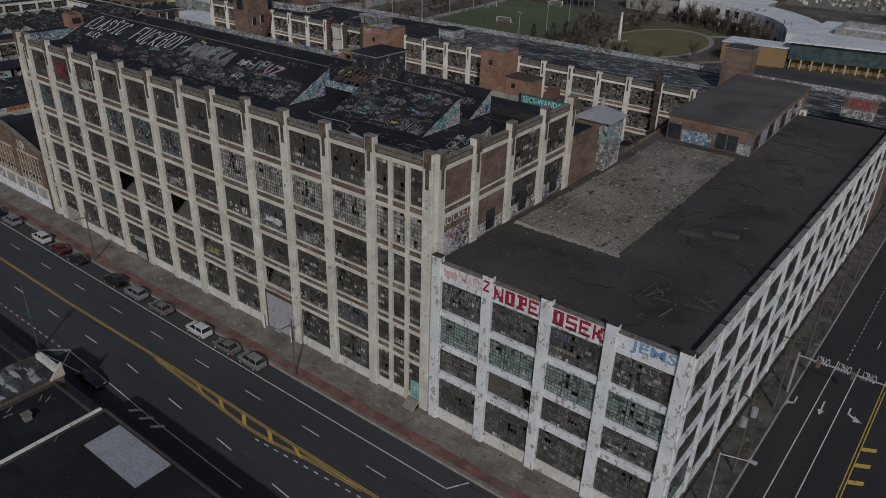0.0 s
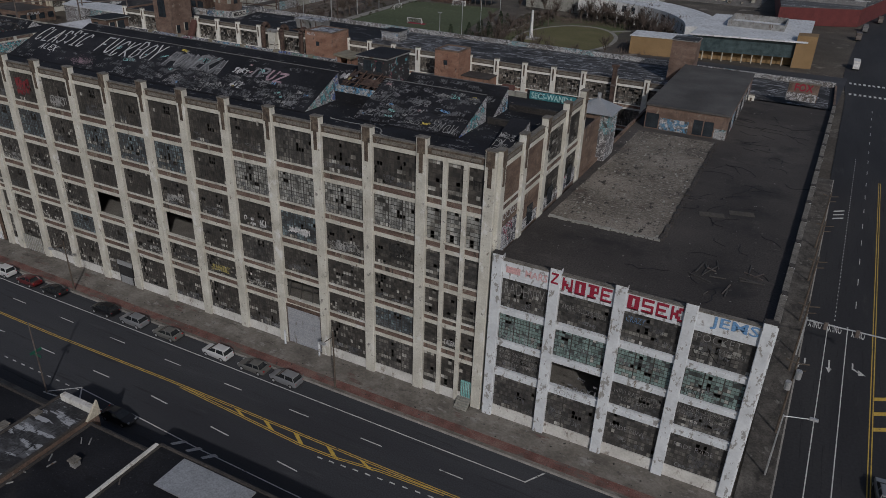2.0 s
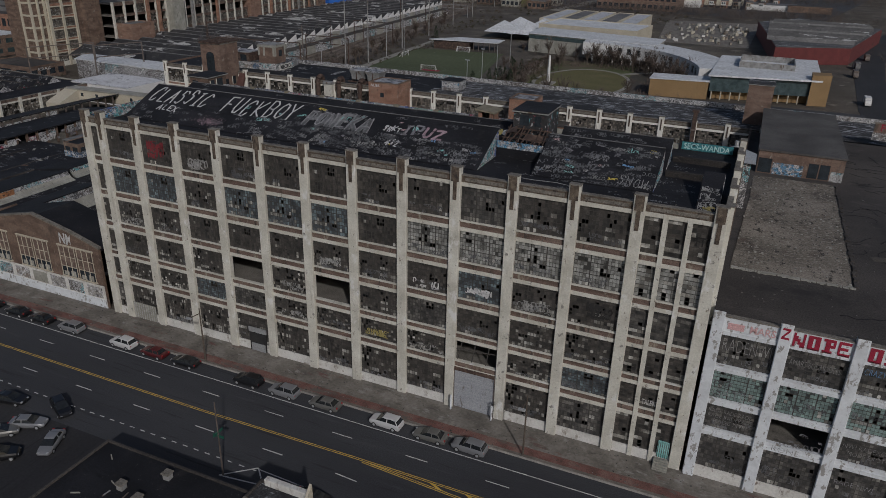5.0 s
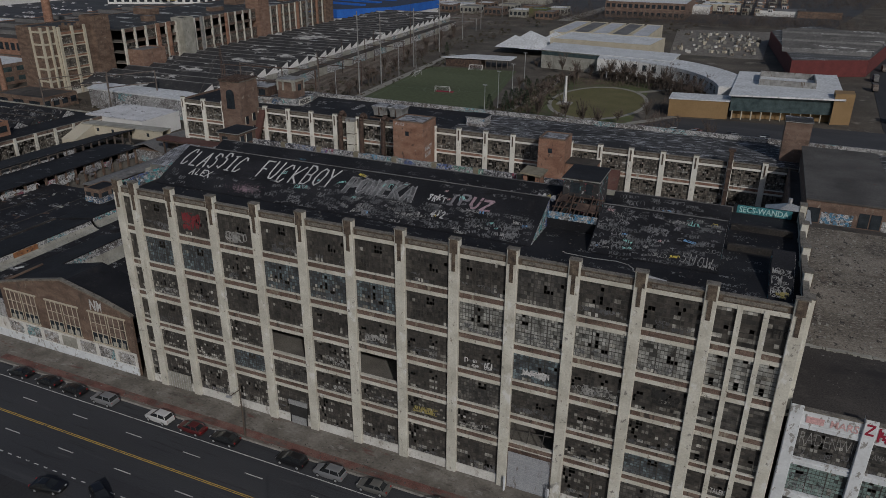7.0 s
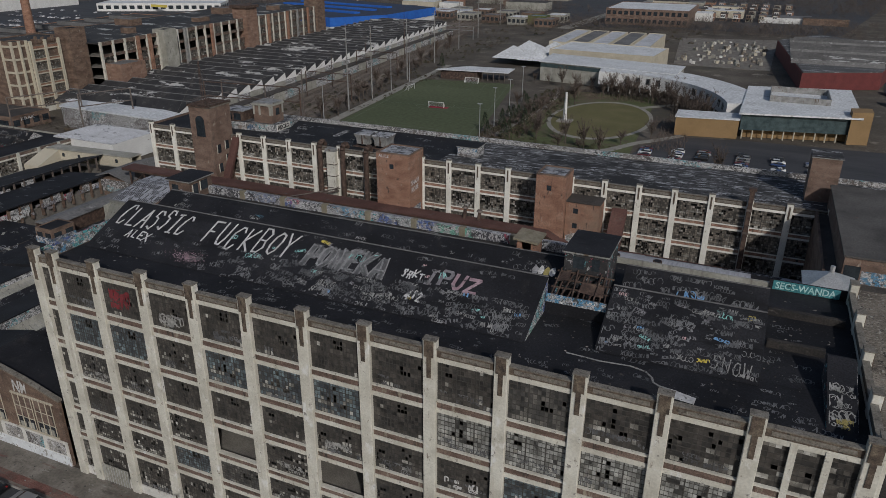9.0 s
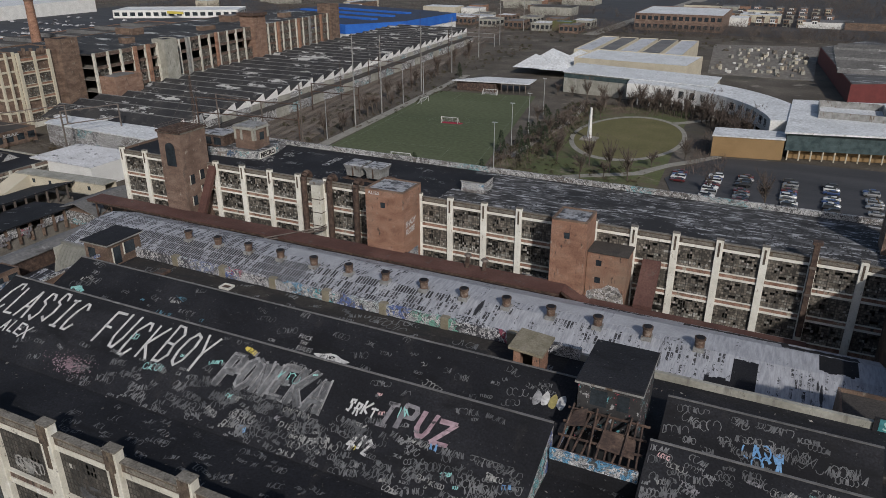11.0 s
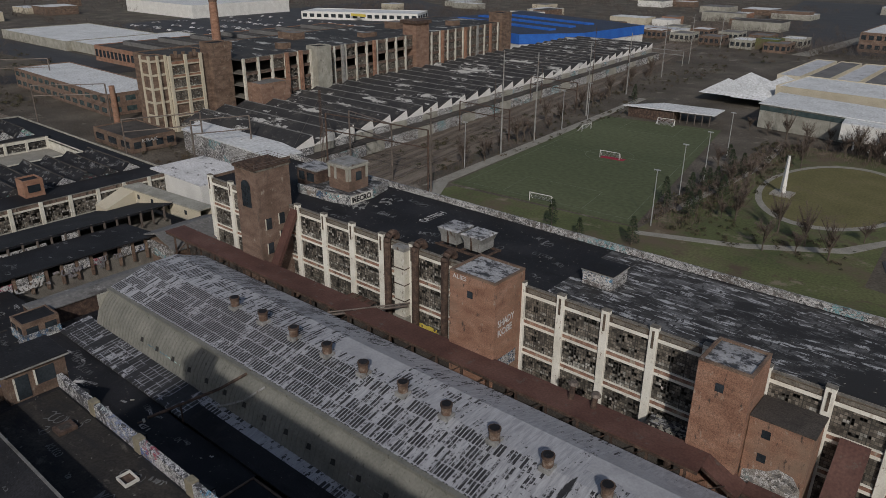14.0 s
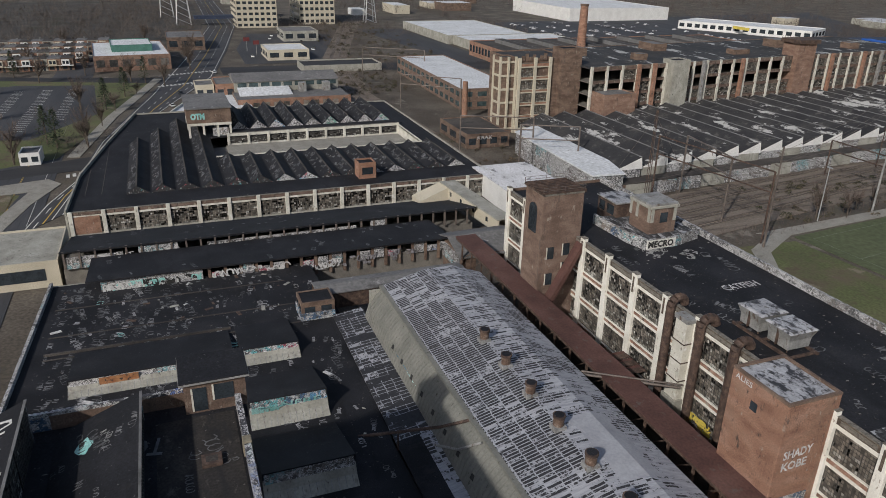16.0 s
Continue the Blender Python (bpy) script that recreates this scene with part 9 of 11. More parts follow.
letters("painted_letters", "ROCKET", 1.1, "paint", tall, (0.02, 1.6, 25.3), (0, 1, 0), (0, 0, 1), 5.2)
for y0, y1, z0, z1, m in ((1.6, 7.0, 21.4, 24.6, "mural"), (8.2, 14.0, 21.4, 22.9, "muralwhite"), (15.8, 22.0, 21.4, 23.0, "muralwhite"), (24, 29.6, 21.4, 23.4, "mural")):
    part("painted_panel", Solid().box(-0.02, 0.03, y0, y1, z0, z1), m, tall)
# doorways are dark boxes: the unlit rooms behind are put into the colour
for y, z0, z1 in ((10.5, 21.6, 24.2), (18, 21.6, 24.0), (26, 21.6, 24.4)):
    part("doorway", Solid().box(-0.02, 0.05, y, y + 1.9, z0, z1), "darkglass", tall)

# roller gate, entry and door of the tall factory
gate = thing("roller_gate", "closed grey metal roller gate", "gate", loc=(-27.4, 0, 0.16))
part("shutter", Solid().box(-30.2, -24.5, 0.0, 0.12, 0.16, 6.1), "shutter", gate)
for k in range(22):
    part("slat", Solid().box(-30.2, -24.5, -0.04, 0.0, 0.2 + 0.27 * k, 0.42 + 0.27 * k), "shutter", gate)
for x in (-30.45, -24.5):
    part("guide_rail", Solid().box(x, x + 0.25, -0.25, 0.1, 0.16, 6.6), "steel", gate)
part("lintel_beam", Solid().box(-30.5, -24.2, -0.2, 0.1, 6.1, 6.6), "rust", gate)
for x in (-30.3, -24.4):
    single("gate_bollard", Solid().tube((x, -0.9, 0.15), (x, -0.9, 2.4), 0.14, 8), "white", "white steel bollard beside the gate", "bollard", "bollards at the gate")
for k in range(3):
    part("broken_frame", Solid().tube((-30 + 2.0 * k, 0.3, 7.6), (-29.4 + 1.9 * k, 0.3, 10.5), 0.07, 5), "muntin", tall)
part("broken_frame", Solid().tube((-30.2, 0.3, 9.2), (-24.8, 0.3, 9.6), 0.07, 5), "muntin", tall)
dr = thing("corner_door", "green barred entrance door above stone steps", "door", loc=(-2.2, -0.1, 0))
part("leaf", Solid().box(-3.0, -1.6, -0.05, 0.2, 1.1, 3.4), "paintteal", dr)
for k in range(6):
    part("bar", Solid().tube((-2.9 + 0.24 * k, -0.1, 1.1), (-2.9 + 0.24 * k, -0.1, 3.4), 0.03, 5), "steel", dr)
for k in range(5):
    part("step", Solid().box(-3.2, -1.4, -0.45 - 0.28 * k, -0.05, 0.16, 1.0 - 0.18 * k), "concrete", dr)
en = thing("boarded_entry", "open doorway with a pale blue board above", "doorway", loc=(-62, 0, 0))
# black box on the wall paints the unlit inside of the doorway
part("dark_opening", Solid().box(-64.2, -61.2, -0.1, 0.05, 0.2, 3.4), "blackpaint_void", en)
part("board", Solid().box(-64.3, -61.1, -0.15, 0.0, 3.4, 4.2), "galv", en)
part("fallen_panel", Solid().box(-63.9, -61.4, -0.2, -0.1, 0.2, 1.5), "galv", en)
mg = thing("mesh_gate", "closed pale wire-mesh gate", "gate", loc=(-85.6, 0, 0))
part("panel", Solid().box(-88.4, -82.9, -0.14, -0.02, 0.2, 3.0), "concrete", mg)
for k in range(12):
    part("bar", Solid().tube((-88.3 + 0.49 * k, -0.2, 0.2), (-88.3 + 0.49 * k, -0.2, 3.0), 0.04, 4), "galv", mg)

# ---- red and blue letters on the white parapet ----
LW = -0.36
BLOCKS = {"N": "10001 11001 11101 10111 10011", "O": "11111 11011 11011 11011 11111", "P": "11111 01101 01111 01100 11110", "E": "11111 10000 11110 10000 11111", "S": "11111 10000 11111 00001 11111", "K": "10011 10110 11100 10110 10011"}


def block_letters(words, x, z, w, h, mat, parent, label):
    """Heavy square letters painted with a roller."""
    lw = w / (len(words) + 0.22 * (len(words) - 1))
    for k, ch in enumerate(words):
        s = Solid()
        for r, row in enumerate(BLOCKS[ch].split()):
            for c, bit in enumerate(row):
                if bit == "1":
                    xa, za = x + k * lw * 1.22 + c * lw / 5, z + h * (4 - r) / 5
                    s.add([(xa, LW, za), (xa + lw / 5, LW, za), (xa + lw / 5, LW, za + h / 5), (xa, LW, za + h / 5)], [(0, 1, 2, 3)])
        part("painted_letter", s, mat, parent, label)


block_letters("NOPE", 8.6, 20.25, 5.5, 1.7, "paintred", low, "heavy crimson block letters")
LW_PIER = -0.67
part("painted_letter", Solid().box(7.4, 8.2, LW_PIER, LW_PIER + 0.015, 22.1, 22.35).box(7.4, 8.2, LW_PIER, LW_PIER + 0.015, 21.0, 21.25).add([(7.4, LW_PIER - 0.01, 21.25), (7.65, LW_PIER - 0.01, 21.25), (8.2, LW_PIER - 0.01, 22.1), (7.95, LW_PIER - 0.01, 22.1)], [(0, 1, 2, 3)]), "paintred", low, "crimson letter on the pier")
block_letters("OSEK", 15.8, 20.25, 5.7, 1.7, "paintred", low, "heavy crimson block letters")
letters("painted_letters", "JEMS", 1.5, "paintblue", low, (24.2, LW, 20.5), (1, 0, 0), (0, 0, 1), 4.6)
letters("painted_letters", "MARS", 0.9, "paintpink", low, (4.3, LW, 20.7), (1, 0, 0), (0, 0, 1), 2.6)
part("painted_bar", Solid().box(2.0, 3.7, LW, LW + 0.02, 20.7, 21.5), "paintpink", low)
for words, h, w, x, z, mt in (("RADENWI", 1.5, 5.0, 1.9, 17.9, "painttext"), ("AMARS BODMODELS", 0.7, 5.0, 8.8, 17.9, "painttext"), ("CRAZY", 0.7, 2.0, 15.9, 18.6, "paintblue"), ("POCKET", 0.9, 4.4, 23.2, 18.7, "painttext"), ("RADENWI", 0.55, 2.6, 25.6, 17.7, "painttext"), ("SENSE", 1.1, 4.4, 23.0, 16.5, "blackpaint_void"),
        ("RADE RADE RADE", 0.5, 4.6, 1.9, 9.6, "painttext"), ("RADE RADERADE", 0.5, 4.8, 1.9, 8.9, "painttext"), ("RADE NWI", 0.5, 3.6, 2.6, 8.2, "painttext"), ("RONE", 0.7, 2.8, 9.2, 6.55, "painttext"), ("NWI RADEXOTIC", 0.6, 5.2, 16.0, 9.2, "painttext"), ("MODE EXOTIC", 0.55, 4.2, 16.6, 8.3, "painttext"), ("RADERADERADE", 0.5, 5.4, 23.0, 9.8, "painttext"), ("RADERADERADE", 0.5, 5.4, 23.0, 9.1, "painttext"),
        ("SENSE", 0.9, 2.4, 23.0, 11.8, "blackpaint_void"), ("RADE NWI", 0.6, 3.8, 16.2, 4.2, "paintgrey"), ("RADE RADE", 0.6, 4.2, 23.4, 4.6, "paintgrey"), ("GATEZ", 1.0, 4.6, 1.8, 11.8, "paintgrey")):
    letters("painted_letters", words, h, mt, low, (x, -0.12 if h != 0.7 or z > 7 else -0.38, z), (1, 0, 0), (0, 0, 1), w, bold=-0.022)
for x in (1.6, 8.6, 15.8, 23.0):
    for z0 in (1.9, 7.6, 11.8, 16.3):
        part("graffiti", scribbles(rr, 4, (x + 0.2, -0.115, z0), (1, 0, 0), (0, 0, 1), 5.2, 2.4, 0.6, 0.06), "paintfaint", low)["kind"] = "stuff"
sign_wall = thing("parapet_block", "raised brick parapet block with sprayed letters", "parapet", loc=(26.8, R_Y, 22.7))
part("wall", Solid().box(24.0, 29.6, R_Y - 0.5, R_Y - 0.1, 22.7, 26.2), "stairbrick", sign_wall)
part("coping", Solid().box(23.8, 29.8, R_Y - 0.6, R_Y, 26.2, 26.45, 0.04), "coping", sign_wall)
letters("painted_letters", "FOX", 1.5, "paintred", sign_wall, (25.2, R_Y - 0.54, 24.65), (1, 0, 0), (0, 0, 1), 3.4, bold=0.02)
part("mural_panel", Solid().box(23.9, 29.5, R_Y - 0.56, R_Y - 0.5, 22.7, 24.3), "muralwhite", sign_wall, "white and black sprayed lettering")
for k in range(16):
    w = rr.uniform(0.5, 1.6)
    single("roof_debris", Solid().box(-w, w, -0.07, 0.07, 0, 0.12, 0.02), rr.choice(("muntin", "steel", "muntin")), "broken boards lying on the tarred roof", "debris", "debris on the white factory's roof", loc=(rr.uniform(21, 28), rr.uniform(4, 14), 21.41), rz=rr.uniform(0, 180))
for x, y in ((20, 27), (23.5, 29.5)):
    w = thing("roof_grille", "dark rusted grille lying on the roof", "grille", "grilles on the roof", loc=(x, y, 21.4), rz=15)
    for k in range(5):
        under(part_at("bar", Solid().box(-1.6, 1.6, -0.6 + 0.3 * k, -0.52 + 0.3 * k, 0, 0.1), "muntin", frame_at((x, y, 21.4), 15)), w)

# ---- on and before the rear wing ----
part("mottled_roof", Solid().box(-79, 32, R_Y + 1.5, 114.6, 21.4, 21.46), "mottled", rear, "tar roof with peeling silver paint")
part("back_parapet", Solid().box(-165, 33, 115.1, 115.7, 21.4, 22.5), "muralwhite", rear)
ac = thing("cooling_unit", "weathered twin metal cooling unit on a frame", "cooling unit", loc=(-98.5, 101, 21.4))
for y in (97.4, 101.8):
    part("base_beam", Solid().box(-103.5, -93.0, y, y + 0.35, 21.4, 21.75), "rust", ac)
for x in (-103.2, -98.4, -93.6):
    part("base_beam", Solid().box(x, x + 0.35, 97.75, 101.8, 21.42, 21.72), "rust", ac)
for x in (-101.0, -96.0):
    part("body", Solid().rings([[(x - 1.7, 98.0, 22.1), (x + 1.7, 98.0, 22.1), (x + 1.7, 101.6, 22.1), (x - 1.7, 101.6, 22.1)], [(x - 1.75, 97.9, 23.4), (x + 1.75, 97.9, 23.4), (x + 1.75, 101.7, 23.4), (x - 1.75, 101.7, 23.4)], [(x - 2.2, 97.5, 24.6), (x + 2.2, 97.5, 24.6), (x + 2.2, 102.1, 24.6), (x - 2.2, 102.1, 24.6)]]), "zinc", ac)
    part("hood", Solid().rings([[(x - 2.25, 97.45, 24.6), (x + 2.25, 97.45, 24.6), (x + 2.25, 102.15, 24.6), (x - 2.25, 102.15, 24.6)], [(x - 1.9, 97.8, 24.8), (x + 1.9, 97.8, 24.8), (x + 1.9, 101.8, 24.8), (x - 1.9, 101.8, 24.8)]]), "silver", ac)
    part("seam", Solid().box(x - 0.06, x + 0.06, 97.5, 97.95, 22.2, 24.6), "rust", ac)
    for sx in (-1.5, 1.5):
        for yy in (98.2, 101.4):
            part("leg", Solid().tube((x + sx, yy, 21.7), (x + sx, yy, 22.15), 0.09, 5), "rust", ac)
lh = thing("lift_house", "sooty brick lift house with a pale cornice", "lift house", loc=(-135.5, 107, 21.4))
part("wall", Solid().box(-138.4, -132.6, 104.3, 109.8, 21.4, 27.3), "stairbrick", lh)
for k, (a_, z0, z1, m_) in enumerate((((-138.7, -132.3, 104.0, 110.1), 27.3, 27.75, "concrete"), ((-138.5, -132.5, 104.2, 109.9), 27.75, 28.1, "zinc"))):
    part("cornice", Solid().box(*a_, z0, z1, 0.06), m_, lh)
for x in (-138.5, -136.6, -133.2):
    part("corner_strip", Solid().box(x, x + 0.6, 104.15, 104.3, 24.8, 27.3), "concrete", lh)
for y in (104.4, 109.1):
    part("corner_strip", Solid().box(-132.6, -132.45, y, y + 0.6, 24.8, 27.3), "concrete", lh)
part("window", Solid().box(-132.6, -132.5, 106.4, 107.9, 24.6, 26.4), "darkglass", lh)
base_ = thing("painted_plinth_wall", "low walled platform covered in pale and teal graffiti", "wall", loc=(-136, 107, 21.4))
part("south_face", Solid().prism([(-143.2, 99.8), (-133.0, 100.3), (-129.2, 101.4), (-129.4, 101.8), (-133.2, 100.7), (-143.2, 100.2)], 21.4, 23.3), "muralpale", base_)
part("painted_skirt", Solid().prism([(-137.6, 100.02), (-133.0, 100.25), (-129.2, 101.35), (-129.2, 101.4), (-133.0, 100.3), (-137.6, 100.07)], 21.45, 23.2), "muralteal", base_, "teal graffiti on the platform wall")
part("east_face", Solid().prism([(-129.2, 101.4), (-129.0, 107.6), (-130.8, 113.8), (-131.2, 113.7), (-129.4, 107.5), (-129.6, 101.4)], 21.4, 23.2), "muralwhite", base_)
part("white_field", Solid().box(-129.14, -128.96, 101.6, 107.4, 21.5, 23.1), "plaster", base_)
letters("painted_letters", "MECRO", 1.25, "blackpaint_void", base_, (-128.93, 101.8, 21.7), (0, 1, 0), (0, 0, 1), 5.2, bold=0.05)
part("platform_roof", Solid().prism([(-143.0, 100.2), (-133.2, 100.7), (-129.6, 101.7), (-129.4, 107.4), (-131.2, 113.6), (-143.0, 113.6)], 21.4, 22.6), "mottled", base_)
roof_hut("stair_house", "rust-red broken stair house", "stair house", -147.8, -141.6, 103.6, 108.6, 21.4, 3.8, "rust", "silver", 0.2, openings=(("s", -147.2, -145.4, 1.4, 3.2), ("s", -144.6, -142.4, 1.4, 3.2)))
eh = roof_hut("stair_house", "small white painted stair house on the roof", "stair house", -76.6, -71.6, 100.4, 105.2, 21.4, 2.3, "muralwhite", "tar", 0.2)
part("painted_band", Solid().box(-76.62, -71.58, 100.3, 100.38, 22.3, 23.6), "muralteal", eh)
letters("painted_letters", "ECHOES", 1.1, "paint", eh, (-76.4, 100.27, 22.4), (1, 0, 0), (0, 0, 1), 4.5, bold=0.03)
roof_hut("stair_house", "brown brick stair house with a painted base", "stair house", -1.3, 4.0, 100, 105.5, 21.4, 8.9, "stairbrick", "mottled", 0.15)
letters("painted_letters", "CATFISH", 1.7, "paint", rear, (-111.8, 103.8, 21.45), (0.0, 1, 0), (-1, 0, 0), 6.6)
part("graffiti", scribbles(rr, 9, (-127, 99.5, 21.45), (0.55, 0.83, 0), (-0.83, 0.55, 0), 9, 5, 1.7, 0.2), "painttext", rear)["kind"] = "stuff"
part("graffiti", scribbles(rr, 26, (-132, 95, 21.44), (1, 0, 0), (0, 1, 0), 50, 17, 1.3, 0.14), "paintfaint", rear)["kind"] = "stuff"
east_duct = thing("rusty_duct", "tall rusty square duct rising above the parapet", "duct", "ducts on the rear wall", loc=(-11.0, 92, 0))
part("shaft", Solid().box(-11.5, -10.6, 91.5, 92.35, 8, 24.6, 0.05), "rust", east_duct)
for z in (15.6, 20.4):
    part("band", Solid().box(-11.6, -10.5, 91.4, 92.36, z, z + 0.4), "steel", east_duct)
part("hood", Solid().box(-11.8, -10.3, 91.2, 92.6, 24.6, 25.1, 0.08), "rust", east_duct)
duct = thing("cream_duct", "tall square cream duct on the rear wall", "duct", loc=(-106.4, 92, 0))
part("shaft", Solid().box(-107.6, -105.2, 91.3, 92.6, 9, 21.4, 0.05), "cream", duct)
part("hood", Solid().box(-107.8, -105.0, 91.1, 92.8, 21.4, 22.0, 0.08), "zinc", duct)
part("lower_casing", Solid().box(-107.9, -104.9, 91.0, 92.6, 0, 9, 0.05), "concrete", duct)
for z in (12, 15, 18):
    part("flange", Solid().box(-107.7, -105.1, 91.22, 92.6, z, z + 0.15), "rust", duct)
for x in (-109.9, -103.4, -96.9):
    p = thing("rusty_duct", "rusty round duct bending over the parapet", "duct", "ducts on the rear wall", loc=(x, 92, 0))
    part("pipe", Solid().tube((x, 92.1, 6), (x, 92.1, 21.8), 0.65, 10), "rust", p)
    for k in range(6):
        a, b = math.pi * k / 6, math.pi * (k + 1) / 6
        part("elbow", Solid().tube((x, 93.3 - 1.2 * math.cos(a), 21.8 + 1.2 * math.sin(a)), (x, 93.3 - 1.2 * math.cos(b), 21.8 + 1.2 * math.sin(b)), 0.66, 10), "rust", p)
chute = thing("rusty_chute", "rust-red covered conveyor chute beside the tower", "chute", loc=(-134, 90, 5))
part("casing", Solid().along_x([(86.5, 9.0), (92.5, 20.0), (92.5, 21.5), (86.5, 10.8)], -136.6, -134.6), "redroof", chute)
for y, z in ((87.2, 13.2), (90.3, 15.0), (87.2, 18.2), (90.3, 18.6)):
    part("window", Solid().box(-137.42, -137.3, y, y + 1.3, z, z + 2.2), "darkglass", tower)
    part("window_frame", Solid().box(-137.4, -137.25, y - 0.15, y, z, z + 2.2), "cream", tower)
part("painted_foot", Solid().box(-144.0, -137.3, 85.7, 85.8, 9.4, 11.2), "muralwhite", tower)
for k in range(10):
    part("cage_beam", Solid().box(-144.1 + 0.74 * k, -143.85 + 0.74 * k, 85.5, 93.9, 30.3, 30.6), "rust", tower)
for y in (85.5, 89.6, 93.6):
    part("cage_beam", Solid().box(-144.2, -137.1, y, y + 0.25, 30.1, 30.3), "rust", tower)
for x, y in ((-144.1, 85.6), (-137.3, 85.6), (-144.1, 93.7), (-137.3, 93.7), (-140.7, 93.7), (-144.1, 89.7), (-137.3, 89.7)):
    part("rail_post", Solid().tube((x, y, 30.3), (x, y, 31.4), 0.05, 5), "steel", tower)
for a_, b_ in (((-144.1, 85.6), (-144.1, 93.7)), ((-144.1, 93.7), (-137.3, 93.7)), ((-137.3, 93.7), (-137.3, 85.6))):
    for z in (30.9, 31.4):
        part("rail", Solid().tube((*a_, z), (*b_, z), 0.04, 5), "steel", tower)
part("graffiti", scribbles(rr, 9, (-103.0, 92.5, 6.8), (1, 0, 0), (0, 0, 1), 4.4, 1.5, 1.2, 0.24), "paintyellow", rear)["kind"] = "stuff"
for b, x, y, z in ((brick_a, -87.2, 85.7, 21.0), (brick_b, -50.4, 85.8, 21.0), (annex, -44.8, 87.4, 16.2), (annex, -44.8, 87.4, 12.9)):
    part("window", Solid().box(x, x + 1.0, y - 0.05, y + 0.05, z, z + 1.1), "darkglass", b)
letters("painted_letters", "SHADY", 1.2, "paint", brick_a, (-82.16, 86.6, 17.2), (0, 1, 0.05), (0, -0.05, 1), 4.2, bold=0.03)
letters("painted_letters", "KOBE", 1.2, "paint", brick_a, (-82.16, 86.7, 15.6), (0, 1, 0.05), (0, -0.05, 1), 3.6, bold=0.03)
letters("painted_letters", "ALIES", 0.7, "paint", brick_a, (-90.0, 85.66, 23.5), (1, 0, 0), (0, 0, 1), 2.6)
part("painted_panel", Solid().box(-82.2, -82.15, 86.5, 91.5, 9.6, 11.8), "muralteal", brick_a)
for k in range(5):
    single("roof_pipe_stub", Solid().tube((-150 + 24 * k, 84.4, 9.0), (-150 + 24 * k, 84.4, 10.6), 0.5, 10), "rust", "rusty pipe stub on the red roof", "pipe", "pipe stubs")
pk = thing("plank_canopy", "broken rust-brown plank canopy over a doorway", "canopy", loc=(-116.5, 91, 8))
for k in range(9):
    part("plank", Solid().box(-119.6 + 0.72 * k, -118.96 + 0.72 * k, 89.6, 92.4, 8.7 + 0.05 * (k % 3), 8.78 + 0.05 * (k % 3)), "rust" if k % 3 else "redroof", pk)
for y in (89.7, 92.2):
    part("beam", Solid().box(-119.6, -113.2, y, y + 0.18, 8.5, 8.7), "steel", pk)
for x in (-119.5, -113.4):
    part("post", Solid().box(x, x + 0.15, 89.7, 89.85, 0.05, 8.5), "steel", pk)
bm1 = thing("fallen_beam", "dark lattice beam bridging the gap to the rear wing", "beam", loc=(-107, 84, 10))
part("beam", Solid().tube((-111.5, 79, 12.2), (-104.6, 91.5, 11.4), 0.22, 6), "steel", bm1)
part("beam", Solid().tube((-111.1, 79, 12.9), (-104.2, 91.5, 12.1), 0.14, 6), "steel", bm1)
for k in range(7):
    part("lattice_bar", Solid().tube((-111.5 + k, 79 + 1.8 * k, 12.2 - 0.11 * k), (-110.6 + k, 79.9 + 1.8 * k, 12.85 - 0.12 * k), 0.07, 5), "steel", bm1)
# black quads on the sheet wall paint the darkness inside its holes
for k in range(26):
    x = -132 + 4.6 * k
    part("wall_hole", Solid().add([(x, 57.08, 9.15), (x + 0.9, 57.1, 9.25), (x + 0.8, 57.36, 10.0), (x + 0.1, 57.33, 9.9)], [(0, 1, 2, 3)]), "blackpaint_void", shed)
for x, w, n, mt in ((-132, 9, 7, "paintdullblue"), (-124, 8, 7, "paintaqua"), (-84, 16, 9, "paintgrey"), (-70, 14, 8, "paintfaint")):
    part("graffiti", scribbles(rr, n, (x, 57.2, 9.3), (1, 0, 0), (0, 0.55, 0.83), w, 1.6, 1.2, 0.13), mt, shed)["kind"] = "stuff"
pipe = thing("eave_pipe", "bent rusty pipe from the shed's eave", "pipe", loc=(-104, 58, 9))
part("arm", Solid().tube((-105.5, 60, 13.1), (-108.5, 56.6, 10.6), 0.22, 8), "rust", pipe)
part("run", Solid().tube((-108.5, 56.6, 10.6), (-111.5, 47, 9.4), 0.22, 8), "rust", pipe)
part("leg", Solid().tube((-110.5, 51.4, 6.8), (-110.5, 51.4, 9.8), 0.12, 6), "rust", pipe)

# ---- street furniture ----
for x in (-68.3, -18.4):
    pole("utility_pole", "brown wooden street pole on the pavement", "pole", x, -5.7, 9.0, 0.14, "street poles", "bark", arms=((0, -2.2, 8.2),), lamp=True)
tp = pole("traffic_pole", "dark street pole with green street signs", "pole", -49.8, -24.4, 10.5, 0.11, "street poles", "steel")
part("street_sign", Solid().box(-50.6, -49.0, -24.42, -24.38, 5.6, 6.0), "signgreen", tp)
part("street_sign", Solid().box(-49.82, -49.78, -25.2, -23.6, 6.1, 6.5), "signgreen", tp)
for k in range(5):
    x, y = side(33.4, 14 + 15 * k)
    pole("utility_pole", "wooden utility pole with cross arms and transformers", "pole", x, y, 11.5, 0.17, "side street poles", "bark", arms=((1.3, 0, 10.6), (-1.3, 0, 10.6), (1.1, 0, 9.6)))
x, y = side(33.4, 14)
for dx, z in ((0.45, 8.8), (-0.3, 7.0)):
    single("pole_transformer", Solid().tube((x + dx, y - 0.35, z), (x + dx, y - 0.35, z + 1.1), 0.36, 12), "galv", "grey can transformer hung on a utility pole", "transformer", "pole transformers")
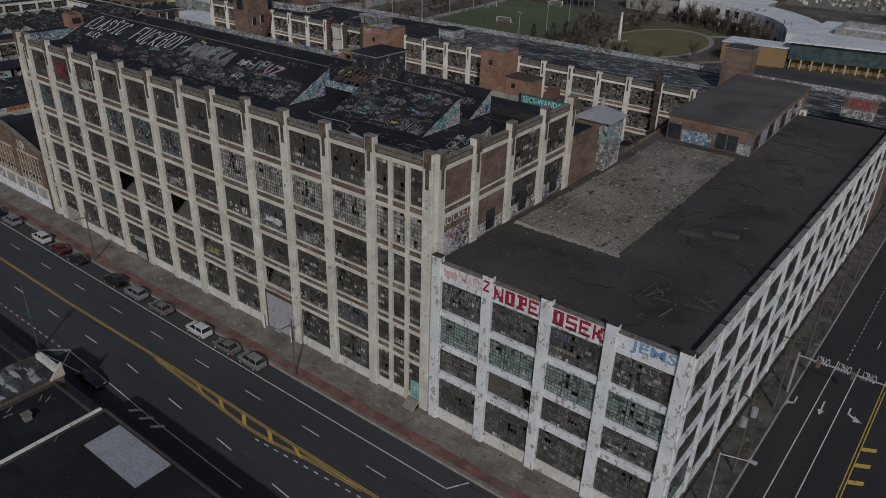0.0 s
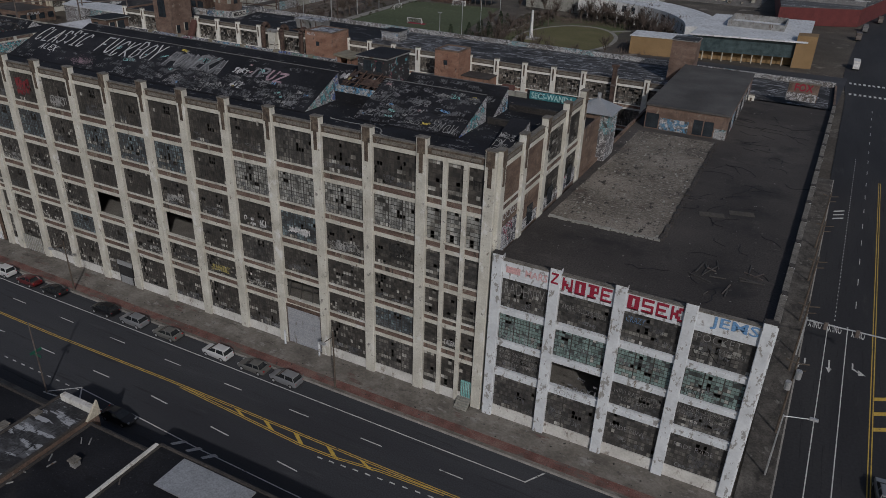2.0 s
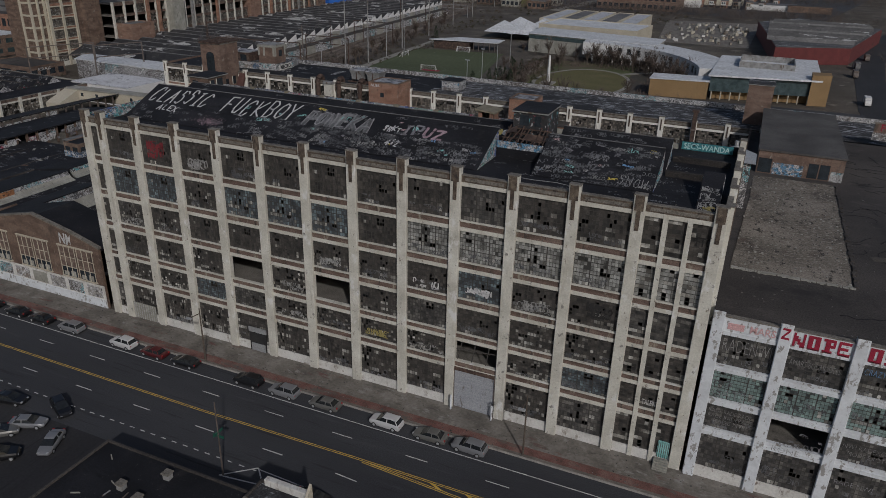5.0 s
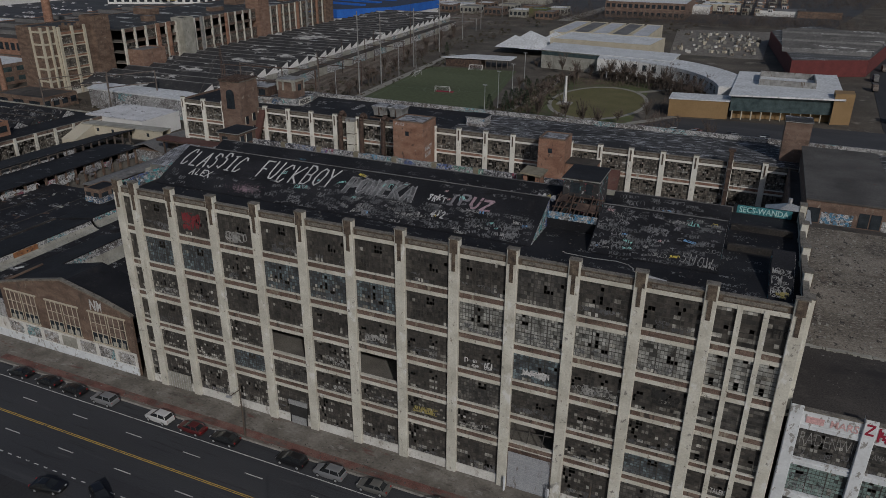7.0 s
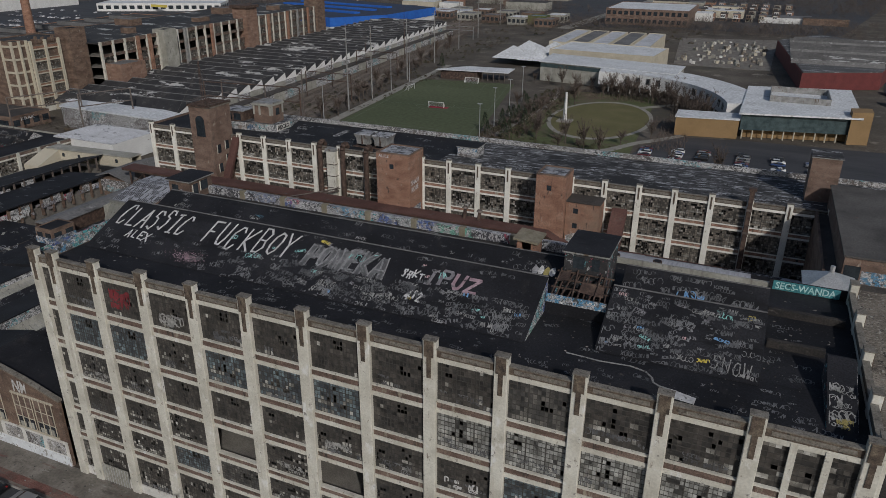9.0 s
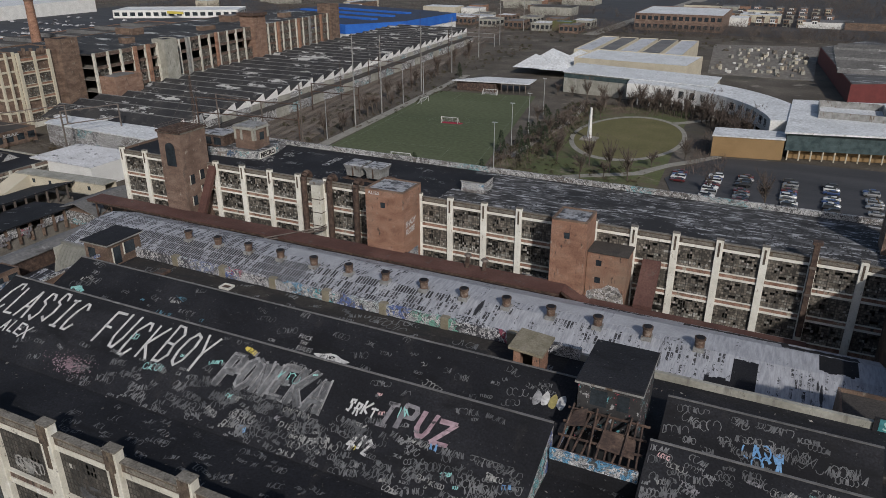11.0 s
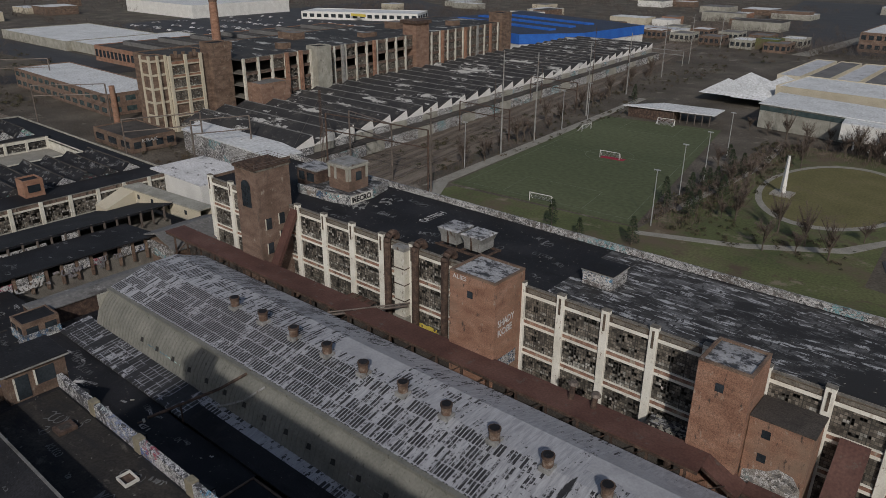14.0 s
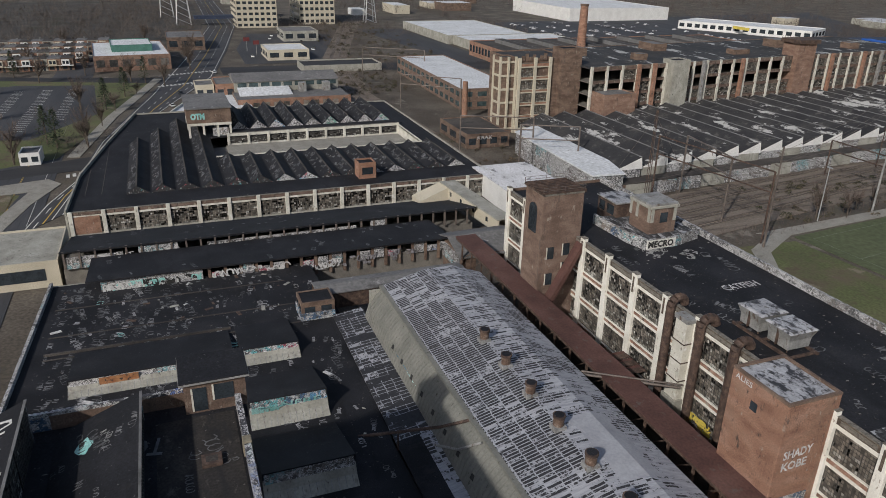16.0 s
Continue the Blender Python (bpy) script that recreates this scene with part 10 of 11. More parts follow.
pole("street_lamp", "grey street lamp with a long bent arm", "street lamp", *side(33.2, 5.5), 9.0, 0.12, "side street lamps", arms=((3.0, 0.6, 8.8),), lamp=True)
sig = thing("signal_span", "traffic signals on a mast arm over the side street", "traffic signal", loc=(*side(33.8, 38), 0))
sx, sy = side(33.8, 33.5)
part("post", Solid().tube((sx, sy, 0), (sx, sy, 6.6), 0.16, 8), "galv", sig)
part("mast_arm", Solid().tube((sx, sy, 6.2), (sx + 11.5, sy - 0.5, 6.6), 0.1, 6), "galv", sig)
for d in (2.5, 6.5, 10.5):
    part("signal_head", Solid().box(sx + d - 0.25, sx + d + 0.25, sy - 0.5, sy - 0.15, 5.6, 6.7, 0.05), "steel", sig)

# ---- low buildings across the avenue ----
def near_roof(name, label, x0, x1, y0, y1, h, roof):
    b = thing(name, label, "shop", "low shops across the avenue", loc=((x0 + x1) / 2, (y0 + y1) / 2, 0))
    part("wall", Solid().box(x0, x1, y0, y1, 0, h), "brickdark", b)
    part("roof", Solid().box(x0 + 0.3, x1 - 0.3, y0 + 0.3, y1 - 0.3, h - 0.05, h + 0.08), roof, b)
    for a in ((x0, x1, y1 - 0.3, y1), (x0, x0 + 0.3, y0, y1 - 0.3), (x1 - 0.3, x1, y0, y1 - 0.3)):
        part("coping", Solid().box(*a, h, h + 0.3, 0.03), "tarmat", b)
    return b


near_roof("low_shop", "low shop with a black tarred roof", -62, -41.6, -52, -29.2, 4.4, "tar")
near_roof("low_shop", "low shop with a patched dark roof", -41.4, -35.2, -52, -27.6, 5.0, "mottled")
near_roof("low_shop", "low shop with a black flat roof", -35.0, -25.2, -52, -28.8, 4.4, "tar")
party = thing("party_wall", "pale rendered party wall between two low roofs", "wall", loc=(-25.1, -40, 4.4))
part("divider", Solid().box(-25.3, -24.9, -52, -28.4, 4.4, 5.7, 0.04), "plaster", party)
nb = near_roof("low_shop", "black-roofed low shop with a white roof panel", -25.0, 24, -56, -28.0, 5.2, "tar")
part("white_panel", Solid().prism([(-21.2, -32.6), (-11.7, -32.6), (-11.7, -28.5), (-21.2, -28.5)], 5.28, 5.42), "galv", nb, "pale grey metal roof panel")
fr = thing("shop_gable", "pale stucco parapet gable with a yellow end", "parapet", loc=(-37, -28, 5))
part("pale_parapet", Solid().box(-40.6, -35.2, -28.2, -27.5, 5.0, 5.9, 0.05), "plaster", fr)
part("yellow_gable", Solid().rings([[(-35.2, -29.3, 5.0), (-35.2, -27.5, 5.0), (-35.2, -27.6, 6.9)], [(-34.9, -29.3, 5.0), (-34.9, -27.5, 5.0), (-34.9, -27.6, 6.9)]]), "beige", fr, "yellow gable end")
for x, y in ((-51.2, -31.2), (-54.5, -34.5), (-51.4, -35.3), (-42.2, -34.1), (-40.9, -31.1), (-31, -34)):
    v = thing("roof_fan", "small weathered roof exhaust fan", "roof fan", "fans on the low shops", loc=(x, y, 4.5))
    part("box", Solid().box(x - 0.4, x + 0.4, y - 0.4, y + 0.4, 4.4, 5.2, 0.05), "zinc", v)
    part("hood", Solid().box(x - 0.5, x + 0.5, y - 0.5, y + 0.5, 5.2, 5.35, 0.03), "coping", v)
for k in range(40):
    x, y = rr.uniform(-61, -20), rr.uniform(-48, -30)
    single("roof_scrap", Solid().box(-0.5, 0.5, -0.06, 0.06, 0, 0.1), rr.choice(("zinc", "steel", "concrete")), "thin scrap lying on the shop roof", "scrap", "scraps on the shops", loc=(x, y, 5.3 if x > -25 else 5.1 if -41.4 < x < -35.2 else 4.5), rz=rr.uniform(0, 180))


# ---- cars ----
def paint(name, c):
    m = bpy.data.materials.new(name)
    m.use_nodes = True
    b = m.node_tree.nodes["Principled BSDF"]
    b.inputs["Base Color"].default_value = (*c, 1)
    b.inputs["Roughness"].default_value, b.inputs["Metallic"].default_value = 0.35, 0.2
    b.inputs["Coat Weight"].default_value = 0.5
    return m


for n, c in (("car_white", (0.62, 0.62, 0.62)), ("car_silver", (0.22, 0.225, 0.235)), ("car_grey", (0.15, 0.148, 0.138)), ("car_black", (0.012, 0.012, 0.014)), ("car_maroon", (0.10, 0.014, 0.016)), ("car_blue", (0.03, 0.06, 0.16))):
    M[n] = paint(n, c)
M["car_red_lamp"] = paint("car_red_lamp", (0.35, 0.02, 0.02))


def car_model(colour, label, suv, plain=False):
    """A car at the origin that points along +x, 4.6 m long."""
    c = thing("car", label, "car", "cars")
    h = 0.16 if suv else 0.0
    secs = [(-2.30, 0.50, 0.62, 0.70), (-2.26, 0.40, 0.84 + h, 0.80), (-2.10, 0.30, 0.94 + h, 0.87), (-1.2, 0.26, 0.98 + h, 0.91), (0.2, 0.25, 0.96 + h, 0.92), (1.0, 0.26, 0.93 + h, 0.91), (1.6, 0.28, 0.86 + h, 0.88), (2.05, 0.32, 0.76 + h, 0.80), (2.26, 0.38, 0.64 + h * 0.5, 0.70), (2.32, 0.45, 0.55, 0.58)]
    part("body", Solid().rings([[(x, -w * 0.92, z0), (x, w * 0.92, z0), (x, w, z0 + 0.35 * (z1 - z0)), (x, w * 0.99, z0 + 0.7 * (z1 - z0)), (x, w * 0.88, z1), (x, -w * 0.88, z1), (x, -w * 0.99, z0 + 0.7 * (z1 - z0)), (x, -w, z0 + 0.35 * (z1 - z0))] for x, z0, z1, w in secs]), colour, c)
    top = 1.42 + (0.28 if suv else 0)
    rear_x = -2.08 if suv else -1.70
    r1 = 0.30 if suv else 0.62
    quad = lambda xa, xb, w, z: [(xa, -w, z), (xa, w, z), (xb, w, z), (xb, -w, z)]
    part("glasshouse", Solid().rings([quad(rear_x, 1.15, 0.79, 0.95 + h), quad(rear_x + r1 * 0.6, 0.62, 0.70, 0.55 * (0.95 + h) + 0.45 * top), quad(rear_x + r1, 0.20, 0.62, top - 0.05)]), "carglass", c)
    part("roof", Solid().rings([quad(rear_x + r1 - 0.06, 0.28, 0.64, top - 0.09), quad(rear_x + r1 + 0.02, 0.18, 0.60, top - 0.02), quad(rear_x + r1 + 0.25, -0.05, 0.44, top + 0.02)]), colour, c)
    for sgn in (-1, 1):
        if plain:
            for xw in (-1.38, 1.40):
                part("wheel", Solid().tube((xw, sgn * 0.70, 0.33), (xw, sgn * 0.91, 0.33), 0.33, 8), "tyre", c)
            continue
        for xa in (rear_x + 0.1, -0.45):
            part("pillar", Solid().tube((xa, sgn * 0.80, 0.96 + h), (xa + (0.38 if xa < -1 else 0.0), sgn * 0.63, top - 0.04), 0.06, 5), colour, c)
        part("headlight", Solid().box(2.05, 2.27, sgn * 0.55 - 0.14, sgn * 0.55 + 0.14, 0.60, 0.74), "galv", c)
        part("tail_light", Solid().box(-2.27, -2.12, sgn * 0.66 - 0.12, sgn * 0.66 + 0.12, 0.72, 0.95), "car_red_lamp", c)
        for xw in (-1.38, 1.40):
            wh = part("wheel", Solid().tube((xw, sgn * 0.70, 0.33), (xw, sgn * 0.91, 0.33), 0.33, 14), "tyre", c)
            part("rim", Solid().tube((xw, sgn * 0.90, 0.33), (xw, sgn * 0.925, 0.33), 0.2, 10), "galv", wh)
    return c


models = {("car_white", 1): "parked white sport utility car", ("car_silver", 0): "parked silver saloon car", ("car_silver", 1): "parked silver estate car", ("car_grey", 0): "parked grey saloon car", ("car_black", 0): "parked black saloon car", ("car_black", 1): "parked black sport utility car", ("car_maroon", 0): "parked dark red saloon car", ("car_blue", 0): "parked dark blue saloon car", ("car_white", 0): "parked white saloon car"}
spots = {k: [] for k in models}
for x, key in ((-112, ("car_black", 0)), (-105.6, ("car_black", 0)), (-100, ("car_black", 0)), (-93.4, ("car_silver", 1)), (-82.4, ("car_white", 1)), (-76.2, ("car_maroon", 0)), (-70.2, ("car_black", 0)), (-58.8, ("car_black", 1)), (-52.7, ("car_silver", 1)), (-46.0, ("car_grey", 0)), (-36.6, ("car_white", 1)), (-30.2, ("car_grey", 0)), (-24.8, ("car_silver", 1))):
    spots[key].append((x, -7.75, 180 + rr.uniform(-1.5, 1.5)))
for x, y, a, key in ((-37.6, -23.6, 2, ("car_black", 0)), (-77.2, -23.6, -25, ("car_black", 1)), (-85.0, -25, 12, ("car_black", 0)), (-78.4, -27.6, 25, ("car_silver", 0)), (-72.4, -29.2, -65, ("car_silver", 0)), (-80, -30.5, 45, ("car_grey", 0)), (-76, -33.5, 40, ("car_black", 1)), (45.5, 8.5, 95, ("car_silver", 1))):
    spots[key].append((x, y, a))
keys = list(models)
for col, x in enumerate((-46, -35.5, -26.8, -14.0, -3.0, 8)):
    for j in range(12):
        y = 175 + 3.0 * j
        if rr.random() < 0.82 and y < 228 - (10 if col == 0 else 0) and not (col == 0 and y < 196):
            spots[rr.choice(keys)].append((x + rr.uniform(-0.3, 0.3), y, rr.choice((0, 180)) + rr.uniform(-3, 3)))
for k in range(10):
    t_ = rr.uniform(0, 1)
    spots[rr.choice(keys)].append((-300 - 220 * t_, 22 + 40 * t_ + rr.choice((-5, 4)), 192 + rr.choice((0, 180))))
for key, everywhere in spots.items():
    for plain in (False, True):
        places = [p for p in everywhere if (p[1] > 120 or p[0] < -200) == plain]
        if not places:
            continue
        first = car_model(key[0], models[key], key[1], plain)
        (x, y, a), rest = places[0], places[1:]
        first.location, first.rotation_euler = (x, y, 0.03), (0, 0, radians(a))
        for x, y, a in rest:
            copy_thing(first, pose(x, y, 0.03, 0, 0, a))


# ---- trees ----
def bare_tree(seed, h):
    q = random.Random(seed)
    t = thing("bare_tree", "leafless winter tree with fine twigs", "tree", "bare trees")
    limbs, twigs = Solid().tube((0, 0, 0), (0.1, 0, h * 0.55), h * 0.022, 7, h * 0.012), Solid()
    for k in range(18):
        z = h * q.uniform(0.16, 0.55)
        a = q.uniform(0, 6.28)
        tip = Vector((math.cos(a) * h * q.uniform(0.12, 0.36), math.sin(a) * h * q.uniform(0.12, 0.36), h * q.uniform(0.5, 0.98)))
        base = Vector((0.05, 0, z))
        limbs.tube(base, tip, h * 0.009, 4, h * 0.003)
        for j in range(46):
            p = base.lerp(tip, q.uniform(0.2, 1.0))
            d = Vector((q.gauss(0, 1), q.gauss(0, 1), q.uniform(0.1, 1.4))).normalized() * h * q.uniform(0.06, 0.17)
            s = Vector((-d.y, d.x, 0.1)).normalized() * h * 0.0042
            twigs.quad(p - s, p + s, p + d + s * 0.3, p + d - s * 0.3)
    part("trunk", limbs, "bark", t)
    part("crown", twigs, "twigs", t)
    return t


def pine(seed, h):
    q = random.Random(seed)
    t = thing("pine_tree", "dark green pine with ragged boughs", "tree", "pines")
    part("trunk", Solid().tube((0, 0, 0), (0, 0, h * 0.9), h * 0.02, 6, h * 0.006), "bark", t)
    s = Solid()
    for k in range(420):
        f = q.random() ** 0.8
        z = h * (0.12 + 0.86 * f)
        r = h * 0.24 * (1 - f) ** 0.8 * q.uniform(0.35, 1.05) + 0.05
        a = q.uniform(0, 6.28)
        p = Vector((math.cos(a) * r, math.sin(a) * r, z))
        d = Vector((math.cos(a + q.uniform(-.7, .7)), math.sin(a + q.uniform(-.7, .7)), q.uniform(-0.5, 0.25))).normalized() * h * q.uniform(0.04, 0.08)
        w = Vector((-d.y, d.x, q.uniform(-0.4, 0.4))) * 0.35
        s.quad(p - w, p + d * 0.5 - w * 0.7, p + d, p + w)
    part("crown", s, "needles", t)
    return t


bare = [bare_tree(5 + k, hh) for k, hh in enumerate((9, 7, 6, 11))]
big_bare = bare_tree(17, 15)
big_bare.location = (-380, -6, 0)
for x, y in ((-312, 1), (-446, 13), (-431, 29), (-296, -20), (-452, -30), (-420, -50), (-330, -30), (-470, -10), (-480, 44), (-362, -44), (-500, -40), (-520, -70), (-505, 44), (-540, 48), (-580, -30), (-610, 20)):
    copy_thing(big_bare, pose(x, y, 0, 0, 0, 37 * x))
big_pine = pine(57, 14)
big_pine.location = (-315, -9, 0)
for x, y in ((-405, 11), (-377, 4), (-472, -44), (-439, 20), (-322, -13)):
    copy_thing(big_pine, pose(x, y, 0, 0, 0, 53 * x))
pines = [pine(50 + k, hh) for k, hh in enumerate((8, 6))]
tree_spots = [(-108.7, 248), (-100, 211), (-87, 204), (-78, 300), (-70, 304), (-62, 306), (-54, 306), (-47, 303), (-41, 298), (-35, 291), (-30, 283), (-27, 274), (-24, 265), (-95, 250), (-92, 226), (-88, 268), (-99, 232), (-120, 312), (-112, 309), (-104, 306), (-96, 303), (-90, 312), (-84, 309), (-60, 190), (-74, 186), (-56, 208), (-36, 190), (-20, 181), (-47, 220), (-98, 280), (-93, 292)]
for k in range(26):
    y = 195 + 9 * k
    tree_spots.append((RA(y) + 19 + rr.uniform(-2, 5), y))
for x, y in ((-505, 10), (-484, -45), (-387, -7), (-317, 0), (-298, -20), (-430, 11), (-345, 4), (-372, 8), (-410, 16), (-300, -50), (-316, -62), (-350, -66), (-400, -68)):
    tree_spots.append((x, y))
for k in range(40):
    a_ = radians(14 + 80 * k / 39)
    r_ = 0.88 if k % 2 else 0.80
    tree_spots.append((-78 + 56 * r_ * math.cos(a_) + rr.uniform(-1, 1), 240 + 66 * r_ * math.sin(a_) + rr.uniform(-1, 1)))
for k in range(16):
    x, y = rr.uniform(-104, -60), rr.uniform(186, 300)
    if ((x + 71.5) / 23) ** 2 + ((y - 246) / 38) ** 2 > 1:
        tree_spots.append((x, y))
for k in range(10):
    tree_spots.append((rr.uniform(62, 90), rr.uniform(30, 420)))
used = set()
for k, (x, y) in enumerate(tree_spots):
    b = k % 4
    if b in used:
        copy_thing(bare[b], pose(x, y, 0, 0, 0, rr.uniform(0, 360)))
    else:
        bare[b].location = (x, y, 0)
        used.add(b)
pine_spots = [(-108, 205), (-105, 200), (-102, 222), (-106, 228), (-101, 240), (-107, 256), (-97, 196), (-110, 262), (-122, 166), (-112, 163), (-100, 168), (-353, -18), (-393, 3), (-312, -9), (-430, 11), (-484, -45), (-104, 214), (-103, 232), (-100, 246), (-98, 205), (-96, 218), (-180, 330), (-184, 338)]
for k, (x, y) in enumerate(pine_spots):
    if k < 2:
        pines[k].location = (x, y, 0)
    else:
        copy_thing(pines[k % 2], pose(x, y, 0, 0, 0, rr.uniform(0, 360)))
scrub = Solid()
for k in range(15000):
    if k >= 9000:
        x, y = rr.choice(((rr.uniform(-106, -92), rr.uniform(190, 300)), (rr.uniform(-100, -30), rr.uniform(284, 304)), (rr.uniform(-46, -34), rr.uniform(205, 290))))
    elif k < 4500:
        y = rr.uniform(150, 520)
        x = RA(y) + rr.choice((rr.uniform(14, 22), rr.uniform(-22, -15)))
    elif k < 6500:
        x, y = rr.uniform(-106, -96), rr.uniform(184, 300)
    else:
        x, y = rr.uniform(-300, 30), rr.uniform(490, 620)
    h = rr.uniform(0.4, 1.9)
    d = Vector((rr.gauss(0, 0.6), rr.gauss(0, 0.6), 1)) * h
    s = Vector((-d.y, d.x, 0.02)).normalized() * rr.uniform(0.03, 0.09)
    p = Vector((x, y, 0))
    scrub.quad(p - s, p + s, p + d + s * 0.2, p + d - s * 0.2)
single("scrub", scrub, "twigs", "dry brown scrub along the railway and park", "scrub", kind="stuff")

# ---- distance: works, houses and bare woods out to the skyline ----
single("works_yard", Solid().prism([(-176, 585), (-70, 600), (40, 600), (150, 1150), (-330, 1150), (-250, 640)], -0.1, 0.009), "asphalt", "wide grey asphalt yards and streets between far works", "yard", kind="structure")
single("far_street", Solid().prism([(-176, 560), (-164, 560), (-120, 1100), (-140, 1100)], -0.1, 0.02), "path", "pale far street between works", "road", kind="structure")
rf = random.Random(99)
WALLS = ("beige", "brickdark", "whitewall", "concrete", "brick")
ROOFS = ("greyroof", "whiteroof", "tarmat", "silverfaded")
for zone, n in (((-380, -250, 600, 900), 14), ((-240, -100, 700, 1100), 10), ((-700, -420, 620, 1000), 14), ((-1000, -760, 100, 420), 9), ((-130, 120, 640, 780), 8)):
    for k in range(n):
        x, y = rf.uniform(*zone[:2]), rf.uniform(*zone[2:])
        w, d = rf.uniform(14, 45), rf.uniform(12, 36)
        hall("far_works", "low works building in the distance", "works", x, x + w, y, y + d, rf.uniform(4, 9), rf.choice(WALLS), rf.choice(ROOFS), "far works", lip=0)


def far_house(colour, roof, bay):
    b = thing("row_house", "two-storey row house with a pale bay front", "house", "far row houses")
    part("wall", Solid().box(-3.2, 3.2, -6, 6, 0, 6.4), colour, b)
    part("roof", Solid().box(-3.3, 3.3, -6.1, 6.1, 6.4, 6.7).box(0.8, 1.8, 1.5, 2.6, 6.7, 7.9), roof, b)
    part("bay_front", Solid().box(-2.6, 1.4, -7.0, -6.0, 3.1, 6.0, 0.1).box(-3.2, 3.2, -7.6, -6.0, 2.7, 3.0), bay, b, "pale painted bay and porch roof")
    part("windows", Solid().box(-2.2, -0.9, -7.08, -6.98, 3.7, 5.4).box(-0.4, 0.9, -7.08, -6.98, 3.7, 5.4).box(-2.4, -0.2, -6.1, -5.98, 0.6, 2.3).box(0.8, 2.0, -6.1, -5.98, 0.1, 2.4), "darkglass", b)["kind"] = "stuff"
    return b


house_kinds = [far_house(c, r, f) for c, r, f in (("brickdark", "tarmat", "whitewall"), ("towerbrick", "greyroof", "beige"), ("concrete", "tarmat", "brickdark"), ("brick", "greyroof", "whitewall"))]
places = []
for row in range(4):
    for k in range(9):
        places.append((-96 + 11.0 * k + 12 * (row % 2), 690 + 42 * row + 0.12 * k, 0))
for row in range(4):
    for k in range(17):
        places.append((-497 - 27 * row, -124 + 6.5 * k + 5 * row, 90))
for k, (x, y, a) in enumerate(places):
    if k < 4:
        house_kinds[k].location, house_kinds[k].rotation_euler = (x, y, 0), (0, 0, radians(a))
    else:
        copy_thing(house_kinds[(k * 7) % 4], pose(x, y, 0, 0, 0, a))

woods = Solid()


def thicket(x0, x1, y0, y1, n, h0, h1):
    for _ in range(n):
        x, y = rf.uniform(x0, x1), rf.uniform(y0, y1)
        h = rf.uniform(h0, h1)
        for j in range(16):
            a = rf.uniform(0, 6.28)
            p = Vector((x + rf.gauss(0, 0.25 * h), y + rf.gauss(0, 0.25 * h), h * rf.uniform(0.05, 0.55)))
            d = Vector((rf.gauss(0, 0.8), rf.gauss(0, 0.8), 1)) * h * rf.uniform(0.2, 0.4)
            s = Vector((math.cos(a), math.sin(a), 0)) * h * rf.uniform(0.006, 0.016)
            woods.quad(p - s, p + s, p + d + s * 0.3, p + d - s * 0.3)


thicket(-260, 60, 560, 640, 700, 5, 10)
thicket(-900, -420, 640, 1100, 900, 6, 12)
thicket(-330, -210, 560, 800, 500, 4, 8)
thicket(-60, 160, 780, 1200, 700, 6, 12)
thicket(-760, -600, 120, 230, 260, 4, 9)
thicket(-360, -250, 110, 148, 200, 1.5, 3.5)
thicket(-470, -350, 118, 150, 160, 1.5, 4)
thicket(-460, -300, -20, 10, 50, 3, 7)
thicket(-460, -290, -110, -60, 120, 4, 9)
thicket(-470, -380, 112, 150, 240, 1.5, 4)
thicket(-720, -470, 130, 205, 420, 2, 6)
thicket(-560, -480, -60, 40, 60, 4, 8)
thicket(-900, -600, -120, 60, 420, 5, 10)
thicket(-205, -183, 180, 520, 420, 0.8, 2.4)
thicket(-300, -225, 118, 150, 260, 0.8, 2.6)
thicket(-250, -200, 400, 560, 260, 1.5, 4)
thicket(60, 150, 20, 600, 300, 3, 8)
thicket(-1300, -800, 200, 900, 1200, 8, 14)
thicket(-1300, -620, -200, 100, 900, 7, 12)
thicket(-640, -480, -190, -20, 260, 5, 9)
thicket(-860, -560, 300, 330, 200, 4, 8)
thicket(-700, -420, 600, 680, 500, 5, 9)
thicket(-720, -580, -60, 44, 260, 3, 8)
thicket(-1000, -720, -40, 50, 300, 4, 9)
thicket(-480, -380, 150, 158, 50, 2, 5)
thicket(-700, -470, 140, 165, 160, 2, 6)
thicket(-420, -330, 150, 156, 60, 1, 3)
thicket(-215, -60, 520, 780, 160, 6, 11)
thicket(-100, 20, 560, 640, 90, 6, 10)
thicket(-110, 170, 600, 700, 420, 4, 8)
thicket(-110, 170, 715, 1000, 700, 5, 10)
thicket(-420, -230, 640, 1000, 520, 5, 10)
thicket(-560, -430, 560, 700, 260, 4, 9)
thicket(-1000, -620, 560, 640, 320, 5, 10)
single("bare_woods", woods, "fartwigs", "grey-brown leafless thickets and far woods", "woods", kind="stuff")
lot = Solid()
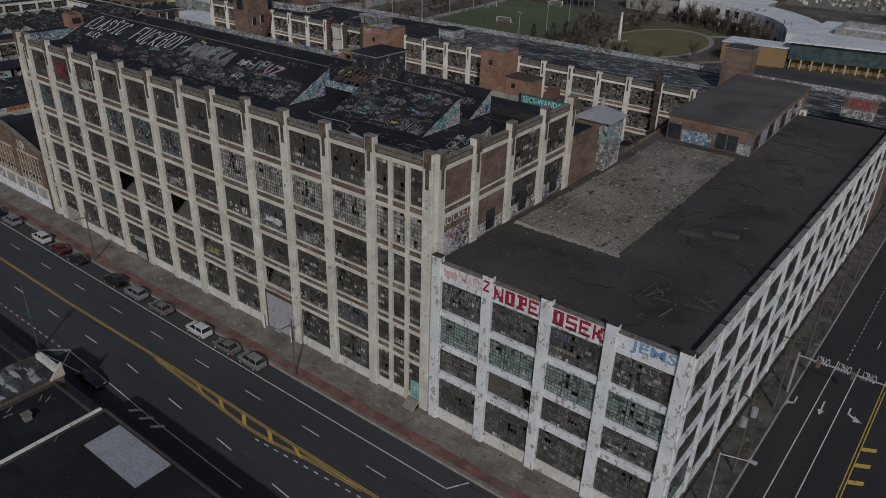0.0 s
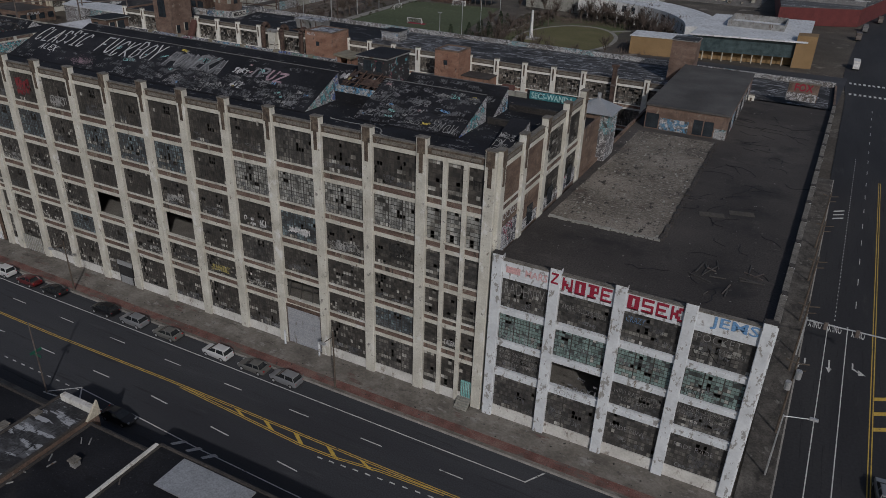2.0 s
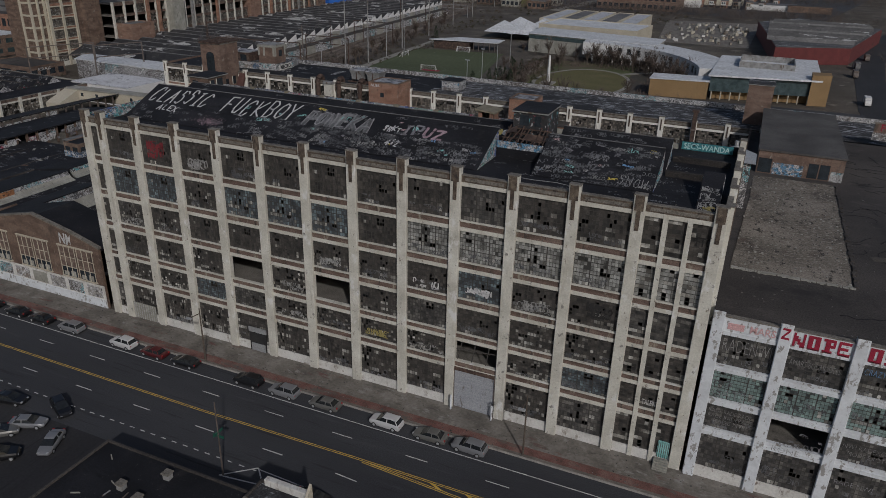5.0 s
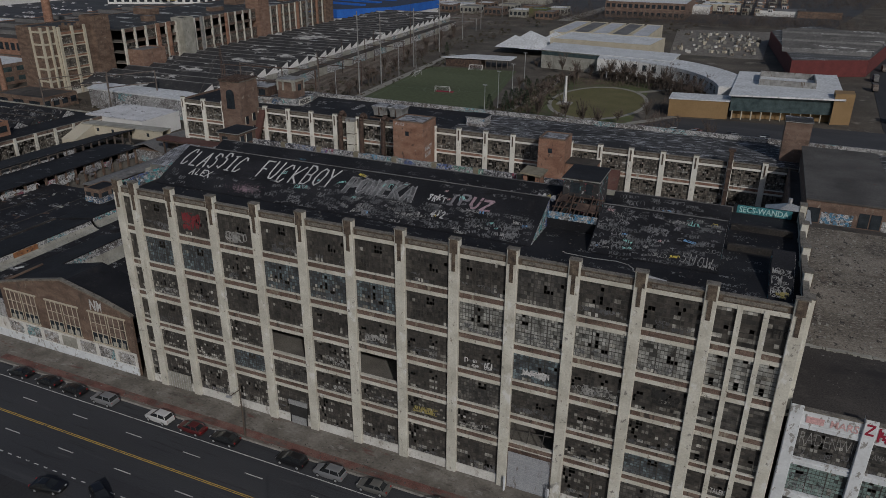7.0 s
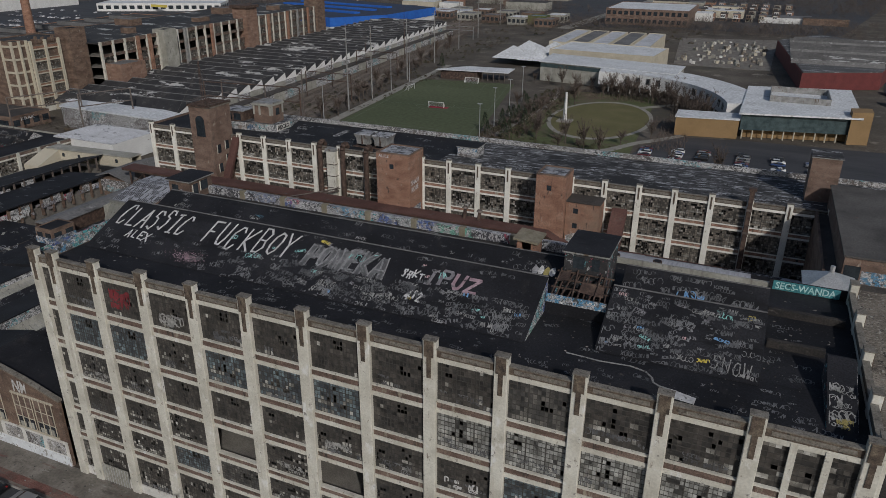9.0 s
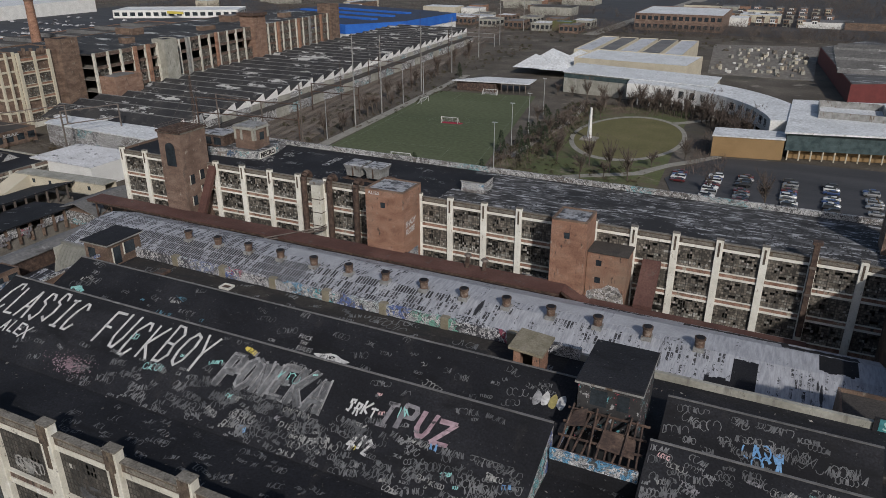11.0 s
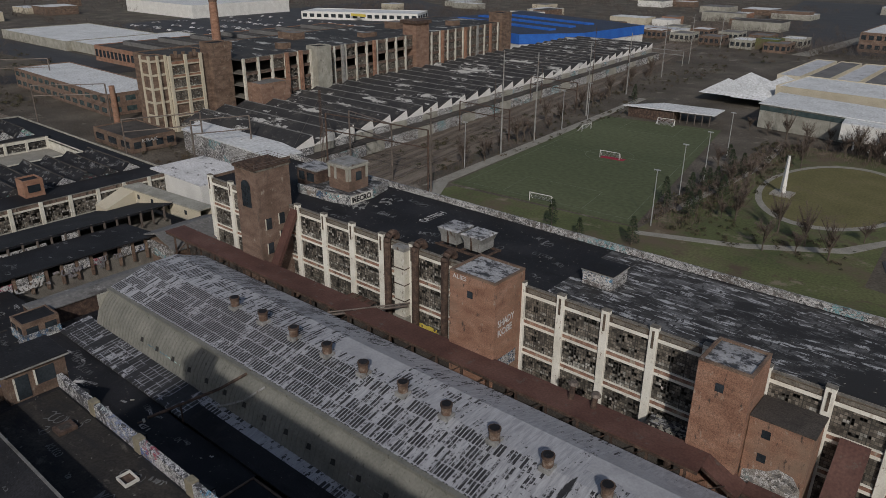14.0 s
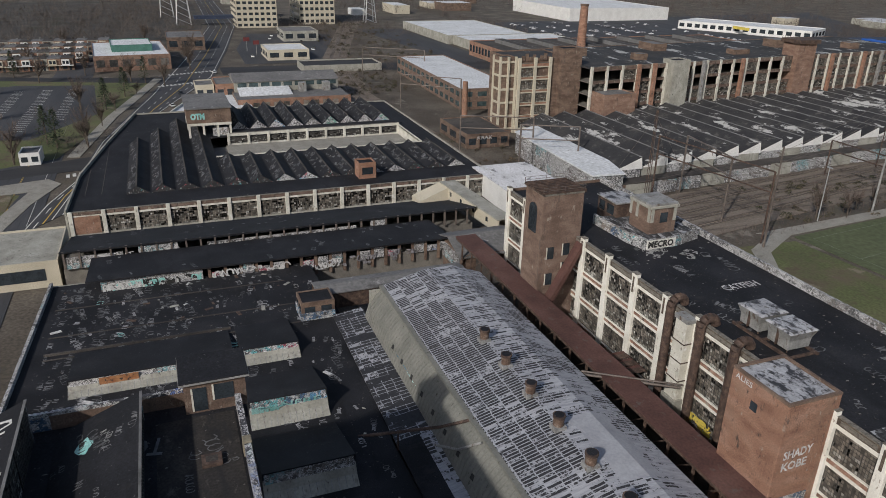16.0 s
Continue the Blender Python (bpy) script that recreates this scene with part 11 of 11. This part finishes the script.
for k in range(170):
    x, y = rf.uniform(-690, -450), rf.choice((346, 352, 370, 376, 394, 400, 428, 434, 452, 480)) + rf.uniform(-1, 1)
    lot.box(x - 0.9, x + 0.9, y - 2.2, y + 2.2, 0.3, 0.95, 0.15).box(x - 0.75, x + 0.75, y - 1.3, y + 0.9, 0.95, 1.45, 0.2)
m = material("mixed_car_paints", [(0.10, 0.10, 0.11), (0.45, 0.45, 0.46)], rough=0.4, scale=0.2, spread=0.1, bump=0, island=0.6)
M["farcars"] = m
single("far_cars", lot, "farcars", "rows of far parked cars of mixed colours", "cars", kind="stuff")


def clumps(q, n, x0, x1, y0, y1, r0, r1):
    """Low evergreen and dry bushes, each a heap of small leaf faces."""
    s = Solid()
    for _ in range(n):
        x, y, r = q.uniform(x0, x1), q.uniform(y0, y1), q.uniform(r0, r1)
        for j in range(34):
            a, e = q.uniform(0, 6.28), q.uniform(0, 1.5)
            f = r * q.uniform(0.55, 1.0)
            p = Vector((x + f * math.cos(a) * math.cos(e), y + f * math.sin(a) * math.cos(e), f * 0.8 * math.sin(e)))
            d = Vector((q.gauss(0, 1), q.gauss(0, 1), q.gauss(0, 0.7))).normalized() * r * 0.35
            w = Vector((-d.y, d.x, q.uniform(-0.3, 0.3) * r)) * 0.6
            s.quad(p - w, p + d * 0.5, p + w, p - d * 0.5)
    return s


M["bushes"] = material("dry_and_evergreen_bush_leaves", [(0.040, 0.044, 0.020), (0.065, 0.058, 0.030), (0.105, 0.072, 0.048)], scale=0.12, fine=3, island=0.4, bump=0)
for n, a in ((150, (-108, -96, 184, 300, 0.6, 1.6)), (70, (-96, -56, 184, 204, 0.4, 1.2)), (60, (-96, -90, 204, 290, 0.5, 1.3)), (220, (-205, -183, 185, 480, 0.5, 1.6)), (120, (-182, -172, 185, 330, 0.4, 1.2)), (160, (-300, -60, 500, 620, 0.8, 2.4)), (120, (-470, -380, 110, 150, 0.6, 2.0)), (90, (-48, -8, 300, 312, 0.6, 1.4)), (60, (-300, -230, 118, 146, 0.5, 1.4)), (200, (-720, -480, 140, 210, 0.8, 2.4))):
    single("bushes", clumps(rf, n, *a), "bushes", "low dry and evergreen bushes", "bushes", kind="stuff")
